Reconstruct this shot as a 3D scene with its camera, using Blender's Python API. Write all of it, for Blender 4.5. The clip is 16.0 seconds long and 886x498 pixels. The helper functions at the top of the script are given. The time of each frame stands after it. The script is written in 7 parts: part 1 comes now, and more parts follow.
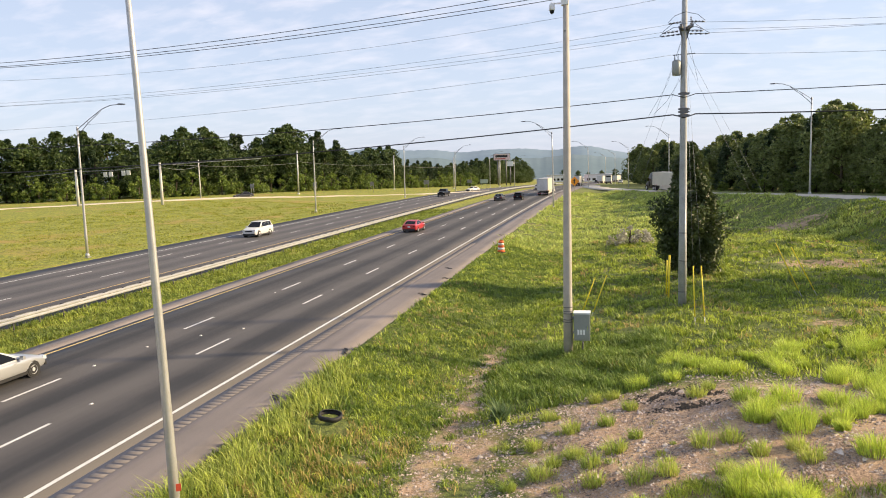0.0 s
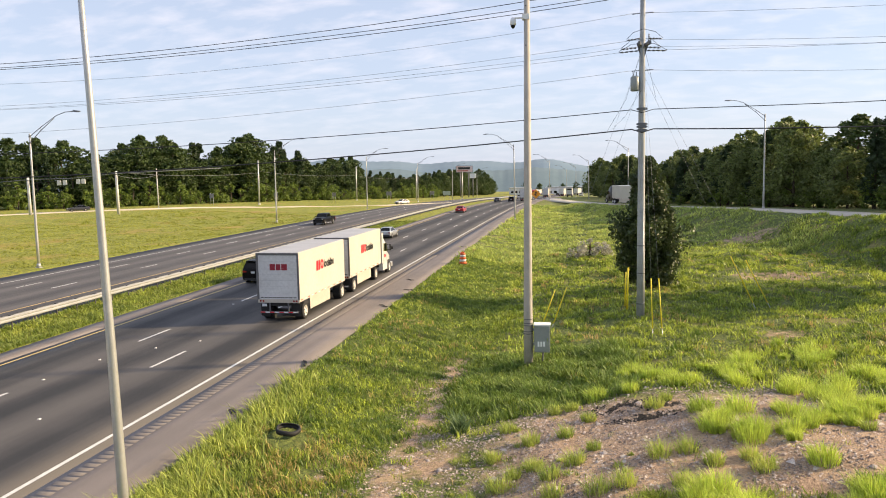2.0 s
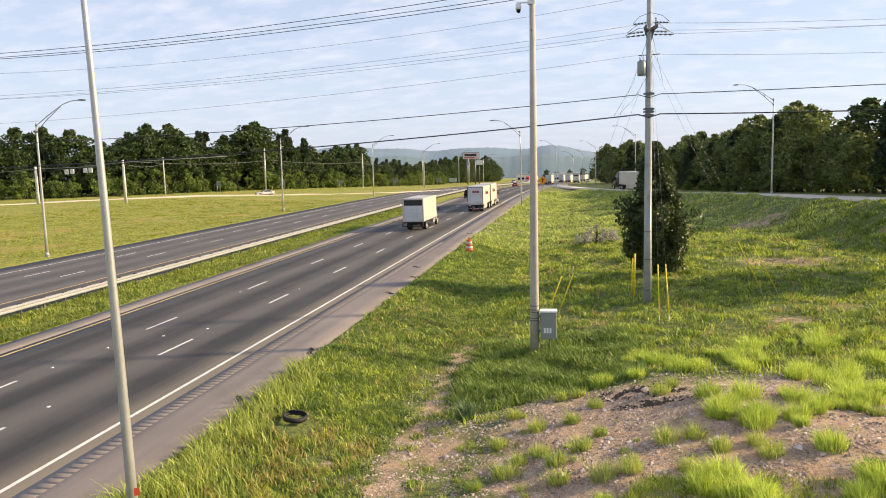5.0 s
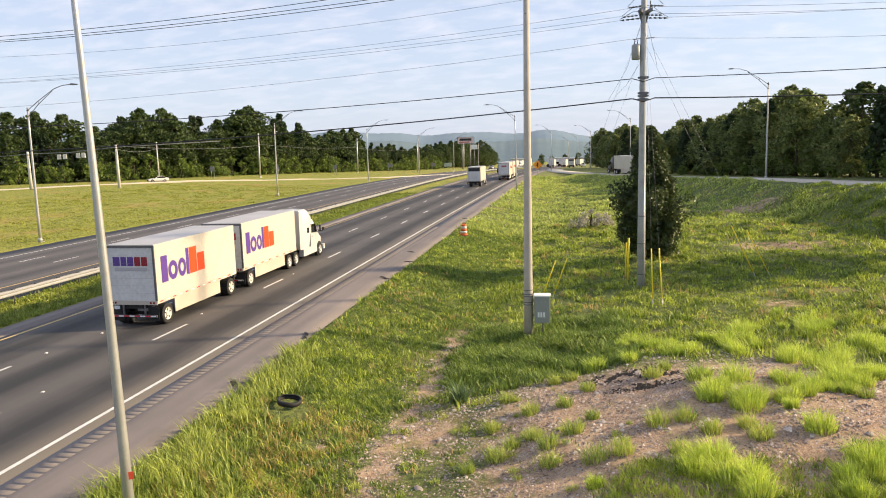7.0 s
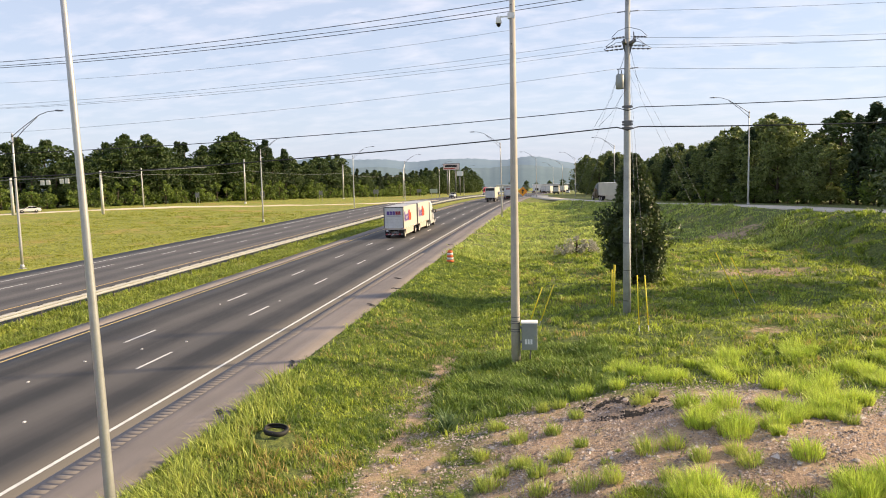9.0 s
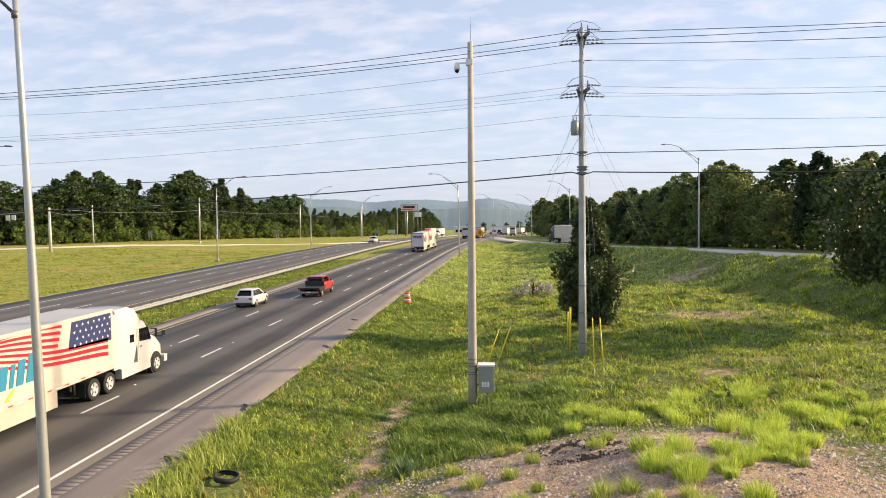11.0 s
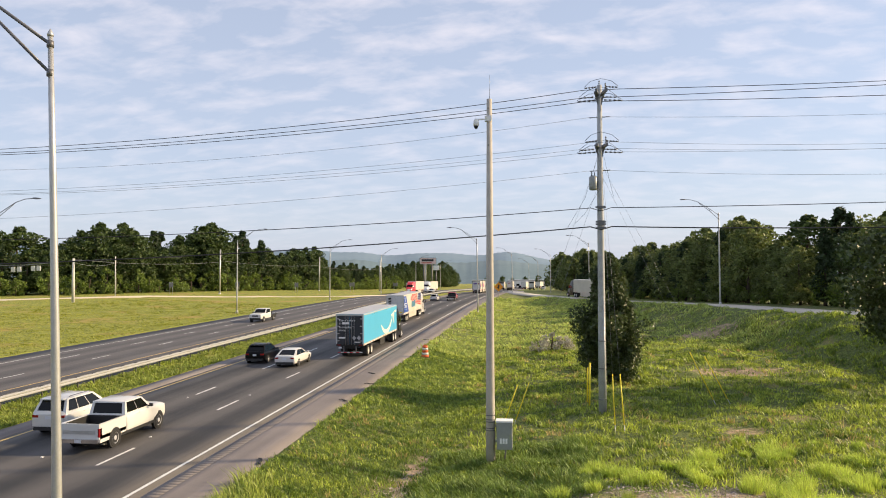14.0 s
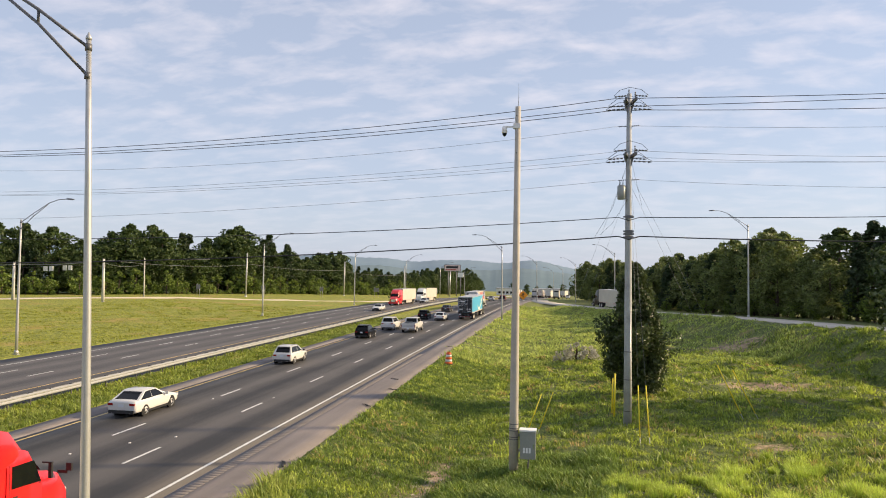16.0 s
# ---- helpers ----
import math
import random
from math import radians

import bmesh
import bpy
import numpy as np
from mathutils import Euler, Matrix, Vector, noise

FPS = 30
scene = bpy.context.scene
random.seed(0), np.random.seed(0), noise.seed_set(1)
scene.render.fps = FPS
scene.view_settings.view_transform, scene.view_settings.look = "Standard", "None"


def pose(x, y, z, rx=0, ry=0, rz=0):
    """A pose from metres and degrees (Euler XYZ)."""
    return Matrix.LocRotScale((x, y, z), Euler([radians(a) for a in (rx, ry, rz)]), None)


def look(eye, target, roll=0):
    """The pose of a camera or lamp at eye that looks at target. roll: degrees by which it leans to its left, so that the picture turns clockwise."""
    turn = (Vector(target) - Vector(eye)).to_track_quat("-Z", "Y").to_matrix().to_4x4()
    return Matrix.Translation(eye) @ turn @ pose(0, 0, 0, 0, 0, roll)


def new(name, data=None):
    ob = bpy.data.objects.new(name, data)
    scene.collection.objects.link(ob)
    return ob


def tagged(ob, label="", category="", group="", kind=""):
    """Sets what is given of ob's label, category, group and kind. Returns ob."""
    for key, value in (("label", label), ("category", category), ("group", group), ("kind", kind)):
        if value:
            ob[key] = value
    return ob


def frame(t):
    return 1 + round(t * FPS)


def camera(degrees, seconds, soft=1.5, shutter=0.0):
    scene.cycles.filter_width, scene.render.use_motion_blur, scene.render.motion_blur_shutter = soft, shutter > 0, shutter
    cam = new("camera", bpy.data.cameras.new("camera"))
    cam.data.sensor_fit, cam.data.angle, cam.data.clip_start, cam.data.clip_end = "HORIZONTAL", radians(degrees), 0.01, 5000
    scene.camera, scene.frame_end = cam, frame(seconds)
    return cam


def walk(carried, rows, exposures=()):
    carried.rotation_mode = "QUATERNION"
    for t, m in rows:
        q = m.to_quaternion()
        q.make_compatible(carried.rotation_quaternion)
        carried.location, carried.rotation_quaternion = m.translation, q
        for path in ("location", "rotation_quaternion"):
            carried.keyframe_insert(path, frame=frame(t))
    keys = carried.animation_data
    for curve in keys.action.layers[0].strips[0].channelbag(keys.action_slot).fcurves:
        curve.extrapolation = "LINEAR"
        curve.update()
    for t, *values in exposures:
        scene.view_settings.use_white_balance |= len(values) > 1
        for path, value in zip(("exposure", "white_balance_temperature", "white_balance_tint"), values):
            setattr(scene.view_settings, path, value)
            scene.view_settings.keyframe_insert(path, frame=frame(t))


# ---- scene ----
cam = camera(62.5, 16.0, soft=1.0)
# seconds, yaw, pitch, roll, eye: held by hand on the overpass, swaying a little
TURNS = (
    (0.0, 12.99, -6.76, 1.72, -0.073, -0.028, 8.535), (0.5, 12.00, -6.53, 1.85, -0.074, -0.042, 8.538),
    (1.0, 10.97, -6.25, 1.64, -0.073, -0.023, 8.544), (1.5, 10.27, -6.03, 1.33, -0.033, 0.023, 8.540),
    (2.0, 10.09, -5.93, 1.14, -0.018, 0.027, 8.539), (2.5, 10.16, -5.98, 1.12, -0.003, 0.052, 8.533),
    (3.0, 10.31, -6.11, 1.31, 0.003, 0.065, 8.535), (3.5, 10.55, -6.29, 1.44, 0.010, 0.083, 8.528),
    (4.0, 10.91, -6.43, 1.48, 0.008, 0.092, 8.523), (6.5, 10.01, -7.94, 1.46, 0.064, 0.080, 8.524),
    (7.0, 10.21, -8.13, 1.53, 0.082, 0.077, 8.516), (7.5, 10.63, -8.00, 1.52, 0.076, 0.089, 8.514),
    (8.0, 10.83, -7.53, 1.39, 0.049, 0.069, 8.539), (8.5, 10.37, -6.89, 1.35, 0.010, 0.027, 8.565),
    (9.0, 9.07, -6.13, 1.41, 0.003, -0.002, 8.583), (11.5, 5.48, -2.13, 0.44, 0.011, -0.040, 8.647),
    (12.0, 5.32, -1.27, 0.11, 0.019, -0.033, 8.646), (12.5, 5.12, -0.60, -0.10, 0.014, -0.049, 8.649),
    (13.0, 5.24, -0.01, -0.04, 0.018, -0.061, 8.640), (13.5, 5.88, 0.54, 0.14, 0.016, -0.071, 8.647),
    (14.0, 7.24, 1.21, 0.33, 0.017, -0.072, 8.650), (14.5, 8.78, 1.98, 0.38, -0.003, -0.076, 8.649),
    (15.0, 9.92, 2.54, 0.10, -0.021, -0.080, 8.644), (15.5, 10.06, 2.52, -0.34, -0.046, -0.060, 8.632),
    (16.0, 9.15, 1.75, -0.75, -0.057, -0.046, 8.639))
walk(cam, [(t, pose(x, y, z, 90 + p, r, w)) for t, w, p, r, x, y, z in TURNS],
     exposures=((0.0, 0.91), (9.0, 0.91), (12.0, 0.84), (14.0, 0.74), (16.0, 0.66)))

# ---- light ----
SUN_EL, SUN_AZ = 24.0, 16.5          # degrees above the ground; from +x towards +y
sun_way = Vector((math.cos(radians(SUN_AZ)) * math.cos(radians(SUN_EL)),
                  math.sin(radians(SUN_AZ)) * math.cos(radians(SUN_EL)), math.sin(radians(SUN_EL))))
sun_data = bpy.data.lights.new("sun", "SUN")
sun_data.energy, sun_data.angle, sun_data.color = 4.5, radians(2.4), (1.0, 0.77, 0.47)
sun = new("sun", sun_data)
sun.matrix_world = look(sun_way * 300, (0, 0, 0))


def links(tree, *pairs):
    for a, b in pairs:
        tree.links.new(a, b)


def make_world():
    w = bpy.data.worlds.new("sky")
    scene.world = w
    w.use_nodes = True
    t = w.node_tree
    t.nodes.clear()
    N = t.nodes.new
    out, bg, sky = N("ShaderNodeOutputWorld"), N("ShaderNodeBackground"), N("ShaderNodeTexSky")
    sky.sky_type, sky.sun_disc = "NISHITA", False
    sky.sun_elevation, sky.sun_rotation = radians(SUN_EL), radians(90 - SUN_AZ)
    sky.air_density, sky.dust_density, sky.ozone_density = 1.0, 1.0, 2.2
    co, sep = N("ShaderNodeTexCoord"), N("ShaderNodeSeparateXYZ")
    lift = N("ShaderNodeMath"); lift.operation = "ADD"; lift.inputs[1].default_value = 0.22
    comb = N("ShaderNodeCombineXYZ")
    dx = N("ShaderNodeMath"); dx.operation = "DIVIDE"
    dy = N("ShaderNodeMath"); dy.operation = "DIVIDE"
    links(t, (co.outputs["Generated"], sep.inputs[0]), (sep.outputs[2], lift.inputs[0]), (sep.outputs[0], dx.inputs[0]),
          (lift.outputs[0], dx.inputs[1]), (sep.outputs[1], dy.inputs[0]), (lift.outputs[0], dy.inputs[1]),
          (dx.outputs[0], comb.inputs[0]), (dy.outputs[0], comb.inputs[1]))
    mp = N("ShaderNodeMapping"); mp.inputs["Scale"].default_value = (1.9, 3.0, 1); mp.inputs["Rotation"].default_value = (0, 0, 0.35)
    n1 = N("ShaderNodeTexNoise"); n1.inputs["Scale"].default_value = 2.9; n1.inputs["Detail"].default_value = 8; n1.inputs["Roughness"].default_value = 0.55; n1.inputs["Distortion"].default_value = 0.2
    r1 = N("ShaderNodeMapRange"); r1.inputs[1].default_value, r1.inputs[2].default_value, r1.inputs[3].default_value, r1.inputs[4].default_value = 0.44, 0.86, 0.0, 0.66
    links(t, (comb.outputs[0], mp.inputs[0]), (mp.outputs[0], n1.inputs["Vector"]), (n1.outputs[0], r1.inputs[0]))
    # clouds thin out towards the horizon haze
    hz = N("ShaderNodeMapRange"); hz.inputs[1].default_value, hz.inputs[2].default_value, hz.inputs[3].default_value, hz.inputs[4].default_value = 0.02, 0.30, 0.25, 1.0
    mul = N("ShaderNodeMath"); mul.operation = "MULTIPLY"
    links(t, (sep.outputs[2], hz.inputs[0]), (r1.outputs[0], mul.inputs[0]), (hz.outputs[0], mul.inputs[1]))
    # pale haze over the clear sky, thicker low down
    haze = N("ShaderNodeMapRange"); haze.inputs[1].default_value, haze.inputs[2].default_value, haze.inputs[3].default_value, haze.inputs[4].default_value = -0.05, 0.5, 0.72, 0.53
    hm = N("ShaderNodeMixRGB"); hm.inputs[2].default_value = (5.25, 5.75, 7.15, 1)
    cm = N("ShaderNodeMixRGB"); cm.inputs[2].default_value = (8.9, 8.05, 8.2, 1)
    links(t, (sep.outputs[2], haze.inputs[0]), (haze.outputs[0], hm.inputs[0]), (sky.outputs[0], hm.inputs[1]),
          (mul.outputs[0], cm.inputs[0]), (hm.outputs[0], cm.inputs[1]), (cm.outputs[0], bg.inputs[0]), (bg.outputs[0], out.inputs[0]))
    bg.inputs[1].default_value = 0.080


make_world()


# ---- materials ----
def mat(name, color, rough=0.7, metal=0.0, var=0.15, scale=8.0, fine=60.0, bump=0.0, color2=None, coat=0.0, rand=0.0, space="Object", transl=0.0, emit=0.0, spread=0.3):
    m = bpy.data.materials.new(name)
    m.use_nodes = True
    t = m.node_tree
    N, b = t.nodes.new, t.nodes["Principled BSDF"]
    co = N("ShaderNodeTexCoord")
    a, f = N("ShaderNodeTexNoise"), N("ShaderNodeTexNoise")
    for n, s, d in ((a, scale, 4), (f, fine, 3)):
        n.inputs["Scale"].default_value, n.inputs["Detail"].default_value = s, d
        links(t, (co.outputs[space], n.inputs["Vector"]))
    mid = N("ShaderNodeMath"); mid.operation = "ADD"
    links(t, (a.outputs[0], mid.inputs[0]), (f.outputs[0], mid.inputs[1]))
    rg = N("ShaderNodeMapRange"); rg.inputs[1].default_value, rg.inputs[2].default_value = 1 - spread, 1 + spread
    links(t, (mid.outputs[0], rg.inputs[0]))
    mx = N("ShaderNodeMixRGB")
    c2 = color2 or tuple(c * (1 - 2 * var) for c in color)
    mx.inputs[1].default_value, mx.inputs[2].default_value = (*color, 1), (*c2, 1)
    links(t, (rg.outputs[0], mx.inputs[0]))
    last = mx.outputs[0]
    if rand:
        geo, hs, rr = N("ShaderNodeObjectInfo" if rand < 0 else "ShaderNodeNewGeometry"), N("ShaderNodeHueSaturation"), N("ShaderNodeMapRange")
        rr.inputs[3].default_value, rr.inputs[4].default_value = 1 - abs(rand), 1 + abs(rand)
        links(t, (geo.outputs["Random" if rand < 0 else "Random Per Island"], rr.inputs[0]), (rr.outputs[0], hs.inputs["Value"]), (last, hs.inputs["Color"]))
        last = hs.outputs[0]
    links(t, (last, b.inputs["Base Color"]))
    b.inputs["Roughness"].default_value, b.inputs["Metallic"].default_value = rough, metal
    if coat:
        b.inputs["Coat Weight"].default_value, b.inputs["Coat Roughness"].default_value = coat, 0.05
    if bump:
        bp = N("ShaderNodeBump"); bp.inputs["Strength"].default_value, bp.inputs["Distance"].default_value = bump, 0.02
        links(t, (mid.outputs[0], bp.inputs["Height"]), (bp.outputs[0], b.inputs["Normal"]))
    if emit:
        links(t, (last, b.inputs["Emission Color"])); b.inputs["Emission Strength"].default_value = emit
    if transl:
        tr, ms = N("ShaderNodeBsdfTranslucent"), N("ShaderNodeMixShader")
        ms.inputs[0].default_value = transl
        links(t, (last, tr.inputs[0]), (b.outputs[0], ms.inputs[1]), (tr.outputs[0], ms.inputs[2]), (ms.outputs[0], t.nodes["Material Output"].inputs[0]))
    return m


M = {}
M["concrete"] = mat("concrete", (0.34, 0.31, 0.28), 0.85, var=0.18, scale=3, fine=40, bump=0.2)
M["rail"] = mat("guard_rail_zinc", (0.44, 0.44, 0.44), 0.45, 0.3, var=0.1, scale=2, fine=12)
M["galv"] = mat("galvanised_steel", (0.50, 0.50, 0.49), 0.42, 0.55, var=0.08, scale=5, fine=30)
M["galv_dark"] = mat("weathered_steel", (0.16, 0.16, 0.17), 0.5, 0.5, var=0.1)
M["pole_wood"] = mat("grey_utility_pole", (0.43, 0.445, 0.455), 0.75, var=0.18, scale=2, fine=24, bump=0.2)
M["pole_conc"] = mat("spun_concrete", (0.48, 0.44, 0.385), 0.8, var=0.12, scale=2.5, fine=30, bump=0.1)
M["wire"] = mat("black_cable", (0.03, 0.03, 0.035), 0.6)
M["wire_pale"] = mat("aluminium_cable", (0.22, 0.23, 0.25), 0.5, 0.2)
M["white_paint"] = mat("road_paint_white", (0.72, 0.72, 0.70), 0.6, var=0.15, scale=2.5, fine=30)
M["yellow_paint"] = mat("road_paint_yellow", (0.66, 0.47, 0.16), 0.6, var=0.12, scale=2.5, fine=30)
M["orange"] = mat("orange_plastic", (0.75, 0.14, 0.03), 0.5, var=0.08)
M["reflect"] = mat("white_reflective_band", (0.78, 0.76, 0.72), 0.4)
M["rubber"] = mat("black_rubber", (0.018, 0.018, 0.019), 0.75, var=0.2, scale=9)
M["black"] = mat("black_plastic", (0.02, 0.02, 0.022), 0.55)
M["yellow"] = mat("yellow_guy_guard", (0.88, 0.70, 0.03), 0.5, var=0.06)
M["sign_orange"] = mat("orange_sign", (0.85, 0.33, 0.02), 0.5, var=0.05)
M["box_grey"] = mat("painted_cabinet_grey", (0.30, 0.32, 0.31), 0.45, 0.2, var=0.06)
M["white_label"] = mat("white_label", (0.8, 0.8, 0.8), 0.5, var=0.03)
M["red_label"] = mat("red_label", (0.45, 0.06, 0.03), 0.5, var=0.05)
M["glass"] = mat("dark_tinted_glass", (0.006, 0.007, 0.008), 0.05, var=0.02)
M["glass"].node_tree.nodes["Principled BSDF"].inputs["Specular IOR Level"].default_value = 0.22
M["chrome"] = mat("chrome", (0.75, 0.75, 0.76), 0.12, 1.0, var=0.03)
M["alu"] = mat("aluminium_rim", (0.58, 0.58, 0.59), 0.35, 0.25, var=0.05)
M["steel_rim"] = mat("white_steel_rim", (0.65, 0.62, 0.57), 0.5, var=0.12)
M["red_lamp"] = mat("red_lamp", (0.26, 0.008, 0.01), 0.2, var=0.05)
M["amber"] = mat("amber_lamp", (0.8, 0.3, 0.02), 0.3, var=0.05)
M["head_lamp"] = mat("clear_lamp", (0.75, 0.75, 0.76), 0.12, 0.3, var=0.03)
M["plate"] = mat("number_plate", (0.62, 0.64, 0.68), 0.5, var=0.03)
M["bark"] = mat("bark", (0.10, 0.075, 0.055), 0.9, var=0.25, scale=3, fine=15, bump=0.5)
M["leaf"] = mat("leaves_mixed", (0.085, 0.128, 0.028), 0.6, var=0.2, color2=(0.032, 0.058, 0.014), scale=0.25, fine=2, rand=0.35, transl=0.3)
M["leaf_pine"] = mat("leaves_dark", (0.048, 0.080, 0.025), 0.65, var=0.2, color2=(0.022, 0.044, 0.015), scale=0.25, fine=2, rand=0.35, transl=0.22)
# leaf colour raised so the backlit wood by the slip road looks lit
M["leaf_brightened"] = mat("leaves_brightened_backlit", (0.23, 0.27, 0.08), 0.55, color2=(0.085, 0.12, 0.034), scale=0.25, fine=2, rand=0.4, transl=0.4)
M["leaf_near"] = mat("leaves_evergreen", (0.090, 0.120, 0.032), 0.5, var=0.2, color2=(0.034, 0.056, 0.016), scale=0.6, fine=4, rand=0.4, transl=0.25)
M["leaf_bush"] = mat("leaves_bush", (0.20, 0.27, 0.04), 0.6, var=0.2, color2=(0.09, 0.14, 0.03), scale=0.4, fine=3, rand=0.35, transl=0.35)
M["dry_bush"] = mat("dry_twigs", (0.58, 0.55, 0.44), 0.8, var=0.2, rand=0.3, transl=0.2)
M["grass"] = mat("grass_blades", (0.495, 0.565, 0.08), 0.5, color2=(0.10, 0.17, 0.025), scale=0.55, fine=2.6, rand=0.42, transl=0.36, spread=0.20)
M["grass_tuft"] = mat("pale_grass_tufts", (0.68, 0.76, 0.15), 0.5, color2=(0.34, 0.46, 0.065), scale=0.9, fine=4, rand=0.4, transl=0.34)
M["grass_dry"] = mat("straw_grass", (0.55, 0.40, 0.16), 0.6, color2=(0.40, 0.33, 0.11), scale=0.6, fine=3, rand=0.3, transl=0.4)
# distance haze is mixed into the ridge's blue base colour
M["mountain"] = mat("haze_tinted_ridge", (0.16, 0.23, 0.30), 1.0, color2=(0.135, 0.205, 0.275), scale=0.004, fine=0.03)
M["gravel"] = mat("gravel_stones", (0.56, 0.47, 0.41), 0.9, color2=(0.15, 0.11, 0.09), scale=2, fine=20, rand=0.6)
M["char"] = mat("burnt_debris", (0.03, 0.025, 0.022), 0.9, rand=0.3)


def ground_material():
    m = bpy.data.materials.new("ground_grass_and_soil")
    m.use_nodes = True
    t = m.node_tree
    N, b = t.nodes.new, t.nodes["Principled BSDF"]
    co = N("ShaderNodeTexCoord")

    def noise_(scale, detail=5, rough=0.6):
        n = N("ShaderNodeTexNoise")
        n.inputs["Scale"].default_value, n.inputs["Detail"].default_value, n.inputs["Roughness"].default_value = scale, detail, rough
        links(t, (co.outputs["Object"], n.inputs["Vector"]))
        return n.outputs[0]

    def mix(f, a, c, lo=0.4, hi=0.6):
        r, x = N("ShaderNodeMapRange"), N("ShaderNodeMixRGB")
        r.inputs[1].default_value, r.inputs[2].default_value = lo, hi
        links(t, (f, r.inputs[0]), (r.outputs[0], x.inputs[0]))
        for s, v in ((x.inputs[1], a), (x.inputs[2], c)):
            if isinstance(v, tuple):
                s.default_value = (*v, 1)
            else:
                links(t, (v, s))
        return x.outputs[0]

    at = N("ShaderNodeAttribute"); at.attribute_name = "soil"
    fl = N("ShaderNodeAttribute"); fl.attribute_name = "meadow"
    green = mix(noise_(0.35), mix(noise_(6, 8, 0.75), (0.042, 0.062, 0.013), (0.17, 0.205, 0.043), 0.40, 0.60), (0.30, 0.23, 0.09), 0.55, 0.75)
    mead = mix(noise_(0.09, 6), mix(noise_(2.2, 9, 0.75), (0.10, 0.125, 0.016), (0.33, 0.335, 0.036), 0.41, 0.59), (0.33, 0.23, 0.065), 0.53, 0.70)
    grass = mix(fl.outputs["Fac"], green, mead, 0.0, 1.0)
    soil = mix(noise_(1.2), mix(noise_(11, 9, 0.9), (0.60, 0.42, 0.29), (0.15, 0.095, 0.06), 0.41, 0.59), (0.58, 0.41, 0.26), 0.45, 0.7)
    ad = N("ShaderNodeMath"); ad.operation = "MULTIPLY_ADD"; ad.inputs[1].default_value = 0.6
    links(t, (noise_(1.6, 7, 0.7), ad.inputs[0]), (at.outputs["Fac"], ad.inputs[2]))
    links(t, (mix(ad.outputs[0], grass, soil, 0.66, 0.78), b.inputs["Base Color"]))
    b.inputs["Roughness"].default_value = 0.95
    bp = N("ShaderNodeBump"); bp.inputs["Strength"].default_value, bp.inputs["Distance"].default_value = 0.8, 0.12
    links(t, (noise_(7, 9, 0.8), bp.inputs["Height"]), (bp.outputs[0], b.inputs["Normal"]))
    return m


def road_material(name, light, dark, lanes, amount):
    """Worn asphalt; u of the UV map runs across the road in metres, v along it. lanes: (first lane's middle, width)."""
    m = bpy.data.materials.new(name)
    m.use_nodes = True
    t = m.node_tree
    N, b = t.nodes.new, t.nodes["Principled BSDF"]
    uv, sep = N("ShaderNodeUVMap"), N("ShaderNodeSeparateXYZ")
    links(t, (uv.outputs[0], sep.inputs[0]))

    def m1(op, a, v):
        n = N("ShaderNodeMath"); n.operation = op
        links(t, (a, n.inputs[0]))
        if isinstance(v, float):
            n.inputs[1].default_value = v
        else:
            links(t, (v, n.inputs[1]))
        return n.outputs[0]
    ph = m1("MULTIPLY", m1("SUBTRACT", sep.outputs[0], float(lanes[0])), 2 * math.pi / lanes[1])
    wave = m1("COSINE", ph, 0.0)
    st = N("ShaderNodeMapping"); st.inputs["Scale"].default_value = (1.3, 0.035, 1)
    n1, n2, n3 = N("ShaderNodeTexNoise"), N("ShaderNodeTexNoise"), N("ShaderNodeTexNoise")
    links(t, (uv.outputs[0], st.inputs[0]), (st.outputs[0], n1.inputs["Vector"]), (uv.outputs[0], n2.inputs["Vector"]), (uv.outputs[0], n3.inputs["Vector"]))
    n1.inputs["Scale"].default_value, n2.inputs["Scale"].default_value, n3.inputs["Scale"].default_value = 1.0, 0.25, 45.0
    n1.inputs["Detail"].default_value = n2.inputs["Detail"].default_value = 5
    f = m1("MULTIPLY_ADD", wave, amount)
    t.nodes[-1].inputs[2].default_value = 0.15
    f = m1("ADD", f, m1("MULTIPLY", m1("SUBTRACT", n1.outputs[0], 0.5), 1.5))
    f = m1("ADD", f, m1("MULTIPLY", m1("SUBTRACT", n2.outputs[0], 0.5), 0.9))
    f = m1("ADD", f, m1("MULTIPLY", m1("SUBTRACT", n3.outputs[0], 0.5), 1.3))
    r, x = N("ShaderNodeMapRange"), N("ShaderNodeMixRGB")
    r.inputs[1].default_value, r.inputs[2].default_value = -0.35, 0.75
    x.inputs[1].default_value, x.inputs[2].default_value = (*light, 1), (*dark, 1)
    links(t, (f, r.inputs[0]), (r.outputs[0], x.inputs[0]), (x.outputs[0], b.inputs["Base Color"]))
    b.inputs["Roughness"].default_value = 0.8
    bp = N("ShaderNodeBump"); bp.inputs["Strength"].default_value, bp.inputs["Distance"].default_value = 0.25, 0.01
    links(t, (n3.outputs[0], bp.inputs["Height"]), (bp.outputs[0], b.inputs["Normal"]))
    return m


M["ground"] = ground_material()
M["asphalt"] = road_material("worn_asphalt", (0.096, 0.088, 0.085), (0.020, 0.020, 0.022), (-17.15, 3.70), 0.5)
M["asphalt_in"] = road_material("worn_asphalt_inbound", (0.115, 0.106, 0.104), (0.048, 0.046, 0.049), (-39.3, 3.30), 0.35)
M["shoulder"] = road_material("shoulder_paving", (0.25, 0.215, 0.20), (0.105, 0.093, 0.09), (-13.4, 30.0), 0.05)
M["ramp"] = road_material("pale_concrete_ramp", (0.60, 0.54, 0.45), (0.48, 0.43, 0.36), (0.0, 8.0), 0.1)


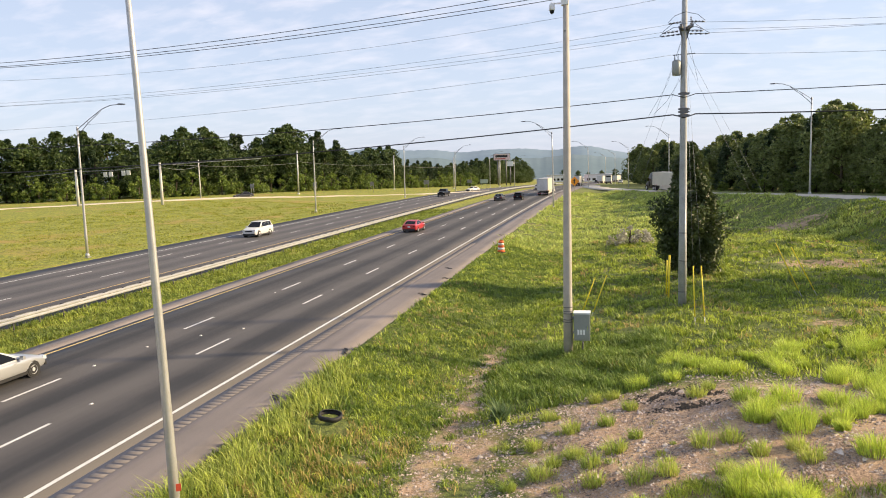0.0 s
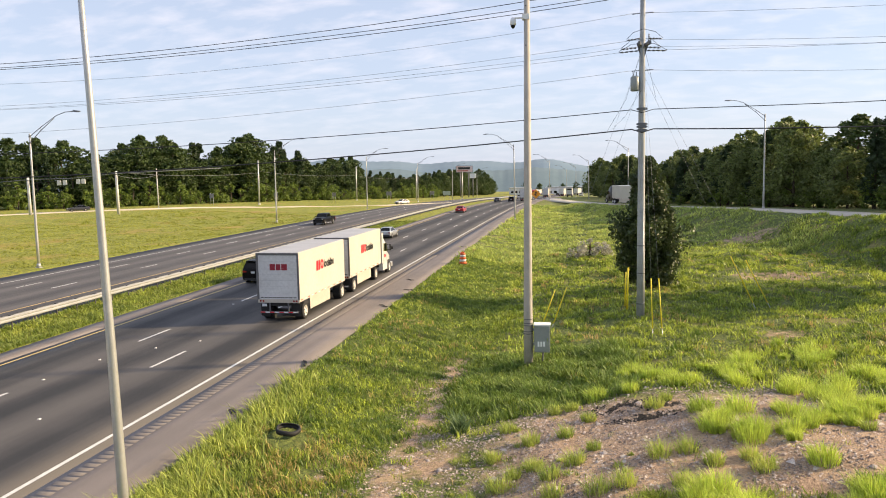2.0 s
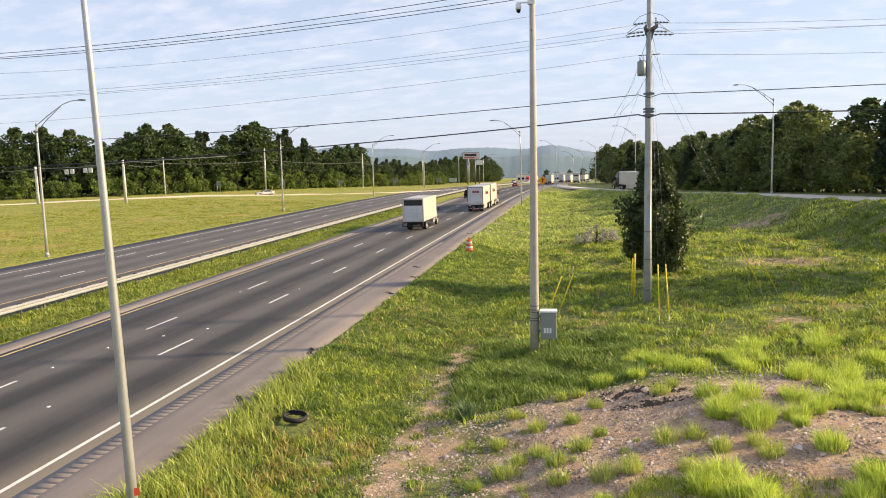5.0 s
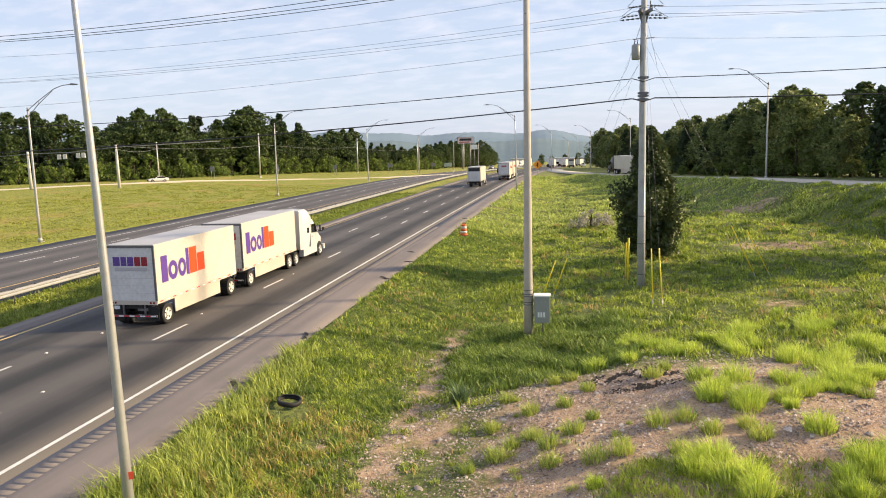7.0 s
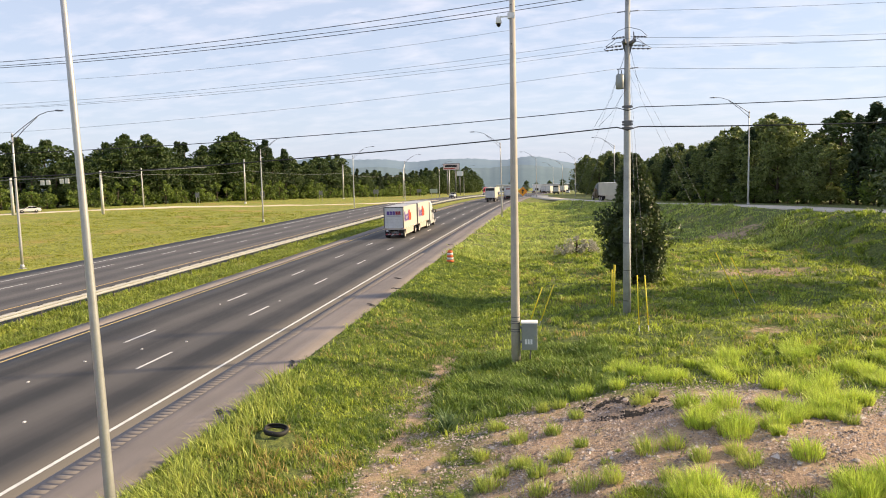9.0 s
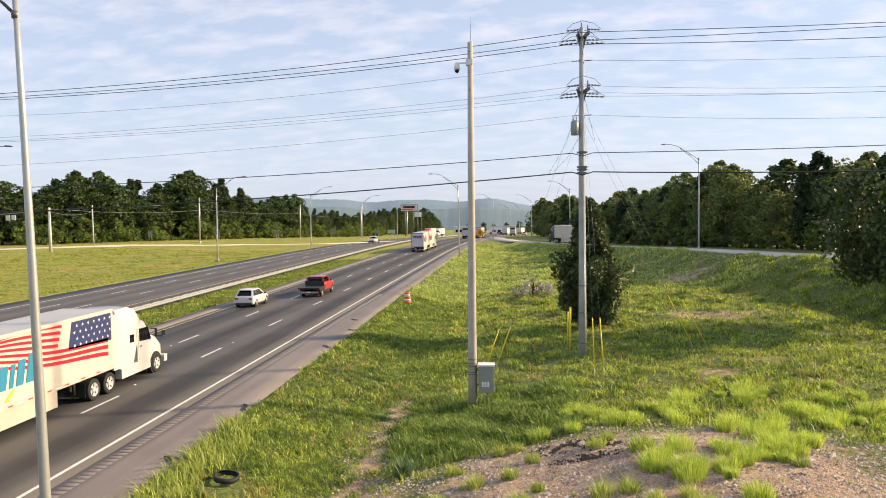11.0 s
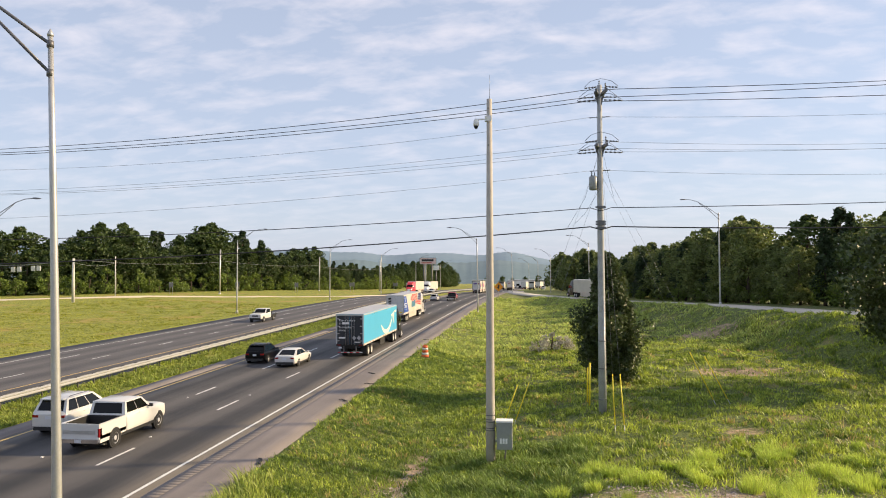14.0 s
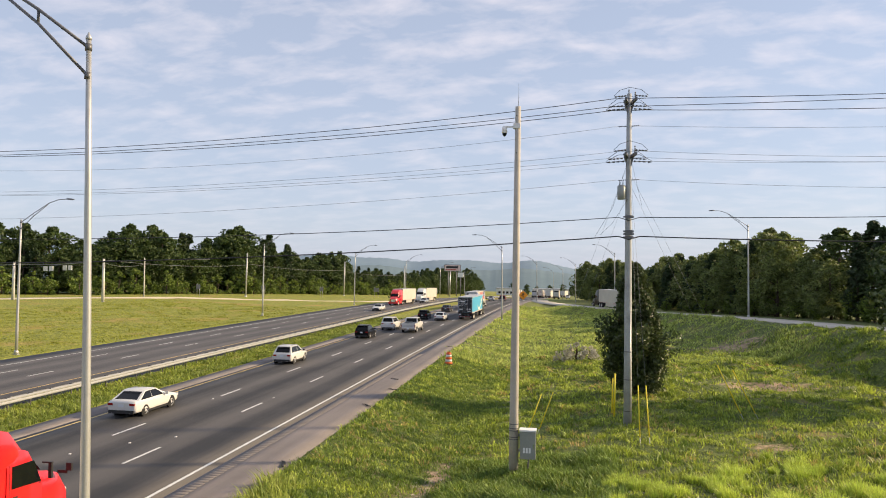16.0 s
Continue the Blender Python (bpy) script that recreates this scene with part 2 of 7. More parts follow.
# ---- plan ----
def smooth(a, b, v):
    s = np.clip((np.asarray(v, float) - a) / (b - a), 0, 1)
    return s * s * (3 - 2 * s)


def bend(y):
    """How far the highway has curved to +x at y."""
    return 5.0e-5 * np.clip(np.asarray(y, float) - 60, 0, 900) ** 2


def dip(y):
    """The highway's height at y: level, then falling away."""
    y = np.asarray(y, float)
    q = np.clip(y - 140, 0, 130)
    return -1.0e-4 * q * q - 0.026 * np.clip(y - 270, 0, None)


RAMP_Y = np.array([-80, 0, 40, 76, 105, 123, 147, 160, 190, 223, 260, 300, 6000.0])
RAMP_X = np.array([62, 46, 36.5, 28.2, 22.6, 18.7, 12.6, 9.4, 1.2, -6.4, -10.6, -12.0, -12.0])
RAMP_Z = np.array([8.0, 6.6, 5.0, 3.6, 2.8, 2.2, 1.3, 0.95, 0.45, 0.2, 0.05, 0.0, 0.0])


def ramp_x(y):
    return np.interp(y, RAMP_Y, RAMP_X) + np.where(np.asarray(y) > 250, bend(y) - bend(250.0), 0)


def ramp_z(y):
    return np.interp(y, RAMP_Y, RAMP_Z) + dip(y)


def lumps(x, y):
    hill = 0.20 * smooth(50, 62, y) * (1 - smooth(120, 150, y)) * smooth(-8, 0, x)
    return (hill * np.sin(x * 0.55 + 1.1 * np.sin(y * 0.31)) * np.sin(y * 0.62 + 0.9 * np.sin(x * 0.41)) + 0.6 * hill * np.sin(x * 1.35 + 1.7 * np.sin(y * 0.5)) * np.sin(y * 1.1 + 1.4 * np.sin(x * 0.7)) + np.sin(x * 0.9 + 1.3 * np.sin(y * 0.37)) * np.sin(y * 0.71 + 0.8 * np.sin(x * 0.53)) * 0.10
            + np.sin(x * 2.3 + y * 0.6) * np.sin(y * 2.1 - x * 0.8) * 0.04)


def ground_z(x, y):
    x, y = np.asarray(x, float), np.asarray(y, float)
    c, d = bend(y), dip(y)
    u = x - c
    depth = -1.0 * (1 - smooth(130, 230, y))
    verge = smooth(-11.7, -6.2, u)
    rx, rz = ramp_x(y), ramp_z(y) - d
    inner = depth * verge + (0.95 * smooth(-5.6, 5.0, u) + 0.026 * np.clip(u - 4, 0, 40)) * (-depth)
    right = inner + (rz - inner) * smooth(0.0, 1.0, (x - np.maximum(rx - 9.0, c - 6.0)) / 8.7)
    hump = 0.75 * np.exp(-((x - 7) / 7.5) ** 2 - ((y - 23) / 7.0) ** 2)
    right = right + hump + lumps(x, y) * smooth(-11.5, -9, u) * (1 - 0.9 * smooth(-3, 0.5, x - rx))
    med = -0.18 * smooth(-28.4, -29.6, u) * smooth(-33.0, -31.6, u)
    left = 1.3 * smooth(-52, -110, u) + lumps(x, y) * 1.3 * smooth(-50.6, -54, u)
    base = np.where(u > -11.8, right, np.where(u > -28.3, 0, np.where(u > -33.2, med + 0.5 * lumps(x, y) * smooth(-28.4, -29.5, u) * smooth(-33.1, -32, u), np.where(u > -50.5, 0, left))))
    under = np.where(((u > -28.3) & (u < -11.8)) | ((u > -50.5) & (u < -33.2)), -0.12, 0)
    ramp_under = np.where((x > rx - 0.3) & (x < rx + 6.3) & (y < 300), -0.10, 0)
    return base + d + under + ramp_under


def link_mesh(name, me, material, parent=None, smooth_faces=False):
    if material:
        me.materials.append(material)
    if smooth_faces:
        me.polygons.foreach_set("use_smooth", [True] * len(me.polygons))
    ob = new(name, me)
    ob.parent = parent
    return ob


def array_mesh(name, co, corners, sizes):
    """A mesh from arrays: co (n, 3), the faces' corners in a row, and the faces' sizes."""
    me = bpy.data.meshes.new(name)
    me.vertices.add(len(co)); me.vertices.foreach_set("co", np.asarray(co, np.float32).ravel())
    me.loops.add(len(corners)); me.loops.foreach_set("vertex_index", np.asarray(corners, np.int32))
    me.polygons.add(len(sizes))
    me.polygons.foreach_set("loop_start", np.concatenate([[0], np.cumsum(sizes)[:-1]]).astype(np.int32))
    me.update(calc_edges=True)
    return me


def grid_mesh(name, X, Y, Z):
    n, k = X.shape
    co = np.stack([X, Y, Z], -1).reshape(-1, 3)
    i = np.arange(n * k).reshape(n, k)
    q = np.stack([i[:-1, :-1], i[1:, :-1], i[1:, 1:], i[:-1, 1:]], -1).reshape(-1)
    return array_mesh(name, co, q, np.full(len(q) // 4, 4))


def build_ground():
    ux = np.concatenate([[-3000, -1800, -1000, -600, -400, -300, -240], np.arange(-200, -60, 5.0), np.arange(-60, -50.6, 1.2), [-50.5, -50.4, -42, -33.3, -33.2],
                         np.arange(-32.8, -28.4, 0.55), [-28.3, -28.2, -20, -11.9, -11.8], np.arange(-11.4, 16, 0.4), np.arange(16, 42, 0.8), np.arange(42, 120, 4.0),
                         [130, 150, 180, 230, 300, 420, 600, 1000, 1800, 3000]])
    uy = np.concatenate([[-200, -100, -50, -20, 0, 8, 12], np.arange(14, 60, 0.4), np.arange(60, 110, 0.8), np.arange(110, 320, 3.0), np.arange(320, 700, 15.0),
                         [720, 800, 900, 1000, 1200, 1500, 2000, 2600, 3200, 4000, 4800]])
    Y, U = np.meshgrid(uy, ux)
    X = U + bend(Y)
    Z = ground_z(X, Y)
    me = grid_mesh("ground", X, Y, Z)
    u, y = U.ravel(), Y.ravel()
    x = X.ravel()
    soil = np.zeros(len(u))
    soil = np.maximum(soil, 0.60 * np.exp(-(((x - 4.0) / 8.5) ** 2) ** 2 - (((y - 21.5) / 6.8) ** 2) ** 2))
    soil = np.maximum(soil, 0.46 * np.exp(-((x + 5.7) / 1.3) ** 2) * (1 - smooth(34, 46, y)))
    soil = np.maximum(soil, 0.46 * np.exp(-((x + 4.6) / 2.0) ** 2 - ((y - 22.5) / 3.2) ** 2))
    soil = np.maximum(soil, 0.42 * np.exp(-((x + 8.0) / 1.0) ** 2 - ((y - 21.5) / 2.5) ** 2))
    soil = np.maximum(soil, 0.45 * np.exp(-((x - 10.5) / 3.0) ** 2 - ((y - 39) / 1.6) ** 2))
    soil = np.maximum(soil, 0.50 * np.exp(-((x - 15) / 7.0) ** 2 - ((y - 59.0) / 4.0) ** 2))
    soil = np.maximum(soil, 0.46 * np.exp(-((x - 18) / 9.0) ** 2 - ((y - 85) / 6.5) ** 2))
    for nm, val in (("soil", soil), ("meadow", np.where(u < -28, 1.0, 0.0) + np.where((u > -28) & (y > 130), 0.3, 0.0))):
        a = me.attributes.new(nm, "FLOAT", "POINT")
        a.data.foreach_set("value", val.astype(np.float32))
    tagged(link_mesh("ground", me, M["ground"], smooth_faces=True), "rolling roadside ground of mown grass and bare soil", "ground", kind="structure")


ROAD_Y = np.concatenate([np.arange(-60, 140, 10.0), np.arange(140, 900, 8.0)])


def strip_mesh(name, u0, u1, ys, z0, thick=0.0, cols=2):
    """A strip along the highway between two offsets from its line; with thickness it gets side walls."""
    us = np.linspace(u0, u1, cols)
    if thick:
        us = np.concatenate([[u0], us, [u1]])
    Y, U = np.meshgrid(ys, us)
    Z = dip(Y) + z0
    if thick:
        Z[0] -= thick; Z[-1] -= thick
    me = grid_mesh(name, U + bend(Y), Y, Z)
    uvl = me.uv_layers.new(name="UVMap")
    idx = np.zeros(len(me.loops), np.int32); me.loops.foreach_get("vertex_index", idx)
    uvl.data.foreach_set("uv", np.stack([U.ravel()[idx], Y.ravel()[idx]], -1).astype(np.float32).ravel())
    return me


def build_roads():
    tagged(link_mesh("road", strip_mesh("road", -26.85, -14.75, ROAD_Y, 0.0, 0.3, 8), M["asphalt"]), "dark worn asphalt of three outbound lanes", "road", kind="structure")
    tagged(link_mesh("road_inner_shoulder", strip_mesh("road_inner_shoulder", -28.3, -26.85, ROAD_Y, 0.0, 0.3, 3), M["shoulder"]), "pale grey paved inner shoulder beside the median", "road", kind="structure")
    tagged(link_mesh("road_shoulder", strip_mesh("road_shoulder", -14.75, -11.8, ROAD_Y, 0.0, 0.3, 4), M["shoulder"]), "pale pinkish grey paved hard shoulder", "road", kind="structure")
    tagged(link_mesh("road_inbound", strip_mesh("road_inbound", -50.5, -33.2, ROAD_Y, 0.0, 0.3, 8), M["asphalt_in"]), "grey asphalt of three inbound lanes", "road", kind="structure")
    near = ROAD_Y[(ROAD_Y > -20) & (ROAD_Y < 700)]
    for u, w, m, lab in ((-15.3, 0.16, "white_paint", "solid white edge line"), (-26.45, 0.15, "yellow_paint", "solid yellow edge line"),
                         (-47.6, 0.15, "white_paint", "solid white edge line"), (-36.9, 0.15, "yellow_paint", "solid yellow edge line")):
        tagged(link_mesh("edge_line", strip_mesh("edge_line", u - w / 2, u + w / 2, near, 0.006), M[m]), lab, "road marking", kind="structure")
    data = {}
    for u, off, m in ((-19.0, 5.30, "l1"), (-22.7, 10.14, "l2"), (-41.2, 2.7, "l3"), (-44.45, 2.7, "l4")):
        for k in range(0, 34 if u > -30 else 28):
            y = off + 12.19 * (k + (1 if u > -30 else 3))
            me = strip_mesh("lane_dash", u - 0.075, u + 0.075, np.array([y, y + 1.5, y + 3.05]), 0.006)
            tagged(link_mesh("lane_dash", me, M["white_paint"]), "white painted lane dash", "road marking", "lane dashes", "structure")
    # rumble strip: short milled bars across the shoulder
    co, fc, sz = [], [], []
    k = 0
    for y in np.arange(14, 75, 0.33):
        u0, u1 = -14.55, -14.10
        b = [(u0, y, 0.022), (u1, y, 0.022), (u1, y + 0.15, 0.022), (u0, y + 0.15, 0.022), (u0 - .02, y - .04, 0.001), (u1 + .02, y - .04, 0.001), (u1 + .02, y + 0.19, 0.001), (u0 - .02, y + 0.19, 0.001)]
        co += b
        fc += [k, k + 1, k + 2, k + 3, k + 4, k + 5, k + 1, k, k + 5, k + 6, k + 2, k + 1, k + 6, k + 7, k + 3, k + 2, k + 7, k + 4, k, k + 3]
        sz += [4] * 5
        k += 8
    tagged(link_mesh("rumble_strip", array_mesh("rumble_strip", np.array(co), np.array(fc), sz), M["rumble"]), "row of short dark rumble bars in the shoulder", "road marking", kind="stuff")
    # ramp on the +x side, and the frontage road on the far -x side
    ys = np.concatenate([np.arange(-60, 310, 6.0)])
    rows = np.array([[0, -0.25], [0, 0.0], [6, 0.0], [6, -0.25]])
    X = np.stack([ramp_x(ys) + r[0] for r in rows]); Y = np.stack([ys] * 4); Z = np.stack([ramp_z(ys) + 0.02 + r[1] for r in rows])
    me = grid_mesh("road_ramp", X, Y, Z)
    uvl = me.uv_layers.new(name="UVMap")
    tagged(link_mesh("road_ramp", me, M["ramp"]), "pale concrete slip road climbing to the overpass", "road", kind="structure")
    k = np.linspace(0, 1, 40)
    fx, fy = side_road(k)
    fz = ground_z(fx, fy)
    X = np.stack([fx - 4, fx - 4, fx + 4, fx + 4]); Y = np.stack([fy - 2, fy - 2, fy + 2, fy + 2]); Z = np.stack([fz - 0.2, fz + 0.16, fz + 0.16, fz - 0.2])
    me = grid_mesh("road_side", X, Y, Z); me.uv_layers.new(name="UVMap")
    tagged(link_mesh("road_side", me, M["ramp"]), "pale side road below the woods", "road", kind="structure")


def side_road(k):
    """A point of the frontage road on the far side of the meadow, k from 0 (near end) to 1."""
    k = np.asarray(k, float)
    px, py = [-185, -160, -136, -118, -105, -91, -72, -54, -42], [78, 100, 126, 147, 160, 174, 190, 204, 226]
    s = np.linspace(0, 1, len(px))
    return np.interp(k, s, px), np.interp(k, s, py)


M["rumble"] = mat("milled_rumble_groove", (0.21, 0.185, 0.172), 0.9)
build_ground()
build_roads()


# ---- small builders ----
def add_box(bm, x0, x1, y0, y1, z0, z1, m=None):
    vs = [bm.verts.new(p) for p in ((x0, y0, z0), (x1, y0, z0), (x1, y1, z0), (x0, y1, z0), (x0, y0, z1), (x1, y0, z1), (x1, y1, z1), (x0, y1, z1))]
    if m is not None:
        for v in vs:
            v.co = m @ v.co
    for f in ((3, 2, 1, 0), (4, 5, 6, 7), (0, 1, 5, 4), (1, 2, 6, 5), (2, 3, 7, 6), (3, 0, 4, 7)):
        bm.faces.new([vs[i] for i in f])
    return bm


def add_tube(bm, pts, radii, seg=10, caps=True):
    rings = []
    pts = [Vector(p) for p in pts]
    for i, p in enumerate(pts):
        way = (pts[min(i + 1, len(pts) - 1)] - pts[max(i - 1, 0)]).normalized()
        side = way.orthogonal().normalized() if i == 0 else (side - way * side.dot(way)).normalized()
        up = way.cross(side)
        r = radii[i] if isinstance(radii, (list, tuple)) else radii
        rings.append([bm.verts.new(p + (side * math.cos(a) + up * math.sin(a)) * r) for a in (2 * math.pi * k / seg for k in range(seg))])
    for a, b in zip(rings, rings[1:]):
        for k in range(seg):
            bm.faces.new((a[k], a[(k + 1) % seg], b[(k + 1) % seg], b[k])).smooth = True
    if caps:
        bm.faces.new(rings[0][::-1]); bm.faces.new(rings[-1])
    return bm


def add_loft(bm, rings, caps=True, shade=False):
    vs = [[bm.verts.new(p) for p in r] for r in rings]
    n = len(vs[0])
    for a, b in zip(vs, vs[1:]):
        for k in range(n):
            bm.faces.new((a[k], a[(k + 1) % n], b[(k + 1) % n], b[k])).smooth = shade
    if caps:
        bm.faces.new(vs[0][::-1]); bm.faces.new(vs[-1])
    return bm


def part(name, bm, material, parent, label="", bevel=0.0, rounds=0):
    if bevel:
        bmesh.ops.bevel(bm, geom=[e for e in bm.edges if e.is_manifold and e.calc_face_angle(0) > 0.6], offset=bevel, segments=2 if bevel < 0.04 else 3, profile=0.6, affect="EDGES")
    bmesh.ops.recalc_face_normals(bm, faces=bm.faces)
    me = bpy.data.meshes.new(name)
    bm.to_mesh(me); bm.free()
    if bevel:
        me.polygons.foreach_set("use_smooth", [True] * len(me.polygons))
        me.set_sharp_from_angle(angle=radians(38))
    ob = link_mesh(name, me, material if not isinstance(material, str) else M[material], parent)
    if rounds:
        sub = ob.modifiers.new("rounding", "SUBSURF")
        sub.levels = sub.render_levels = rounds
        me.polygons.foreach_set("use_smooth", [True] * len(me.polygons))
    if label:
        ob["label"] = label
    return ob


def thing(name, label, category, group="", at=None):
    e = tagged(new(name), label, category, group)
    if at is not None:
        e.matrix_basis = at
    return e


def tube_part(name, pts, radii, material, parent, label="", seg=10):
    return part(name, add_tube(bmesh.new(), pts, radii, seg), material, parent, label)


def box_part(name, x0, x1, y0, y1, z0, z1, material, parent, label="", bevel=0.0):
    return part(name, add_box(bmesh.new(), x0, x1, y0, y1, z0, z1), material, parent, label, bevel)


# ---- guard rail ----
def build_guard_rail():
    g = thing("guard_rail", "galvanised steel guard rail on the grass median", "guard rail")
    prof = [(0.0, 0.42), (0.07, 0.47), (0.07, 0.54), (0.02, 0.60), (0.07, 0.66), (0.07, 0.73), (0.0, 0.78)]
    ys = np.concatenate([np.arange(0, 140, 7.6), np.arange(140, 420, 10.0)])
    for sgn, off in ((1, 0.10), (-1, -0.10)):
        pts = [(off + sgn * a, z) for a, z in prof] + [(off + sgn * (a - 0.006), z) for a, z in prof[::-1]]
        rings = [[(-32.45 + bend(y) + a, y, dip(y) + z) for a, z in pts] for y in ys]
        part("rail", add_loft(bmesh.new(), rings), "rail", g)
    me = None
    for y in np.arange(18, 300, 1.905):
        if me is None:
            p = part("post", add_box(add_box(bmesh.new(), -0.025, 0.025, -0.04, 0.04, -0.35, 0.72), -0.105, 0.105, -0.10, 0.10, 0.50, 0.80), "wood_post", g)
            me = p.data
        else:
            p = new("post", me); p.parent = g
        p.location = (-32.45 + float(bend(y)), y, float(dip(y)))


M["wood_post"] = mat("weathered_timber_post", (0.09, 0.085, 0.08), 0.85, var=0.2, scale=6)
build_guard_rail()


# ---- lamps, masts, poles and wires ----
def street_lamp(base, top, arm, group="street lamps along the highway", r=(0.15, 0.08)):
    """A tapered steel lamp post; arm is the way and length of its truss arm in plan."""
    g = thing("street_lamp", "tall galvanised street lamp with a truss arm over the road", "street lamp", group, pose(*base))
    t = Vector(top) - Vector(base)
    bowed = [Vector((0, 0, -0.3)) * (1 - k) + (t * k + Vector((t.x, t.y, 0)) * (k * k - k) * 0.6) for k in (0, 0.2, 0.4, 0.6, 0.8, 1.0)]
    tube_part("post", bowed, [r[0] + (r[1] - r[0]) * k for k in (0, 0.2, 0.4, 0.6, 0.8, 1.0)], "galv", g, seg=14)
    part("base_plate", add_tube(add_box(bmesh.new(), -0.26, 0.26, -0.26, 0.26, -0.35, 0.05), [(0, 0, 0.05), (0, 0, 0.42)], [0.24, 0.17], 12), "galv", g)
    tube_part("cap", [t, t + Vector((0, 0, 0.05)), t + Vector((0, 0, 0.16))], [r[1] * 1.2, r[1] * 1.2, 0.01], "galv", g)
    a = Vector((*arm, 0))
    up = [t - Vector((0, 0, 0.16)), t + a * 0.26 + Vector((0, 0, 0.70)), t + a * 0.62 + Vector((0, 0, 1.75)), t + a * 0.82 + Vector((0, 0, 2.05)), t + a + Vector((0, 0, 2.1))]
    lo = [t - Vector((0, 0, 0.76)), t + a * 0.26 + Vector((0, 0, 0.40)), t + a * 0.58 + Vector((0, 0, 1.55))]
    tube_part("arm_tube", up, 0.035, "galv_dark", g, seg=8)
    tube_part("arm_tube", lo, 0.035, "galv_dark", g, seg=8)
    tube_part("strut", [up[1], lo[1]], 0.03, "galv_dark", g, seg=8)
    for p in (up[0], lo[0]):
        tube_part("clamp", [p - Vector((0, 0, 0.07)), p + Vector((0, 0, 0.07))], r[1] * 1.35, "galv_dark", g)
    e, w = up[-1], a.normalized()
    side = Vector((-w.y, w.x, 0))
    rings = []
    for k, (hw, z0, z1) in zip((-0.1, 0.1, 0.45, 0.75), ((0.05, -0.04, 0.05), (0.14, -0.07, 0.09), (0.16, -0.08, 0.06), (0.06, -0.04, 0.02))):
        c = e + w * k
        rings.append([c - side * hw + Vector((0, 0, z0)), c + side * hw + Vector((0, 0, z0)), c + side * hw * 0.7 + Vector((0, 0, z1)), c - side * hw * 0.7 + Vector((0, 0, z1))])
    part("luminaire", add_loft(bmesh.new(), rings), "galv_dark", g, "grey cobra-head luminaire")
    return g


def gz(x, y):
    return float(ground_z(x, y))


def build_lamps():
    g = street_lamp((-9.69, 13.84, gz(-9.69, 13.84)), (-9.88, 13.76, 13.40), (-4.6, 0.0), r=(0.126, 0.052))
    box = box_part("asset_tag", -0.055, 0.055, -0.16, -0.145, 0, 0.17, "red_label", g, "red asset tag on the post")
    box.location = Vector((0.085, 0.02, 1.75))
    box.rotation_euler = (0, 0, radians(35))
    for y, x in ((130.3, -10.3), (247, -8.6), (365, -7.0)):
        x = x + (0 if y < 140 else float(bend(y)) - 1.0)
        street_lamp((x, y, gz(x, y)), (x - 0.15, y, gz(x, y) + 13.3), (-4.6, 0.0))
    for y, u in ((63.6, -52.15), (126.7, -54.0), (178.4, -52.05), (240, -53.0), (305, -53.4), (372, -53.6)):
        x = u + float(bend(y))
        street_lamp((x, y, gz(x, y)), (x + 0.1, y, gz(x, y) + 13.0), (4.9, 0.0))
    for x, y in ((26.6, 110.5), (13.2, 185), (5.2, 262), (1.0, 330)):
        street_lamp((x, y, gz(x, y)), (x - 0.1, y, gz(x, y) + 13.3), (-4.8, -0.6), "street lamps along the slip road")
    for x, y in ((-88.4, 196.3), (-78.7, 259.6), (-61.0, 282.0), (-50.0, 330.0)):
        g = thing("slim_pole", "slim pale pole standing beyond the meadow", "pole", "slim poles beyond the meadow", pose(x, y, gz(x, y)))
        tube_part("post", [(0, 0, -0.5), (0.1, 0, 6), (0.2, 0, 12.4)], [0.26, 0.22, 0.17], "galv", g, seg=10)
        tube_part("cap", [(0.2, 0, 12.4), (0.2, 0, 12.55)], [0.2, 0.05], "galv", g, seg=10)
        tube_part("base", [(0, 0, -0.5), (0, 0, 0.3)], 0.36, "pole_pale", g, seg=10)


def wire(name, pts, r, material, parent, n=24):
    """A sagging cable through three points: a parabola in its vertical plane."""
    P = [Vector(p) for p in pts]
    s = [0, (P[1] - P[0]).xy.length, (P[1] - P[0]).xy.length + (P[2] - P[1]).xy.length]
    co = np.polyfit(s, [p.z for p in P], 2)
    out = []
    for k in range(n + 1):
        d = s[2] * k / n
        q = P[0].lerp(P[1], d / s[1]) if d <= s[1] else P[1].lerp(P[2], (d - s[1]) / (s[2] - s[1]))
        out.append((q.x, q.y, float(np.polyval(co, d))))
    return tube_part(name, out, r, material, parent, seg=6)


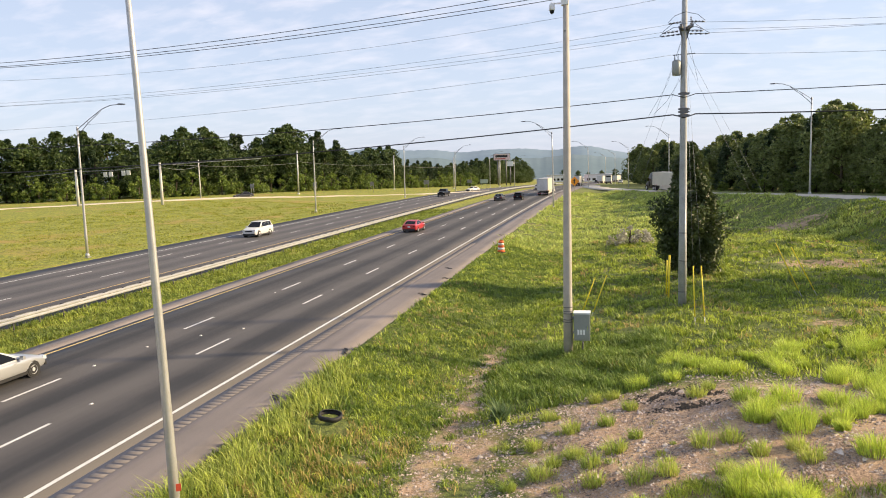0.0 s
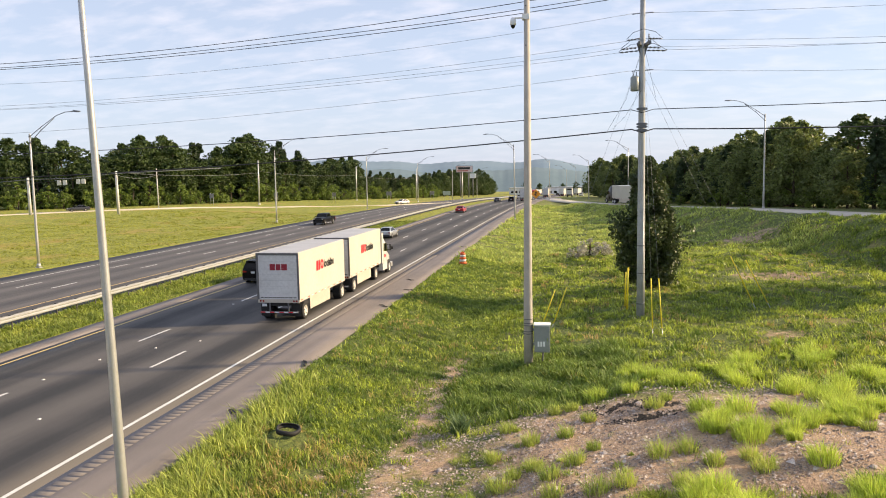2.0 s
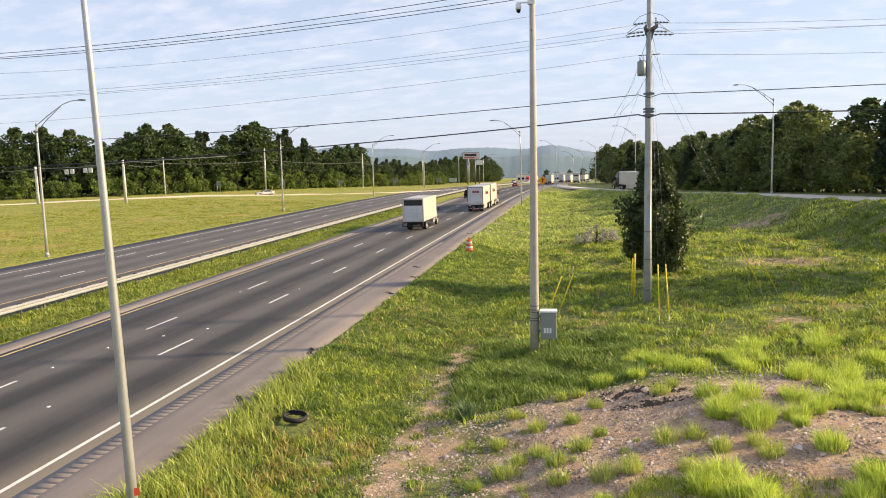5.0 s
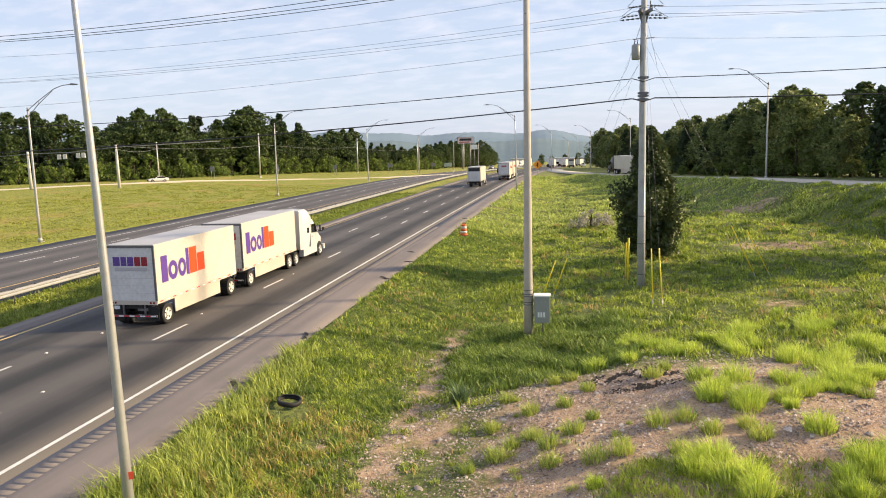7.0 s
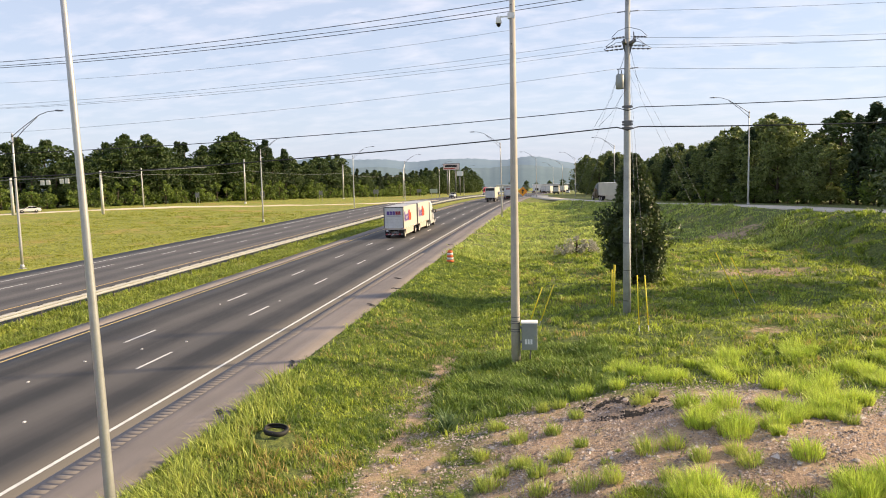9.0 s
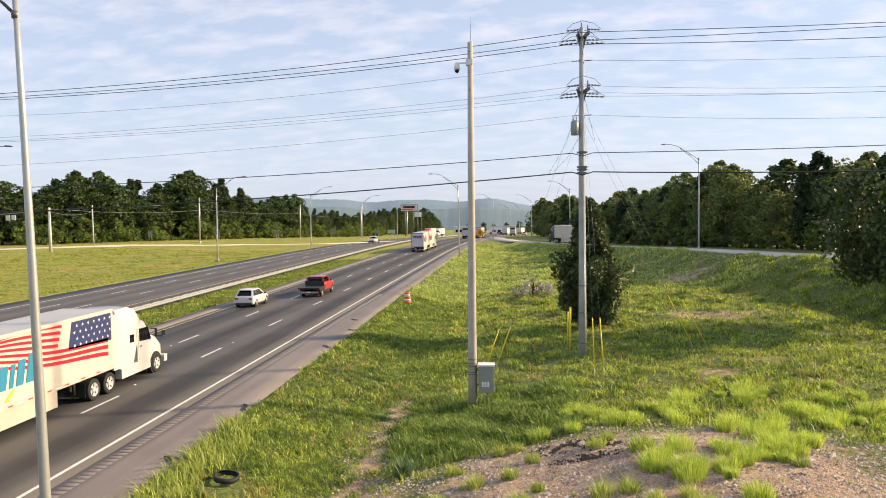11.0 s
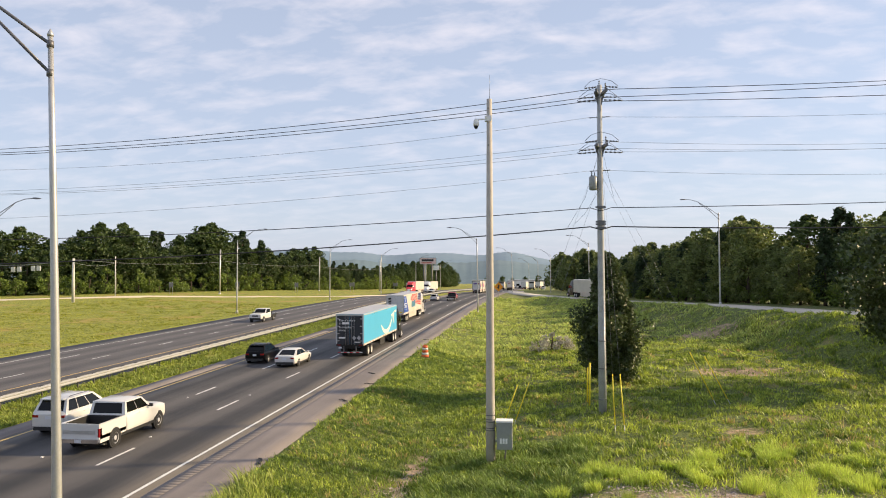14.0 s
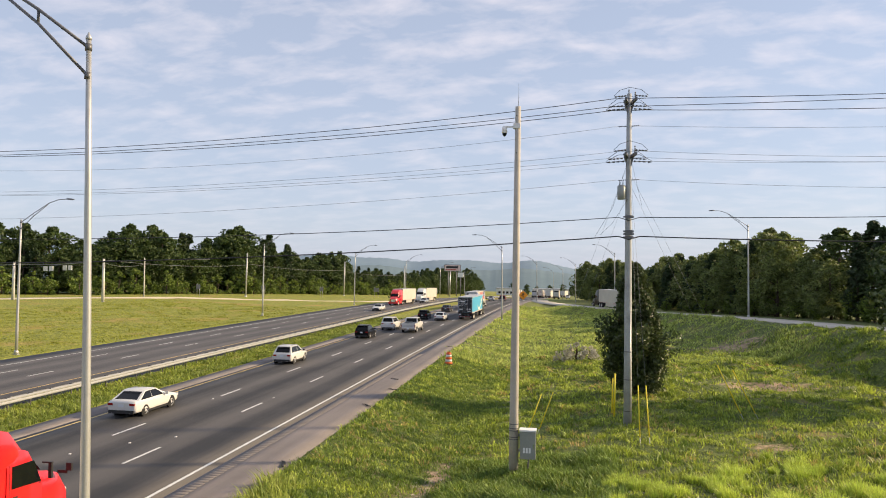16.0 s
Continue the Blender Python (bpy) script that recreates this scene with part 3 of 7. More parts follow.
def build_camera_mast():
    x, y = -2.15, 34.3
    z = gz(x, y)
    g = thing("camera_mast", "tall tapered concrete mast carrying a traffic camera", "mast", at=pose(x, y, z))
    H = 16.45 - z
    tube_part("post", [(0, 0, -0.4), (0, 0, 3), (0.02, 0, 8), (0.05, 0, H)], [0.225, 0.205, 0.175, 0.125], "pole_conc", g, seg=16)
    for zz in (1.55, 1.66, 1.95, 2.06, 2.25):
        tube_part("strap", [(0, 0, zz - 0.02), (0, 0, zz + 0.02)], 0.222, "galv_dark", g, seg=16)
    tube_part("air_terminal", [(0.06, 0, H - 0.1), (0.08, 0, H + 0.7), (0.07, 0, H + 1.15)], [0.012, 0.008, 0.004], "galv_dark", g, seg=6)
    arm = part("camera_arm", add_box(add_box(bmesh.new(), -0.62, 0.0, -0.03, 0.03, H - 0.98, H - 0.92), -0.16, 0.16, -0.14, 0.14, H - 1.05, H - 0.80), "white_label", g, "white bracket arm")
    cam_b = part("dome_camera", add_tube(bmesh.new(), [(-0.58, 0, H - 0.9), (-0.58, 0, H - 1.0), (-0.58, 0, H - 1.22), (-0.58, 0, H - 1.25)], [0.05, 0.12, 0.14, 0.12], 14), "white_label", arm)
    part("dome", add_tube(bmesh.new(), [(-0.58, 0, H - 1.25), (-0.58, 0, H - 1.34), (-0.58, 0, H - 1.40)], [0.11, 0.09, 0.03], 14), "glass", arm, "smoked dome")
    for zz in (H - 0.45, H - 2.2):
        tube_part("bolt", [(0, -0.1, zz), (0, -0.17, zz)], 0.03, "galv_dark", g, seg=8)
    c = thing("control_cabinet", "grey metal control cabinet strapped to the concrete mast", "cabinet", at=pose(x + 0.66, y - 0.05, z))
    box_part("body", -0.36, 0.36, -0.30, 0.22, 0.72, 1.98, "box_grey", c, bevel=0.02)
    box_part("hood", -0.39, 0.39, -0.36, 0.24, 1.98, 2.05, "white_label", c, "pale sun-bleached hood", 0.015)
    d = box_part("door", -0.33, 0.33, -0.325, -0.303, 0.78, 1.93, "box_grey", c, bevel=0.008)
    for k in range(3):
        box_part("label_strip", -0.21 + k * 0.13, -0.12 + k * 0.13, -0.331, -0.3255, 1.0, 1.24, "white_label", d, "white label strip")
    part("handle", add_box(add_box(bmesh.new(), 0.25, 0.275, -0.35, -0.335, 1.22, 1.42), 0.25, 0.275, -0.338, -0.325, 1.30, 1.34), "chrome", d, "chrome handle")
    box_part("bracket", -0.44, -0.34, -0.1, 0.1, 1.0, 1.1, "galv_dark", c)
    box_part("bracket", -0.44, -0.34, -0.1, 0.1, 1.7, 1.8, "galv_dark", c)
    tube_part("conduit", [(0.05, -0.05, 0.75), (0.02, -0.05, 0.4), (0.0, 0, -0.2)], 0.04, "galv_dark", c, seg=8)


def insulator(pts, parent, r=0.055):
    bm = bmesh.new()
    a, b = Vector(pts[0]), Vector(pts[1])
    n = 4
    for k in range(n):
        p, q = a.lerp(b, (k + 0.1) / n), a.lerp(b, (k + 0.75) / n)
        add_tube(bm, [p, q], [r, r * 0.55], 8)
    add_tube(bm, [a, b], r * 0.3, 6)
    return part("insulator", bm, "galv_dark", parent, "brown-grey strain insulator")


def build_utility_pole():
    X, Y = 3.82, 43.5
    z = gz(X, Y)
    g = thing("utility_pole", "tall weathered utility pole with two tiers of crossarms", "utility pole", at=pose(X, Y, 0))
    tube_part("post", [(0, 0, z - 0.5), (0.0, 0, z + 5), (-0.02, 0, 12), (0.0, 0, 19.15)], [0.235, 0.215, 0.18, 0.13], "pole_wood", g, seg=14)
    for tier, zc in ((0, 18.68), (1, 15.55)):
        for s in (-1, 1):
            # a pair of arms at a slant, seen nearly end on
            m = Matrix.Translation((0.18 * s, -0.05, zc - 0.3)) @ Matrix.Rotation(radians(16 * s), 4, "Y")
            part("crossarm", add_box(bmesh.new(), -0.06, 0.06, -1.25, 1.25, -0.09, 0.09, Matrix.Translation((0.1 * s, 0, zc - 0.1)) @ Matrix.Rotation(radians(9 * s), 4, "Z")), "galv_dark", g)
            part("brace", add_box(bmesh.new(), -0.05, 0.05, -0.05, 0.05, -0.45, 0.4, m), "galv_dark", g)
        zs = (zc + 0.10, zc + 0.02, zc - 0.42) if tier == 0 else (zc + 0.12, zc - 0.02, zc - 0.36)
        for k, (dy, zz) in enumerate(zip((-1.1, 1.1, 0.0), zs)):
            for s in (-1, 1):
                a = (0.25 * s, dy, zz)
                b = ((0.95 + 0.18 * k) * s, dy, zz - 0.06)
                insulator((a, b), g)
            j = [((0.95 + 0.18 * k) * -1, dy, zz), (-0.6, dy * 0.8, zz + 0.38), (0, dy * 0.5, zz + 0.62 - 0.12 * k), (0.6, dy * 0.8, zz + 0.38), ((0.95 + 0.18 * k), dy, zz)]
            tube_part("jumper", j, 0.013, "wire", g, seg=5)
        for k, dx in enumerate((-0.02, 0.3)):
            insulator(((dx, 0, zc + 0.35), (dx, 0, zc + 0.75)) if k == 0 else ((dx, -0.4, zc + 0.1), (dx, -0.4, zc + 0.5)), g, 0.05)
    for zz in (17.25, 14.1):
        insulator(((-0.15, 0, zz), (-0.6, 0, zz - 0.03)), g, 0.04)
        insulator(((0.15, 0, zz), (0.6, 0, zz + 0.02)), g, 0.04)
    tr = part("transformer", add_tube(bmesh.new(), [(-0.42, -0.1, 12.95), (-0.42, -0.1, 13.0), (-0.42, -0.1, 13.72), (-0.42, -0.1, 13.8)], [0.2, 0.24, 0.24, 0.14], 14), "box_grey", g, "grey pole-mounted transformer")
    for dx in (-0.1, 0.08):
        insulator(((-0.42 + dx, -0.1, 13.8), (-0.42 + dx, -0.1, 14.02)), tr, 0.035)
    part("clamp", add_box(bmesh.new(), -0.3, -0.1, -0.08, 0.05, 13.2, 13.5), "galv_dark", g)
    for zz in (11.95, 10.75, 10.95, 11.1):
        part("bracket", add_box(add_box(bmesh.new(), -0.3, 0.3, -0.05, 0.05, zz - 0.05, zz + 0.05), -0.22, 0.22, -0.24, -0.18, zz - 0.09, zz + 0.06), "galv_dark", g)
    for pts in ([(-0.1, -0.15, 15.1), (-0.9, -0.1, 12.5), (-1.9, 0.5, 10.8)], [(0.15, -0.15, 15.1), (0.75, 0.1, 12.6)], [(-0.05, -0.2, 13.0), (-0.9, 0.3, 11.6), (-1.6, 0.6, 10.9)]):
        tube_part("drop_wire", pts, 0.007, "wire", g, seg=5)
    for zz in (0.8, 2.6, 4.2):
        tube_part("strap", [(0, 0, z + zz), (0, 0, z + zz + 0.05)], 0.235, "galv_dark", g, seg=14)
    tube_part("riser_conduit", [(0.12, -0.17, z + 0.1), (0.1, -0.16, z + 6.5)], 0.035, "galv", g, seg=8)
    # yellow guards on the ground wires beside the pole
    gd = thing("guy_marker", "bright yellow plastic guard at the pole's foot", "guy guard", at=pose(X - 0.62, Y + 2.0, gz(X - 0.62, Y + 2)))
    tube_part("guard", [(0, 0, -0.2), (0.05, 0, 2.6)], 0.06, "yellow", gd, seg=8)
    tube_part("guard", [(-0.12, 0.1, 0.2), (-0.08, 0.1, 2.3)], 0.045, "yellow", gd, seg=8)
    for (ax, ay), (tx, ty, tz), ln in (((4.02, 38.6), (X + 0.02, Y, 16.2), 3.0), ((4.5, 38.6), (X + 0.1, Y, 14.6), 3.0), ((-1.95, 41.6), (X, Y, 15.2), 2.6), ((-1.3, 42.1), (X, Y, 13.6), 2.6),
                                       ((10.67, 45.65), (X, Y, 14.0), 3.6), ((11.51, 45.72), (X, Y, 14.6), 3.3)):
        az = gz(ax, ay)
        gw = thing("guy_wire", "steel guy wire with a yellow plastic guard", "guy wire", "guy wires of the utility pole", pose(ax, ay, az))
        way = (Vector((tx, ty, tz)) - Vector((ax, ay, az)))
        tube_part("cable", [way.normalized() * -0.2, way], 0.006, "wire_pale", gw, seg=5)
        tube_part("guard", [way.normalized() * 0.35, way.normalized() * ln], 0.031, "yellow", gw, seg=8)
        tube_part("anchor_rod", [way.normalized() * -0.3, way.normalized() * 0.4], 0.02, "galv", gw, seg=6)
    # spans: (height at the pole, at 20.7 m and 40.5 m to -x, at 14.3 m to +x, offset in y)
    for i, (h0, h1, h2, hr, dy, r, m) in enumerate(((18.62, 16.88, 16.20, 18.55, -1.1, 0.018, "wire"), (18.66, 17.05, 16.36, 18.80, 1.1, 0.018, "wire"), (18.18, 16.62, 16.04, 18.00, 0.0, 0.018, "wire"),
                                                    (17.25, 15.48, 15.06, 16.95, 0.0, 0.008, "wire_pale"), (15.60, 14.08, 13.50, 15.12, -1.1, 0.008, "wire_pale"), (15.58, 14.17, 13.57, 15.17, 1.1, 0.008, "wire_pale"),
                                                    (15.19, 13.85, 13.38, 15.0, 0.0, 0.008, "wire_pale"), (14.1, 12.56, 11.81, 13.58, 0.0, 0.008, "wire_pale"), (11.9, 10.83, 10.42, 11.96, -0.2, 0.022, "wire"), (10.8, 9.49, 8.82, 10.58, -0.2, 0.034, "wire"))):
        w = thing("power_line" if r != 0.022 and r != 0.034 else "telephone_cable", "thin overhead cable sagging between poles" if r < 0.03 else "thick black overhead cable bundle", "cable", "overhead cables at the utility pole", pose(X, Y, 0))
        e = 0.6 if r > 0.02 or r < 0.011 else 0.95
        wire("span", [(-e, dy, h0), (-20.7, dy, h1), (-62, dy + 1.0, float(np.polyval(np.polyfit([-e, -20.7, -40.5], [h0, h1, h2], 2), -62)))], r, m, w, 30)
        wire("span", [(e, dy, h0), (14.3, dy, hr), (30, dy, hr + (0.25 if hr < h0 else 0.4))], r, m, w, 12)
        tube_part("tie", [(-e, dy, h0), (0, dy, h0 - (0.18 if r > 0.02 else 0.02)), (e, dy, h0)], r, m, w, seg=6)


def build_distant_wires():
    """Strain poles with a traffic signal span, and a service line in front of the woods."""
    tops = []
    for x, y, h in ((-114.7, 138.6, 8.0), (-96.6, 142.7, 9.2)):
        z = gz(x, y)
        g = thing("strain_pole", "pale concrete strain pole holding a signal span", "pole", "strain poles by the side road", pose(x, y, z))
        tube_part("post", [(0, 0, -0.5), (0, 0, h)], [0.34, 0.24], "pole_pale", g, seg=12)
        part("clamp", add_tube(bmesh.new(), [(0, 0, h - 0.8), (0, 0, h - 0.6)], 0.28, 12), "galv_dark", g)
        tops.append(Vector((x, y, z + h - 0.5)))
    s = thing("signal_span", "two pairs of traffic signals hung on a span wire", "traffic signal", at=pose(*tops[0]))
    d = tops[1] - tops[0]
    tube_part("span_wire", [d * -0.6 + Vector((0, 0, -0.2)), (0, 0, 0), d * 0.5 - Vector((0, 0, 0.35)), d, d * 2.2 - Vector((0, 0, 0.4))], 0.07, "wire_pale", s, seg=6)
    tube_part("span_wire", [d * -0.4 - Vector((0, 0, 1.0)), d * 0.5 - Vector((0, 0, 0.6)), d * 1.0 - Vector((0, 0, 0.9))], 0.04, "wire", s, seg=6)
    for k in (0.35, 0.415, 0.565, 0.625):
        p = d * k - Vector((0, 0, 0.6))
        hd = box_part("signal_head", p.x - 0.40, p.x + 0.40, p.y - 0.15, p.y + 0.15, p.z - 1.05, p.z, "reflect", s, "pale signal backplate", 0.03)
    for (x0, y0), (x1, y1), h in (((-96.6, 142.7), (-88.4, 196.3), 9.0), ((-88.4, 196.3), (-78.7, 259.6), 9.4), ((-96.6, 142.7), (-105, 172), 8.4), ((-78.7, 259.6), (-61.0, 282.0), 9.0)):
        w = thing("service_line", "overhead service cable before the woods", "cable", "service cables by the woods", pose(x0, y0, 0))
        a, b = Vector((0, 0, gz(x0, y0) + h)), Vector((x1 - x0, y1 - y0, gz(x1, y1) + h))
        wire("span", [a, a.lerp(b, 0.5) - Vector((0, 0, 0.8)), b], 0.035, "wire_pale", w, 10)
    for x, y in ((-105, 172),):
        g = thing("wooden_pole", "wooden service pole before the woods", "pole", "service poles by the woods", pose(x, y, gz(x, y)))
        tube_part("post", [(0, 0, -0.5), (0, 0, 10.0)], [0.17, 0.12], "pole_pale", g, seg=8)
        part("crossarm", add_box(bmesh.new(), -1.0, 1.0, -0.06, 0.06, 9.3, 9.45), "bark", g)


M["pole_pale"] = mat("pale_concrete_pole", (0.62, 0.60, 0.56), 0.8, var=0.1)
build_lamps()
build_camera_mast()
build_utility_pole()
build_distant_wires()


# ---- signs, barrel, scrap ----
def build_small_things():
    x, y = -10.43, 68.4
    g = thing("traffic_barrel", "orange and white striped traffic barrel on the shoulder's edge", "traffic barrel", at=pose(x, y, gz(x, y) - 0.02) @ Matrix.Diagonal((1.2, 1.2, 1.1, 1)))
    zs = [(0.05, 0.30), (0.25, 0.285), (0.27, 0.27), (0.45, 0.262), (0.47, 0.25), (0.65, 0.242), (0.67, 0.235), (0.85, 0.225), (0.87, 0.215), (1.02, 0.20)]
    for k in range(5):
        (z0, r0), (z1, r1) = zs[2 * k], zs[2 * k + 1]
        tube_part("band", [(0, 0, z0), (0, 0, z1)], [r0, r1], "orange" if k % 2 == 0 else "reflect", g, "orange plastic band" if k % 2 == 0 else "white reflective band", 18)
    tube_part("rubber_base", [(0, 0, 0), (0, 0, 0.07)], [0.42, 0.36], "rubber", g, "black rubber ring base", 18)
    part("handle", add_box(bmesh.new(), -0.13, 0.13, -0.02, 0.02, 1.02, 1.10), "orange", g)
    tx, ty = -9.58, 22.75
    g = thing("scrap_tyre", "worn black tyre carcass lying in the verge grass", "tyre", at=Matrix.Translation((tx, ty, gz(tx, ty) + 0.20)) @ Euler((radians(4), radians(8), 0)).to_matrix().to_4x4() @ Matrix.Scale(0.82, 4))
    bm = bmesh.new()
    rings = []
    for k in range(30):
        a = 2 * math.pi * k / 30
        w = 1 + 0.04 * math.sin(2 * a + 0.6) + 0.012 * math.sin(5 * a)
        rings.append([((0.42 * w + dr) * math.cos(a), (0.42 * w + dr) * math.sin(a), dz + 0.012 * math.sin(3 * a)) for dr, dz in ((-0.02, -0.1), (0.06, -0.09), (0.085, 0), (0.06, 0.09), (-0.02, 0.1), (0.05, 0.06), (0.06, 0), (0.05, -0.06))])
    add_loft(bm, rings + rings[:1], caps=False, shade=True)
    part("carcass", bm, "rubber", g)
    random.seed(5)
    for k, (x, y, s) in enumerate(((-12.1, 31.0, 0.55), (-12.2, 45.5, 0.5), (-13.0, 57.0, 0.4), (-12.05, 52.0, 0.35), (-12.3, 24.2, 0.3), (-12.6, 83, 0.4))):
        g = thing("tyre_shred", "torn strip of black tread on the shoulder", "tyre scrap", "shreds of tread on the shoulder", pose(x, y, 0.035, 0, 0, random.uniform(0, 180)))
        bm = bmesh.new()
        n = 9
        rings = [[(s * (i / (n - 1) - 0.5) * 2, 0.05 * math.sin(i * 0.9) + dw * (1 - abs(i / 4 - 1) * 0.6), 0.01 + 0.015 * math.sin(i * 1.3) + dz) for dw, dz in ((-0.07, -0.02), (0.07, -0.02), (0.08, 0.015), (-0.06, 0.015))] for i in range(n)]
        add_loft(bm, rings)
        part("tread", bm, "rubber", g)
    for x, y in ((-22.3, 30.7), (-20.9, 33.2), (-19.4, 34.9), (-22.7, 45.5), (-19.0, 46.8), (-22.6, 27.3), (-19.0, 22.6)):
        g = thing("road_stud", "small white raised road stud", "road stud", "raised studs on the carriageway", pose(x, y, 0.0))
        part("stud", add_loft(bmesh.new(), [[(-0.06, -0.06, 0), (0.06, -0.06, 0), (0.06, 0.06, 0), (-0.06, 0.06, 0)], [(-0.035, -0.035, 0.03), (0.035, -0.035, 0.03), (0.035, 0.035, 0.03), (-0.035, 0.035, 0.03)]]), "reflect", g)
    # orange merge sign beside the slip road's nose
    x, y = -9.9, 196
    g = thing("warning_sign", "orange diamond road-work sign on a post", "road sign", at=pose(x, y, gz(x, y)))
    tube_part("post", [(0, 0, -0.3), (0, 0, 3.7)], 0.05, "galv", g, seg=8)
    m = Matrix.Translation((0, -0.06, 2.9)) @ Matrix.Rotation(radians(45), 4, "Y")
    b = part("panel", add_box(bmesh.new(), -0.9, 0.9, -0.02, 0.02, -0.9, 0.9, m), "sign_orange", g)
    bm = add_box(bmesh.new(), -0.11, 0.11, -0.095, -0.085, 2.3, 3.1)
    v = [bm.verts.new(p) for p in ((-0.36, -0.09, 3.05), (0.36, -0.09, 3.05), (0, -0.09, 3.55))]
    bm.faces.new(v)
    add_box(bm, -0.5, -0.1, -0.095, -0.085, 2.62, 2.8)
    part("symbol", bm, "black", b, "black arrow symbol")
    for x, y, w, h, lab in ((-52.0, 300, 3.2, 1.6, "green guide sign seen beside the highway"), (-98, 187, 1.2, 1.2, "back of a small sign by the side road"), (-86, 203, 1.2, 1.2, "back of a small sign by the side road"),
                            (-76, 226, 1.2, 1.2, "back of a small sign by the side road"), (-67, 262, 2.0, 1.4, "back of a small sign by the side road"), (-60.5, 312, 2.0, 1.4, "back of a small sign by the side road")):
        g = thing("road_sign", lab, "road sign", "signs beside the roads", pose(x, y, gz(x, y)))
        for s in (-1, 1):
            tube_part("post", [(s * w * 0.32, 0, -0.3), (s * w * 0.32, 0, 2.2 + h)], 0.06, "galv", g, seg=6)
        box_part("panel", -w / 2, w / 2, -0.12, -0.07, 2.0, 2.0 + h, "sign_back" if "back" in lab else "sign_green", g)
    # billboard far down the highway
    y = 392
    x = -0.1480 * y
    g = thing("billboard", "roadside billboard with a dark and pink printed face", "billboard", at=pose(x, y, gz(x, y), 0, 0, 8))
    z0 = 8.58 + y * math.tan(radians(0.02)) - gz(x, y)
    for s in (-2.2, 2.2):
        tube_part("post", [(s, 0.5, -1), (s, 0.5, z0 + 1)], 0.3, "galv_dark", g, seg=8)
    pn = box_part("panel", -4.5, 4.5, -0.3, 0.3, z0, z0 + 3.6, "galv_dark", g)
    pf = box_part("poster", -4.3, 4.3, -0.36, -0.305, z0 + 0.2, z0 + 3.4, "poster", pn, "pale pink and black poster")
    box_part("print_bar", -3.4, 3.0, -0.39, -0.365, z0 + 1.6, z0 + 2.8, "black", pf, "dark bar of unreadable print")
    box_part("print_bar", -3.8, 2.0, -0.39, -0.365, z0 + 0.6, z0 + 1.1, "red_label", pf, "red bar of unreadable print")
    x2 = -0.1365 * y
    g = thing("pylon_sign", "small white pylon sign far down the highway", "sign", at=pose(x2, y, gz(x2, y)))
    tube_part("post", [(0, 0, -1), (0, 0, z0 - 2)], 0.25, "galv_dark", g, seg=8)
    box_part("panel", -1.6, 1.6, -0.3, 0.3, z0 - 3.2, z0 - 0.7, "white_label", g)


M["sign_back"] = mat("bare_sign_back", (0.25, 0.25, 0.25), 0.5, 0.4)
M["sign_green"] = mat("pale_green_sign", (0.42, 0.50, 0.42), 0.5)
M["poster"] = mat("pale_poster", (0.62, 0.42, 0.42), 0.6, color2=(0.75, 0.65, 0.62), scale=0.3, fine=1.0)
build_small_things()


# ---- mountains and far buildings ----
def build_distance():
    for lab, d, pts in (("far haze-tinted wooded ridge", 4200, ((-24, 0.2), (-16, 0.3), (-8, 0.35), (-3, 0.1), (-0.3, 0.42), (1.9, 1.05), (3.4, 0.85), (4.6, 0.55), (6.3, 0.92), (8, 0.85), (9.4, 0.92), (11.5, 0.65), (13.8, 1.08), (15.3, 0.95), (16.4, 1.05), (17.8, 1.38), (19.4, 1.2), (22, 0.7), (26, 0.9), (31, 1.2), (36, 1.5), (42, 1.6), (48, 1.0))),
                        ("nearer haze-tinted wooded ridge", 3300, ((-10, -0.4), (-3, -0.3), (0.5, 0.05), (3.0, 0.35), (5.5, 0.1), (8.5, 0.25), (11, 0.0), (14, 0.45), (17, 0.3), (21, 0.4), (28, 0.3), (46, 0.5)))):
        az = np.linspace(pts[0][0], pts[-1][0], 260)
        el = np.interp(az, [p[0] for p in pts], [p[1] for p in pts])
        el = np.convolve(np.pad(el, 4, mode="edge"), np.ones(9) / 9, "valid") + 0.02 * np.sin(az * 9) + 0.012 * np.sin(az * 23 + 1)
        rows = []
        for k, (back, f) in enumerate(((-900, -0.25), (-620, 0.30), (-300, 0.72), (0, 1.0), (500, 0.6))):
            D = d + back + 60 * np.sin(az * 0.9 + k * 1.7) * (k in (1, 2))
            zb = -80.0
            zt = 8.58 + d * np.tan(np.radians(el))
            rows.append(np.stack([-D * np.sin(np.radians(az)), D * np.cos(np.radians(az)), zb + (zt - zb) * f], -1))
        P = np.stack(rows)
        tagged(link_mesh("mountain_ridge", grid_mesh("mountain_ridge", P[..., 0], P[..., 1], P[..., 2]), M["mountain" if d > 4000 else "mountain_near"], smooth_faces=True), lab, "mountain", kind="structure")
    for x, y, w, dpt, h, c in ((-20, 620, 22, 14, 5.5, "white_label"), (-52, 600, 16, 12, 5, "white_label"), (-8, 720, 26, 12, 6, "galv")):
        g = thing("warehouse", "low pale commercial building far down the highway", "building", at=pose(x + 8, y, gz(x, y)))
        box_part("wall", -w / 2, w / 2, 0, dpt, -1, h, c, g)
        box_part("roof", -w / 2 - 0.4, w / 2 + 0.4, -0.4, dpt + 0.4, h, h + 0.5, "galv", g)
        for k in range(4):
            box_part("window", -w * 0.4 + k * w * 0.2, -w * 0.4 + k * w * 0.2 + w * 0.12, -0.06, -0.005, 1.0, 2.8, "glass", g)


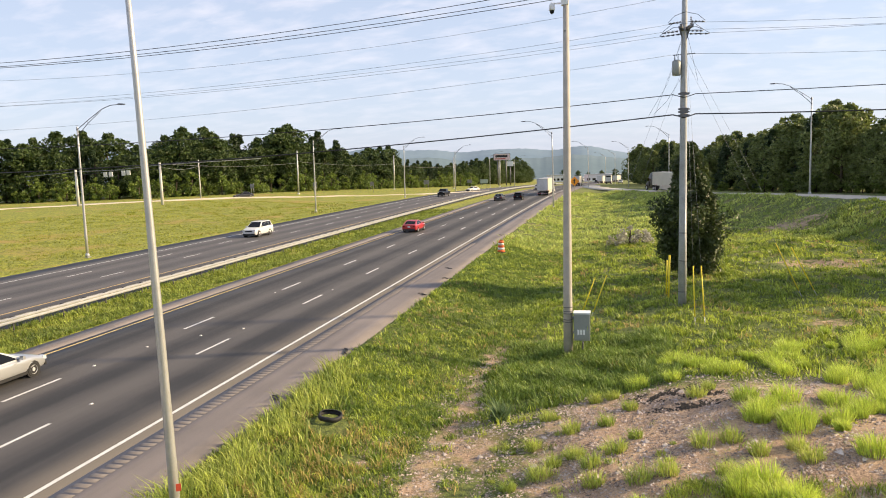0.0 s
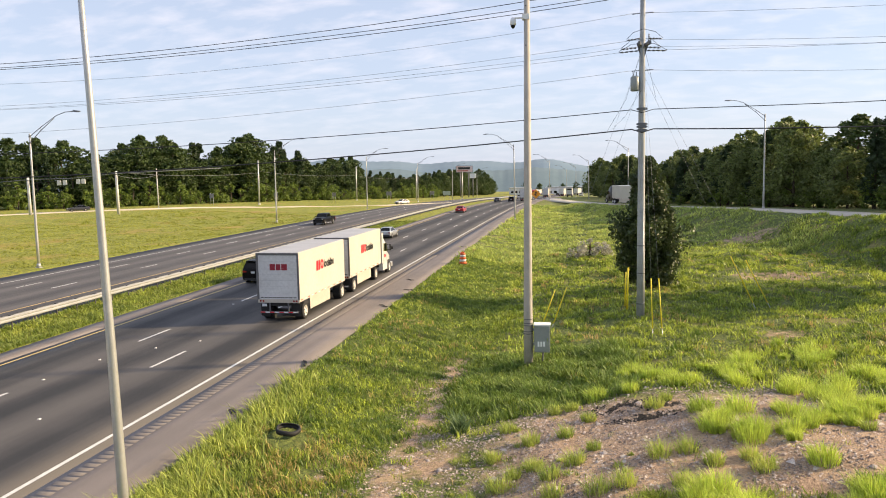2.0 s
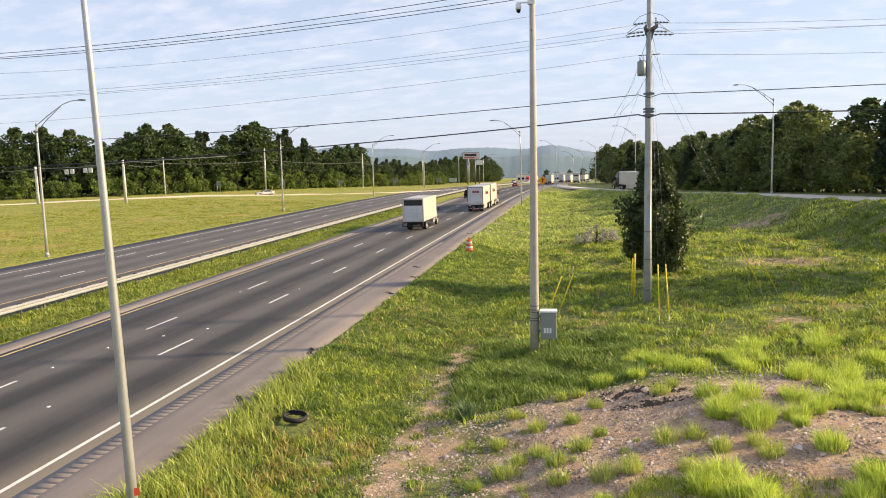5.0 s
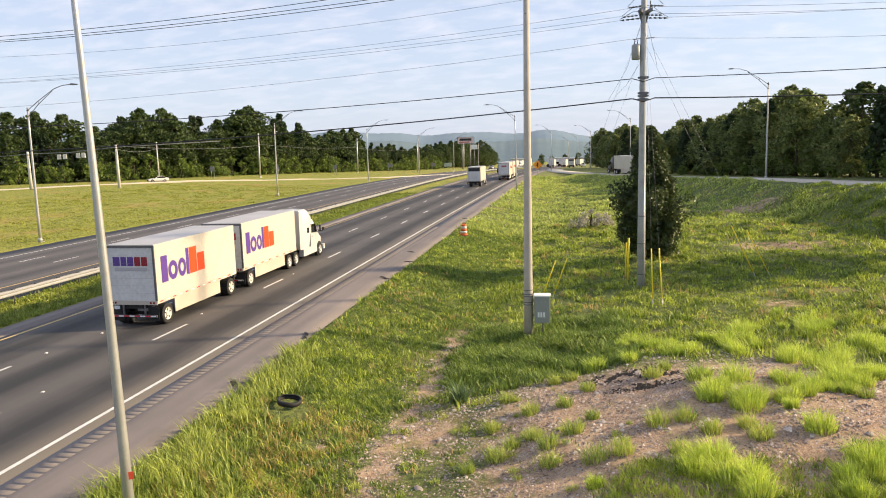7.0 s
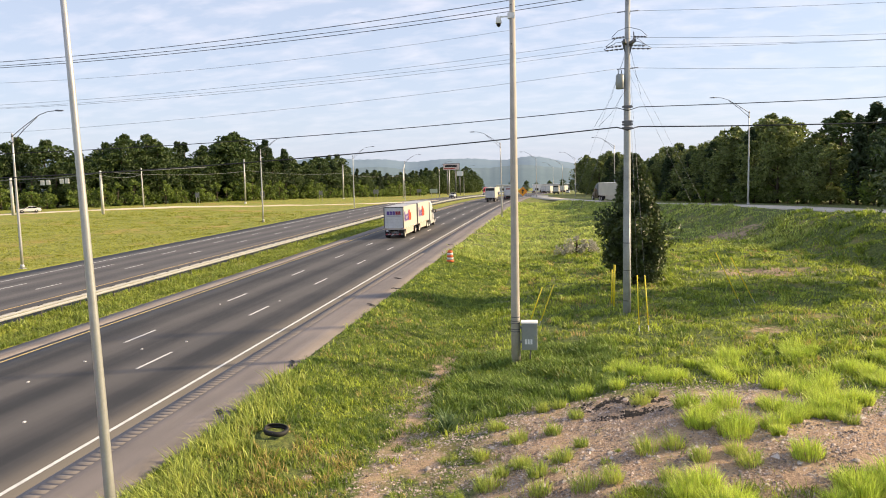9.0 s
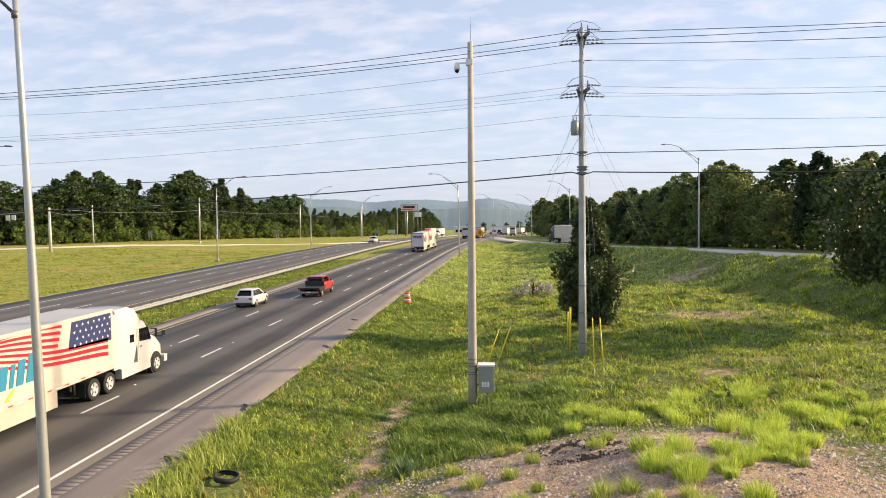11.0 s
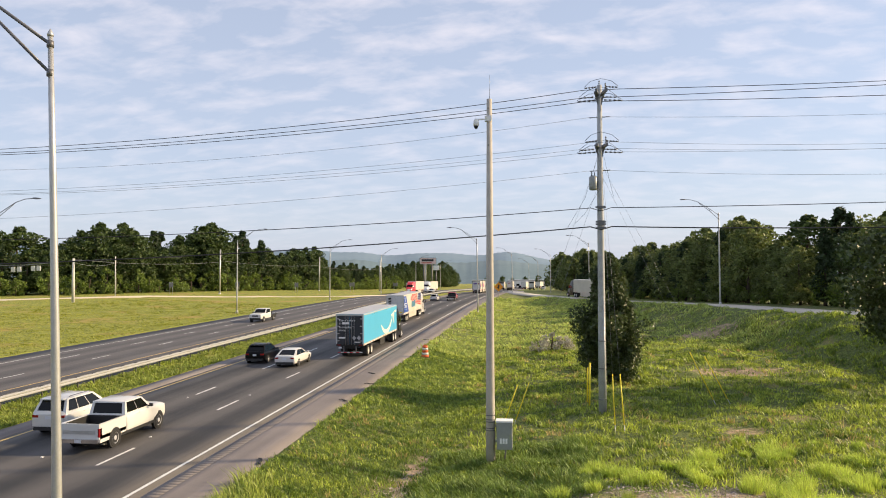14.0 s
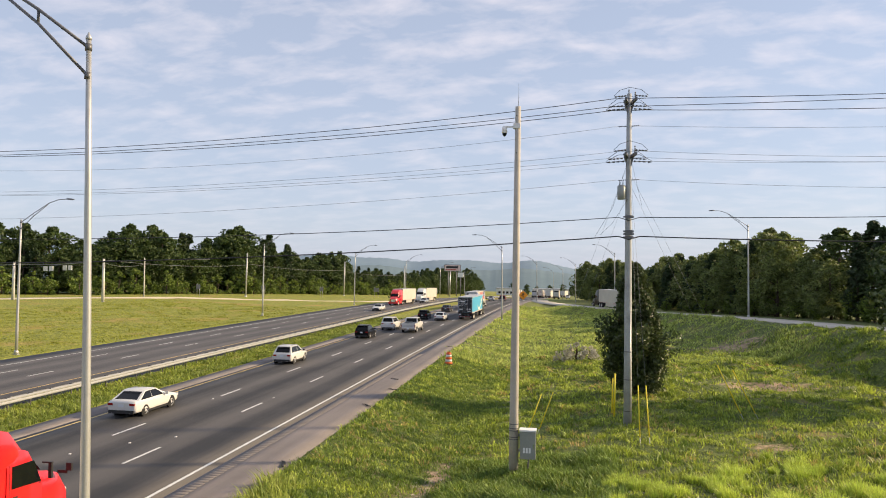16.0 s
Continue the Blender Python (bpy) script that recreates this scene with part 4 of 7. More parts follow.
# woods' green shifted to blue: the haze is in the colour here too
M["mountain_near"] = mat("haze_tinted_near_ridge", (0.12, 0.18, 0.215), 1.0, color2=(0.10, 0.155, 0.19), scale=0.006, fine=0.05)
build_distance()


# ---- trees ----
def leaf_mesh(name, centres, size, rng, droop=0.0):
    """Many small bent leaf sprays, one quad each, at the given centres."""
    n = len(centres)
    a = rng.normal(size=(n, 3)); a /= np.linalg.norm(a, axis=1, keepdims=True)
    b = np.cross(a, rng.normal(size=(n, 3))); b /= np.linalg.norm(b, axis=1, keepdims=True)
    a[:, 2] -= droop
    s = (size * rng.uniform(0.6, 1.4, n))[:, None]
    c = np.cross(a, b) * s * 0.25
    P = np.stack([centres - a * s, centres + b * s * 0.55 + c, centres + a * s, centres - b * s * 0.55 + c], 1).reshape(-1, 3)
    return array_mesh(name, P, np.arange(4 * n), np.full(n, 4))


def crown_points(rng, h, base, r, kind, n, lobes):
    out = []
    per = n // lobes
    for k in range(lobes):
        f = rng.uniform(0.0, 1.0) if k else 0.97
        if kind == "pine":
            f = k / max(lobes - 1, 1)
            rad = r * (1.0 - 0.8 * f ** 1.2) * rng.uniform(0.55, 1.05)
        elif kind == "cone":
            rad = r * (0.66 + 0.9 * f) if f < 0.35 else r * (1.1 - 0.98 * (f - 0.35) / 0.65)
            rad *= rng.uniform(0.75, 1.05)
        else:
            rad = r * math.sqrt(max(0.08, 1 - (1.7 * (f - 0.42)) ** 2)) * rng.uniform(0.6, 1.05)
        ang = rng.uniform(0, 2 * math.pi)
        off = rad * rng.uniform(0.35, 0.92) * (0.0 if f > 0.93 else 1)
        c = np.array([math.cos(ang) * off, math.sin(ang) * off, base + (h - base) * f * 0.95])
        lr = max(0.17 * r, rad * rng.uniform(0.24, 0.46))
        v = rng.normal(size=(per, 3)); v /= np.linalg.norm(v, axis=1, keepdims=True)
        q = rng.uniform(0.35, 1.08, per)[:, None] ** 0.6
        out.append(c + v * q * lr * np.array([1, 1, 0.75 if kind != "cone" else 1.0]))
    P = np.concatenate(out)
    return P[P[:, 2] > base * 0.7]


def tree_kind(seed, h, base, r, kind, n, lobes, leaf, material):
    """A tree's trunk with limbs, and its crown."""
    rng = np.random.default_rng(seed)
    bm = bmesh.new()
    tr = max(0.09, h * 0.014)
    add_tube(bm, [(0, 0, -0.5), (rng.normal() * 0.1, 0.05, h * 0.3), (rng.normal() * 0.2, rng.normal() * 0.2, h * 0.65), (0, 0, h * 0.93)], [tr * 1.25, tr, tr * 0.6, tr * 0.12], 8)
    for k in range(7):
        z = base + (h - base) * (0.05 + 0.1 * k)
        a = rng.uniform(0, 6.28)
        L = r * (0.8 - 0.07 * k)
        add_tube(bm, [(0, 0, z), (math.cos(a) * L * 0.5, math.sin(a) * L * 0.5, z + L * 0.25), (math.cos(a) * L, math.sin(a) * L, z + L * 0.4)], [tr * 0.45, tr * 0.28, tr * 0.08], 5)
    bmesh.ops.recalc_face_normals(bm, faces=bm.faces)
    me = bpy.data.meshes.new("trunk")
    bm.to_mesh(me); bm.free()
    me.materials.append(M["bark"])
    cr = leaf_mesh("crown", crown_points(rng, h, base, r, kind, n, lobes), leaf, rng)
    cr.materials.append(M[material])
    return me, cr, h


def plant(kind, x, y, h, spin, label, group, name="tree", wide=1.0):
    me, cr, h0 = kind
    g = thing(name, label, name, group, pose(x, y, gz(x, y) - 0.15, 0, 0, spin))
    s = h / h0
    for nm, d in (("trunk", me), ("crown", cr)):
        o = new(nm, d); o.parent = g
        o.scale = (s * wide, s * wide, s)


def build_trees():
    rng = np.random.default_rng(11)
    broad = [tree_kind(20 + k, 18, 1.0, 6.0, "round", 5200, 95, 0.36, "leaf") for k in range(5)]
    # broadleaf trees with extra light put into their leaf colour
    brightened = [tree_kind(30 + k, 18, 0.8, 6.0, "round", 5200, 90, 0.36, "leaf_brightened") for k in range(4)]
    pines = [tree_kind(40 + k, 18, 1.5, 4.0, "pine", 3600, 60, 0.34, "leaf_pine") for k in range(3)]
    bushes = [tree_kind(60 + k, 4.5, 0.1, 2.0, "round", 900, 26, 0.20, "leaf_bush") for k in range(3)]
    L_AZ = [5.4, 7.2, 9, 11.2, 12.9, 16.4, 17.3, 19, 20.8, 21.7, 23.7, 25.3, 27, 28.6, 29.8, 31.7, 33.6, 36.1, 37.5, 38.5, 40.4, 60]
    L_EL = [-0.6, -0.3, 0.3, -0.1, -0.2, 0.1, 1.15, 0.85, 1.0, 2.4, 2.0, 3.05, 1.9, 1.95, 2.1, 2.7, 2.7, 1.3, 2.2, 2.5, 2.4, 2.6]
    R_AZ = [-60, -28, -22, -20.4, -19.1, -17.7, -16.3, -15.2, -13.7, -12.5, -11.4, -9.8, -8.2, -6.6, -3.9, -2.8, -2.2, -0.7, 2]
    R_EL = [5.0, 3.8, 3.3, 3.2, 2.85, 2.45, 2.9, 3.8, 2.5, 2.4, 2.2, 1.0, 1.35, 0.6, 1.0, 0.4, 1.5, 0.2, -0.4]

    def rows_of(px, py, step, rows, gap, els, which, label, group, shrink=0.0):
        s = np.concatenate([[0], np.cumsum(np.hypot(np.diff(px), np.diff(py)))])
        for r in range(rows):
            for d in np.arange(rng.uniform(0, step), s[-1], step):
                x, y = float(np.interp(d, s, px)), float(np.interp(d, s, py))
                sgn = -1 if which == "L" else 1
                x += sgn * (r * gap + rng.uniform(-1.5, 1.5)); y += r * gap * 0.5 + rng.uniform(-2, 2)
                az = math.degrees(math.atan2(-x, y)); D = math.hypot(x, y)
                el = float(np.interp(az, *els))
                h = 8.58 + D * math.tan(radians(el)) - gz(x, y)
                h *= (1.06 if which == "L" else 1.0) * (rng.uniform(0.9, 1.14) if r else rng.uniform(0.76, 1.05))
                h = max(5.0, h)
                # the +x wood mostly gets the leaves with light in their colour
                k = pines if rng.random() < 0.25 else broad if which == "L" or rng.random() < 0.15 else brightened
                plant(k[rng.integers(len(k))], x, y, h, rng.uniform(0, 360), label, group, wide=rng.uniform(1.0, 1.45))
    left, right = (L_AZ, L_EL), (R_AZ, R_EL)
    rows_of([-215, -170, -138, -117, -103, -92, -82, -76], [110, 155, 178, 202, 232, 268, 320, 385], 5.6, 2, 7, left, "L", "tall leafy roadside tree in a dense wood", "trees of the wood beyond the meadow")
    rows_of([-76, -72, -66, -64], [385, 450, 520, 600], 10, 2, 8, left, "L", "tall leafy roadside tree in a dense wood", "trees of the wood beyond the meadow")
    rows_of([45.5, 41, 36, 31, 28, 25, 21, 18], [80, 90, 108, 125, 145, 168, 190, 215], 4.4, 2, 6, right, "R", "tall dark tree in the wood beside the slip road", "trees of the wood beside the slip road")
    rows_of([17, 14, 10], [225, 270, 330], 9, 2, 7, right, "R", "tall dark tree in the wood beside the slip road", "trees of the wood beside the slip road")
    for x, y, h in ((-47, 640, 10), (-36, 660, 9), (-28, 690, 8), (-16, 700, 9), (-4, 690, 10), (4, 650, 9), (12, 600, 10), (16, 540, 9), (-84, 610, 19), (-78, 600, 16), (-92, 590, 15), (20, 480, 10), (10, 420, 7)):
        plant(broad[rng.integers(5)], x + 6, y, h * 1.15, rng.uniform(0, 360), "tree far down the highway", "far trees by the highway")
    # brush along the wood's foot
    px, py = [-190, -150, -126, -109, -97, -87, -77, -71], [120, 160, 176, 200, 228, 262, 315, 380]
    s = np.concatenate([[0], np.cumsum(np.hypot(np.diff(px), np.diff(py)))])
    for d in np.arange(0, s[-1], 2.6):
        x, y = float(np.interp(d, s, px)), float(np.interp(d, s, py))
        plant(bushes[rng.integers(3)], x + rng.uniform(-2, 2), y + rng.uniform(-3, 3), rng.uniform(3.2, 7.5), rng.uniform(0, 360), "bright green brush at the foot of the wood", "brush along the wood", "bush")
    px, py = [41.5, 36.5, 31.5, 27, 23, 20], [80, 92, 112, 132, 150, 172]
    s = np.concatenate([[0], np.cumsum(np.hypot(np.diff(px), np.diff(py)))])
    for d in np.arange(0, s[-1], 4.5):
        x, y = float(np.interp(d, s, px)), float(np.interp(d, s, py))
        plant(bushes[rng.integers(3)], x + 1.5 + rng.uniform(-0.5, 2), y + rng.uniform(-2, 2), rng.uniform(2.0, 5.0), rng.uniform(0, 360), "shaded brush at the edge of the wood", "brush beside the slip road", "bush")
    plant(tree_kind(81, 9.4, 0.7, 2.75, "cone", 30000, 190, 0.13, "leaf_near"), 5.25, 54.2, 9.6, 0, "dense dark evergreen tree behind the utility pole", "", "tree")
    plant(tree_kind(97, 11.5, 3.4, 5.6, "round", 14000, 70, 0.17, "leaf_near"), 25.4, 52.3, 11.6, 40, "wide dark spreading tree on the grass slope", "", "tree")
    w = tree_kind(90, 1.5, 0.05, 1.3, "round", 500, 12, 0.10, "dry_bush")
    for x, y, h in ((1.6, 74.5, 2.0), (3.0, 75.5, 1.7), (0.4, 75.2, 1.4)):
        plant(w, x, y, h, 50 * x, "dry pale bush on the grass slope", "dry bushes on the slope", "bush")


build_trees()


# ---- grass ----
def blades(name, P, h, lean, width, rng, material, label, out=None):
    """Bent grass blades at P; out leans each one away from its clump's middle."""
    n = len(P)
    a = rng.uniform(0, 2 * math.pi, n)
    side = np.stack([np.cos(a), np.sin(a), np.zeros(n)], -1) * (width * rng.uniform(0.6, 1.3, n))[:, None]
    d = rng.normal(size=(n, 3)) * lean; d[:, 2] = 0
    d += np.array([-0.12, -0.05, 0])
    if out is not None:
        d[:, :2] += out
    H = h[:, None]
    up = np.array([0, 0, 1.0])
    mid = P + up * H * 0.6 + d * H * 0.45
    tip = P + up * H * rng.uniform(0.85, 1.0, n)[:, None] + d * H * 1.25
    V = np.stack([P - side, P + side, mid + side * 0.75, mid - side * 0.75, tip], 1).reshape(-1, 3)
    i = np.arange(n)[:, None] * 5
    corners = np.concatenate([i + np.array([0, 1, 2, 3]), i + np.array([3, 2, 4])], 1).ravel()
    me = array_mesh(name, V, corners, np.tile([4, 3], n))
    return tagged(link_mesh(name, me, M[material]), label, "grass", kind="stuff")


def scatter(rng, n, x0, x1, y0, y1, power=1.0):
    """Points over a patch, thicker towards its near edge."""
    x = rng.uniform(x0, x1, n)
    y = y0 + (y1 - y0) * rng.uniform(0, 1, n) ** power
    return x, y


def patchy(x, y, s=1.0):
    return 0.5 + 0.5 * np.sin(x * 1.7 * s + 2.1 * np.sin(y * 0.8 * s)) * np.sin(y * 1.3 * s + 1.7 * np.sin(x * 0.9 * s))


def with_z(x, y):
    return np.stack([x, y, ground_z(x, y) - 0.02], -1)


def burnt_spot(x, y):
    return (((x - 2.0) / 2.3) ** 2 + ((y - 25.3) / 2.0) ** 2) < 1


def slope_bare(x, y):
    """How bare the two worn patches up the slope are, ragged at their edges."""
    rag = 0.55 + 0.9 * patchy(x, y, 0.9) * patchy(x + 3, y, 2.1) ** 0.5
    return rag * (1.05 * np.exp(-((x - 15) / 6.5) ** 2 - ((y - 59) / 3.6) ** 2) + 0.9 * np.exp(-((x - 18) / 8.5) ** 2 - ((y - 85) / 6.0) ** 2))


def off_tyre(x, y):
    return (((x + 9.58) / 0.72) ** 2 + ((y - 22.5) / 0.85) ** 2) > 1


def bare(x, y):
    """How bare the ground is: the gravel mound, the washed-out ditch and the worn spots, all ragged."""
    rag = 0.1 + 1.5 * patchy(x, y, 1.7) + 0.45 * (patchy(x + 5, y - 3, 4.1) - 0.5)
    mound = 1.5 * np.exp(-(((x - 4.0) / 8.2) ** 2) ** 2 - (((y - 21.0) / 6.9) ** 2) ** 2)
    ditch = 0.8 * np.exp(-((x + 5.8) / 0.95) ** 2) * (1 - smooth(33, 44, y)) + 0.8 * np.exp(-((x + 4.5) / 1.9) ** 2 - ((y - 22.3) / 3.4) ** 2)
    spots = 0.8 * np.exp(-((x + 8.0) / 0.8) ** 2 - ((y - 21.0) / 1.6) ** 2) + 1.1 * np.exp(-((x - 10.2) / 1.9) ** 2 - ((y - 38.6) / 1.1) ** 2)
    return mound + rag * (ditch + spots) + slope_bare(x, y)


def clumps(rng, n, k, x0, x1, y0, y1, power, spread):
    """Clumps of blades: the blades' x and y, each clump's vigour, and the lean away from its middle."""
    cx, cy = scatter(rng, n, x0, x1, y0, y1, power)
    vigour = np.repeat(rng.uniform(0.45, 1.45, n), k)
    ox, oy = rng.normal(size=n * k) * spread * vigour, rng.normal(size=n * k) * spread * vigour
    return np.repeat(cx, k) + ox, np.repeat(cy, k) + oy, vigour, np.stack([ox, oy], -1) / (spread * vigour[:, None]) * 0.22


def build_grass():
    rng = np.random.default_rng(3)

    def sward(name, n, k, box, power, spread, base, tall, width, lean, material, label, keep):
        x, y, v, out = clumps(rng, n, k, *box, power, spread)
        ok = keep(x, y) & (rng.uniform(0, 1, len(x)) > bare(x, y)) & off_tyre(x, y)
        x, y, v, out = x[ok], y[ok], v[ok], out[ok]
        h = (base + tall * patchy(x, y, 0.8)) * v * rng.uniform(0.6, 1.3, len(x))
        blades(name, with_z(x, y), h, lean, width + 0.0004 * y, rng, material, label, out)
    # verge between shoulder and ditch: rank by the shoulder's edge, low and dark farther down
    edge = -11.85
    sward("verge_grass", 6400, 15, (-11.7, -4.6, 12, 80), 1.7, 0.13, 0.13, 0.12, 0.009, 0.28, "grass", "lush green verge grass beside the shoulder", lambda x, y: (x > edge + 0.2 * np.sin(y * 1.9)) & (rng.uniform(0, 1, len(x)) > 0.62 * smooth(24, 34, y) * smooth(-5, -6, x - 0.02 * y)))
    sward("short_verge_grass", 6200, 16, (-11.6, -4.6, 14, 74), 1.3, 0.20, 0.08, 0.09, 0.010, 0.4, "grass_low", "low dark green grass down the verge", lambda x, y: x > edge)
    sward("tall_verge_grass", 620, 28, (-11.5, -8.6, 13, 29), 1.1, 0.15, 0.30, 0.34, 0.009, 0.2, "grass_rank", "tall pale green grass at the shoulder's edge", lambda x, y: (x > edge) & (rng.uniform(0, 1, len(x)) > (x + 11.6) / 2.6 + 0.05 * (y - 20)))
    sward("straw_grass", 520, 16, (-10.6, -6.2, 12.5, 23.5), 1.0, 0.16, 0.12, 0.22, 0.008, 0.4, "grass_dry", "dry straw-coloured grass in the verge", lambda x, y: patchy(x, y, 1.4) > 0.42)
    sward("seeding_grass", 2600, 9, (-11.4, 24, 14, 80), 1.3, 0.10, 0.15, 0.20, 0.007, 0.3, "grass_dry", "seeding straw-tipped grass among the green", lambda x, y: (patchy(x, y, 0.33) + 0.3 * patchy(x, y, 1.9) > 0.85) & ~burnt_spot(x, y))
    # slope beyond the ditch
    sward("slope_grass", 9800, 14, (-5.2, 30, 25, 84), 1.25, 0.17, 0.10, 0.24, 0.011, 0.3, "grass", "uneven green grass on the slope", lambda x, y: x < ramp_x(y) - 0.5)
    sward("low_slope_grass", 2400, 14, (-5.0, 30, 26, 76), 1.3, 0.24, 0.06, 0.08, 0.012, 0.4, "grass_low", "low dark green grass on the slope", lambda x, y: x < ramp_x(y) - 0.5)
    # rank grass whose darker green also stands for the bank's shade
    sward("rank_slope_grass", 1100, 34, (-5.0, 2.5, 25, 37), 1.0, 0.20, 0.16, 0.20, 0.010, 0.25, "grass_lush_shade", "rank green grass, darkened for shade, round the foot of the mast", lambda x, y: y > 27 + 0.3 * x)
    # rough long grass farther up the slope, in ridges
    x, y, v, out = clumps(rng, 5600, 13, -11.6, 24, 74, 190, 1.4, 0.32)
    x = x + bend(y)
    keep = (x < ramp_x(y) - 0.6) & (rng.uniform(0, 1, len(x)) > slope_bare(x, y))
    x, y, v, out = x[keep], y[keep], v[keep], out[keep]
    blades("rough_grass", with_z(x, y), (0.14 + 0.30 * patchy(x * 0.5, y, 0.45)) * v * rng.uniform(0.6, 1.3, len(x)), 0.4, 0.016 + 0.0005 * y, rng, "grass_rough", "rough long grass up the slope", out)
    # sparse green in the ditch and over the bare ground
    x, y, v, out = clumps(rng, 900, 26, -7.2, 15, 14, 30, 1.0, 0.10)
    keep = (patchy(x, y, 1.1) > 0.60) & ~burnt_spot(x, y) & ((x < -1.5) | (y < 17.5) | (rng.uniform(0, 1, len(x)) < 0.25))
    x, y, v, out = x[keep], y[keep], v[keep], out[keep]
    blades("thin_grass", with_z(x, y), v * rng.uniform(0.08, 0.24, len(x)), 0.4, 0.009 + 0.0 * y, rng, "grass", "thin grass over bare soil", out)
    x, y, v, out = clumps(rng, 1500, 26, 0.6, 13, 14.2, 20.4, 1.0, 0.13)
    keep = (y < 17.6 + 0.17 * x + 1.0 * patchy(x, y, 0.9)) & (patchy(x, y, 0.8) > 0.15)
    x, y, v, out = x[keep], y[keep], v[keep], out[keep]
    blades("near_grass", with_z(x, y), v * rng.uniform(0.10, 0.32, len(x)), 0.3, 0.010 + 0.0 * y, rng, "grass", "low green grass at the foot of the mound", out)
    # median and meadow
    x, y, v, out = clumps(rng, 3400, 13, -33.1, -28.35, 22, 130, 1.5, 0.2)
    keep = (x > -33.15) & (x < -28.32)
    x, y, v, out = x[keep], y[keep], v[keep], out[keep]
    blades("median_grass", with_z(x + bend(y), y), (0.12 + 0.2 * patchy(x, y)) * v * rng.uniform(0.6, 1.3, len(x)), 0.3, 0.012 + 0.0004 * y, rng, "grass_median", "long grass on the median", out)
    x, y, v, out = clumps(rng, 6000, 9, -95, -50.9, 45, 160, 1.3, 0.55)
    keep = x < -50.6
    x, y, v, out = x[keep], y[keep], v[keep], out[keep]
    blades("meadow_grass", with_z(x + bend(y), y), (0.06 + 0.14 * patchy(x, y, 0.4)) * v * rng.uniform(0.6, 1.3, len(x)), 0.35, 0.022 + 0.0003 * y, rng, "grass_meadow", "yellow-green mown meadow grass", out)

    # tufts on the bare mound
    def tufts(name, cx, cy, size, k, spread, tall, lean, material, label):
        rad = np.sqrt(rng.uniform(0, 1, (len(cx), k))) * spread * size[:, None]
        an = rng.uniform(0, 6.28, (len(cx), k))
        ox, oy = (rad * np.cos(an) * 1.15).ravel(), (rad * np.sin(an)).ravel()
        s = np.repeat(size, k)
        h = tall * s ** 0.7 * np.clip(1.1 - (rad.ravel() / (spread * 1.2 * s)) ** 2 * 0.7, 0.3, 1) * rng.uniform(0.5, 1.1, len(s))
        blades(name, with_z(np.repeat(cx, k) + ox, np.repeat(cy, k) + oy), h, lean, np.full(len(s), 0.0095), rng, material, label, np.stack([ox, oy], -1) / (spread * s[:, None]) * 0.35)
    # drifts of bright tufts: middle and reach of each drift, and how many tufts it holds
    drifts = ((1.5, 27.6, 1.0, 0.5, 7), (3.0, 31.0, 1.1, 1.0, 9), (4.4, 28.6, 0.9, 1.0, 8), (5.9, 30.6, 1.6, 1.1, 14), (4.3, 23.4, 0.5, 1.1, 11), (5.5, 22.4, 0.9, 0.8, 13), (6.9, 23.6, 0.9, 0.8, 12),
              (8.4, 24.5, 0.9, 1.1, 13), (8.5, 28.0, 1.1, 0.9, 13), (10.8, 30.2, 1.3, 1.2, 14), (11.2, 34.2, 1.9, 0.8, 16), (8.9, 33.2, 1.0, 0.9, 8), (12.5, 26.5, 1.6, 1.4, 14), (15.5, 31.0, 2.0, 2.0, 18), (9.5, 17.8, 2.4, 0.8, 26), (5.5, 18.2, 1.5, 0.5, 10), (2.4, 18.0, 0.9, 0.3, 3))
    cx = np.concatenate([d[0] + rng.normal(size=d[4]) * d[2] * 1.05 for d in drifts])
    cy = np.concatenate([d[1] + rng.normal(size=d[4]) * d[3] * 1.05 for d in drifts])
    ok = ~burnt_spot(cx, cy) & (rng.uniform(0, 1, len(cx)) < 0.55)
    cx, cy = cx[ok], cy[ok]
    tufts("grass_tufts", cx, cy, rng.uniform(0.5, 1.3, len(cx)), 340, 0.34, 0.66, 0.13, "grass_tuft", "bright pale green grass tufts on bare ground")
    lone = np.array(((-0.1, 26.6), (0.5, 25.2), (-0.3, 23.9), (-1.4, 23.6), (-2.3, 24.8), (0.6, 22.3), (0.0, 21.3), (-0.7, 20.5), (1.3, 19.4), (0.6, 19.2), (-0.6, 19.4), (2.4, 21.1), (3.2, 21.3), (3.8, 20.4),
                     (4.8, 20.7), (5.0, 20.0), (-1.8, 21.0), (-2.2, 20.3), (2.7, 25.5), (3.2, 26.3), (2.8, 19.4), (8.5, 22.6), (-0.7, 26.4), (-1.2, 21.4), (-3.0, 19.6), (-2.6, 22.6)))
    tufts("small_tufts", lone[:, 0], lone[:, 1], rng.uniform(0.65, 1.15, len(lone)), 190, 0.26, 0.58, 0.18, "grass_olive", "small ragged olive tufts on bare soil")
    cx, cy = rng.uniform(-6.5, 12, 160), rng.uniform(15.5, 27, 160)
    ok = (patchy(cx, cy, 0.8) > 0.4) & ~burnt_spot(cx, cy) & ((cx < 2) | (cy < 19))
    tufts("seedling_tufts", cx[ok], cy[ok], rng.uniform(0.2, 0.5, ok.sum()), 60, 0.3, 0.45, 0.3, "grass_olive", "sparse seedling grass on bare soil")
    # gravel and burnt scraps on the mound
    x, y = scatter(rng, 110000, -8, 16, 14, 34, 1.0)
    keep = (rng.uniform(0, 1, len(x)) < bare(x, y) * 0.9) & (patchy(x, y, 0.9) > 0.08)
    x, y = x[keep], y[keep]
    s = 0.015 + 0.055 * rng.uniform(0, 1, len(x)) ** 4
